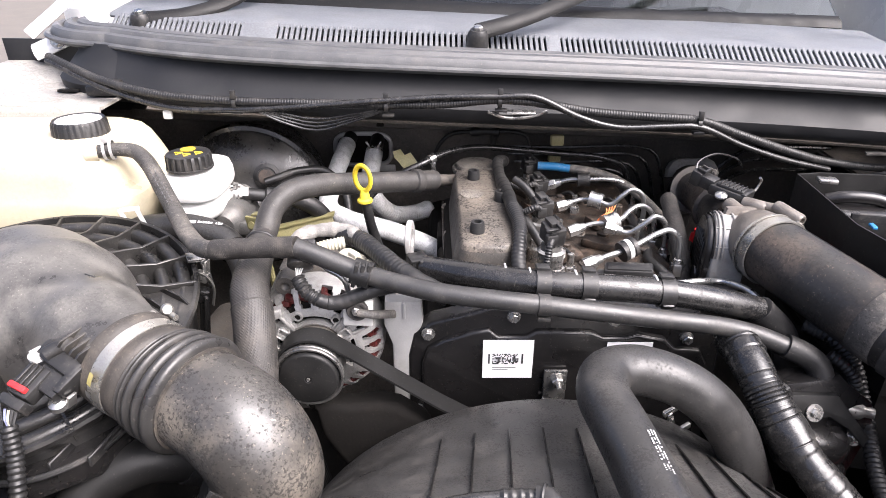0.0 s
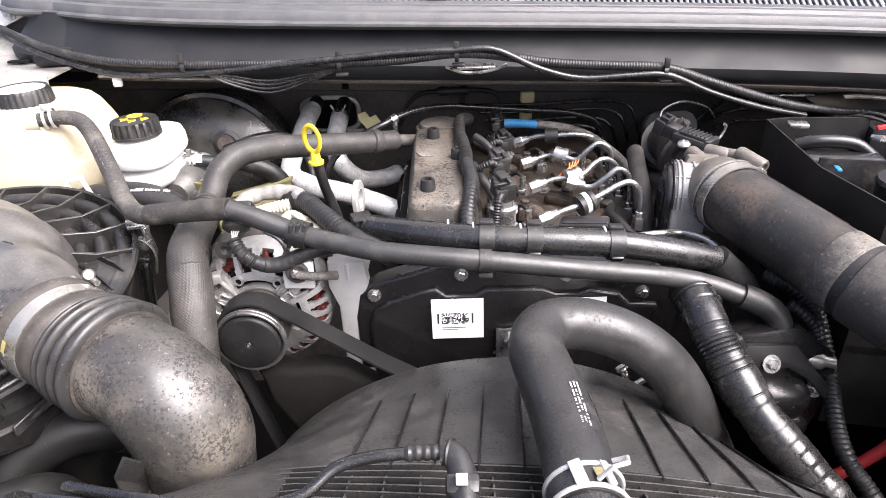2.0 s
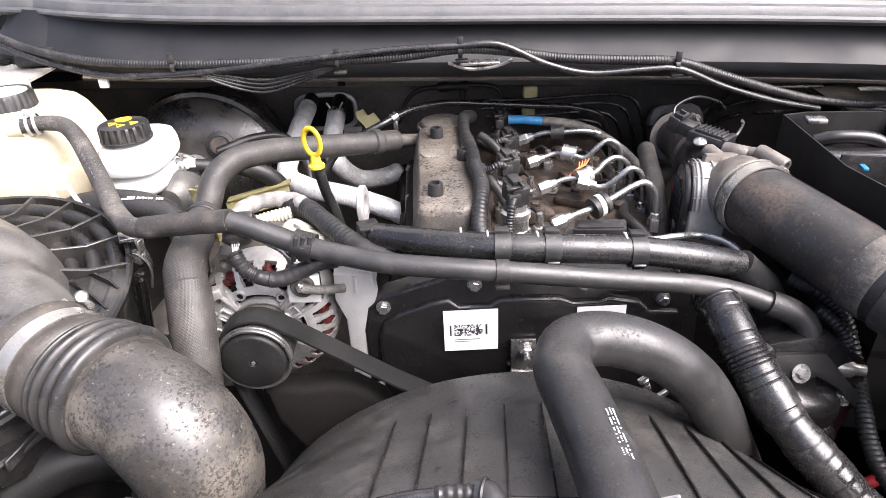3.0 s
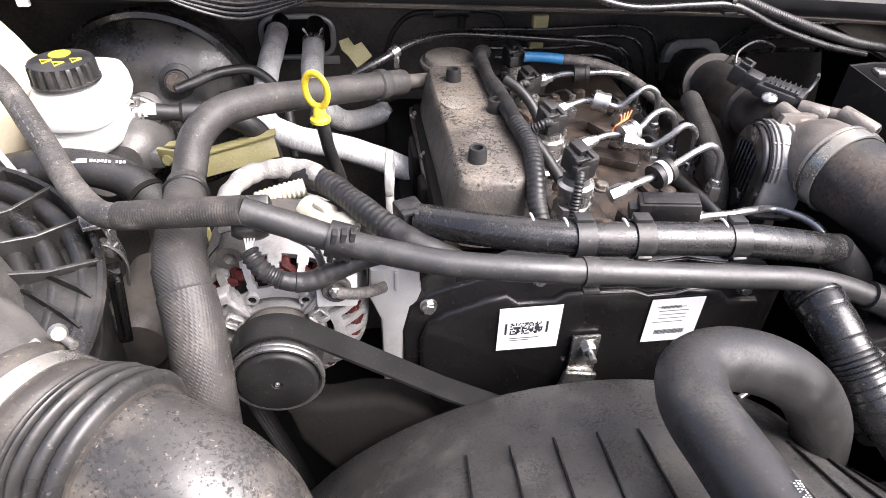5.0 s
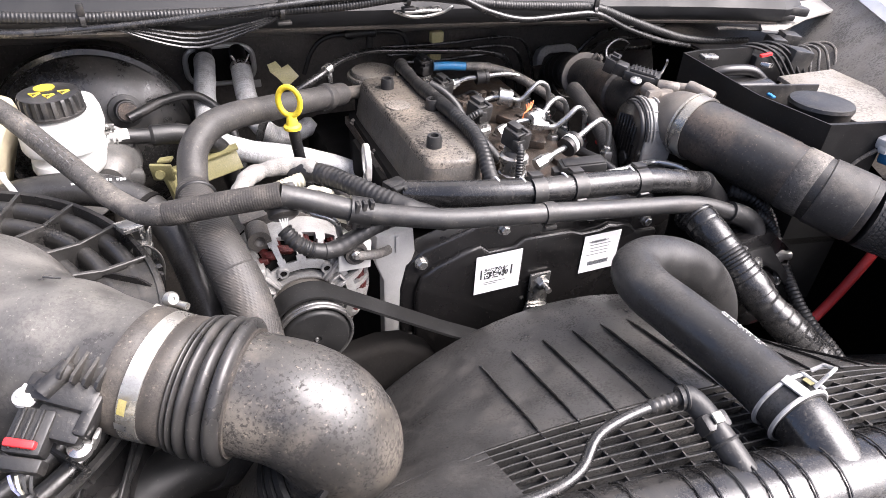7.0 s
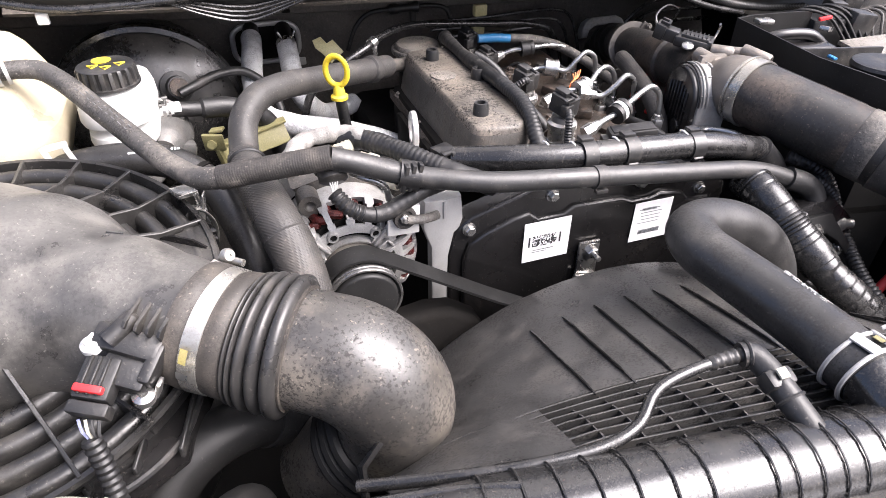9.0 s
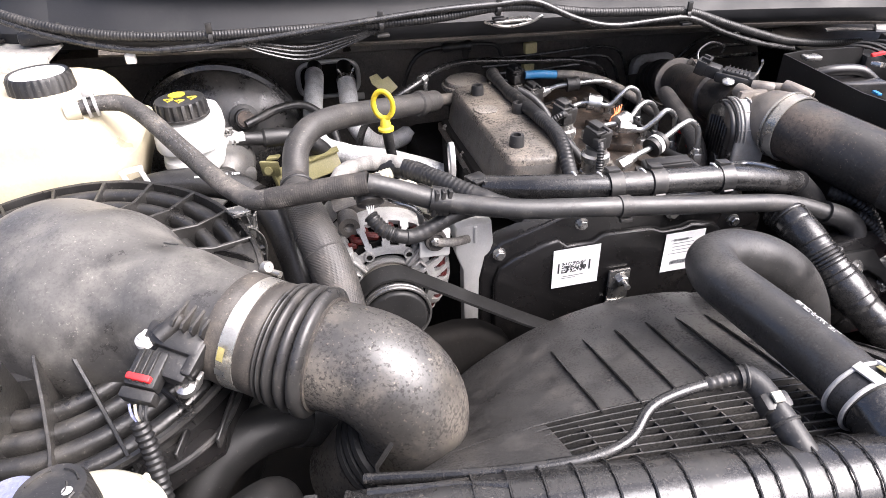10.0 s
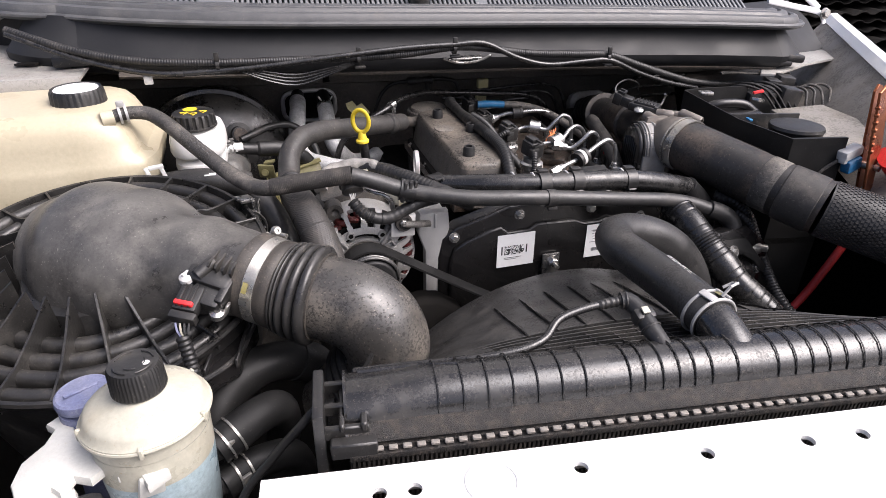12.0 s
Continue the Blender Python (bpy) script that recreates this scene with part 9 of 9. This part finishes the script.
part("jaw", moved(slab([(-0.008, -0.03), (0.014, -0.03), (0.024, 0.04), (0.028, 0.112), (0.018, 0.118), (0.008, 0.112), (-0.002, 0.05)], 0.003, Matrix.Translation((0.004, 0.020, 0)) @ pose(0, 0, 0, 90, 0, 0), 0.0006, 1), JM), M_JAW, jump, "copper-coloured jaw")
for k in range(7):
    part("jaw_tooth", moved(box((-0.010 + 0.0006 * k, 0.004, 0.04 + 0.010 * k), (0.005, 0.006, 0.004), (0, 0, 0), 0.0008, 1), JM), M_JAW, jump)
part("handle", moved(tube([(0.008, -0.010, 0.026), (0.016, -0.014, 0.012), (0.030, -0.022, -0.008), (0.050, -0.034, -0.038), (0.066, -0.045, -0.07)], 0.022, 18, 0.005, lambda s, t: 0.75 + 0.35 * math.sin(math.pi * min(1, 0.15 + s / t)), True, True, 0.6), JM), M_RED, jump, "glossy red handle")
part("pivot_pin", moved(lathe([(0, 0), (0, 0.005), (0.026, 0.005), (0.026, 0)], (0.004, 0.022, 0.010), (0, -1, 0), 14), JM), M_STEEL, jump)
stack = thing("roofing_stack", (1.9, 3.0, 0.0), "stack of dark corrugated roofing sheets in the yard", "roofing sheets")
for k in range(13):
    part("roofing_sheet", sheet([[(1.3 + 3.6 * i / 120, y + 0.02 * k + 0.03 * math.sin(2.3 * k), 0.62 + 0.047 * k + 0.010 * math.sin(i * 1.5)) for i in range(121)] for y in (2.6, 3.8)], 0.004), M_DARK, stack)
part("stack_trestle", box((3.1, 3.1, 0.30), (3.6, 0.9, 0.6), bevel=0.01), M_DARK, stack)
rp = thing("red_plug", (0.364, 0.818, 1.0), "small red plug on a black lead beside the fuel rail", "plug")
part("plug_body", join(box((0.364, 0.818, 1.022), (0.012, 0.012, 0.014), (0, 10, 20), 0.002), lathe([(0, 0.0045), (0.008, 0.004), (0.008, 0)], (0.364, 0.818, 1.028), (0, -0.2, 1), 12)), M_RED, rp)
part("lead", tube([(0.364, 0.820, 1.016), (0.364, 0.824, 0.99), (0.35, 0.83, 0.95)], 0.0035, 8), M_RUBBER, rp, "black lead")
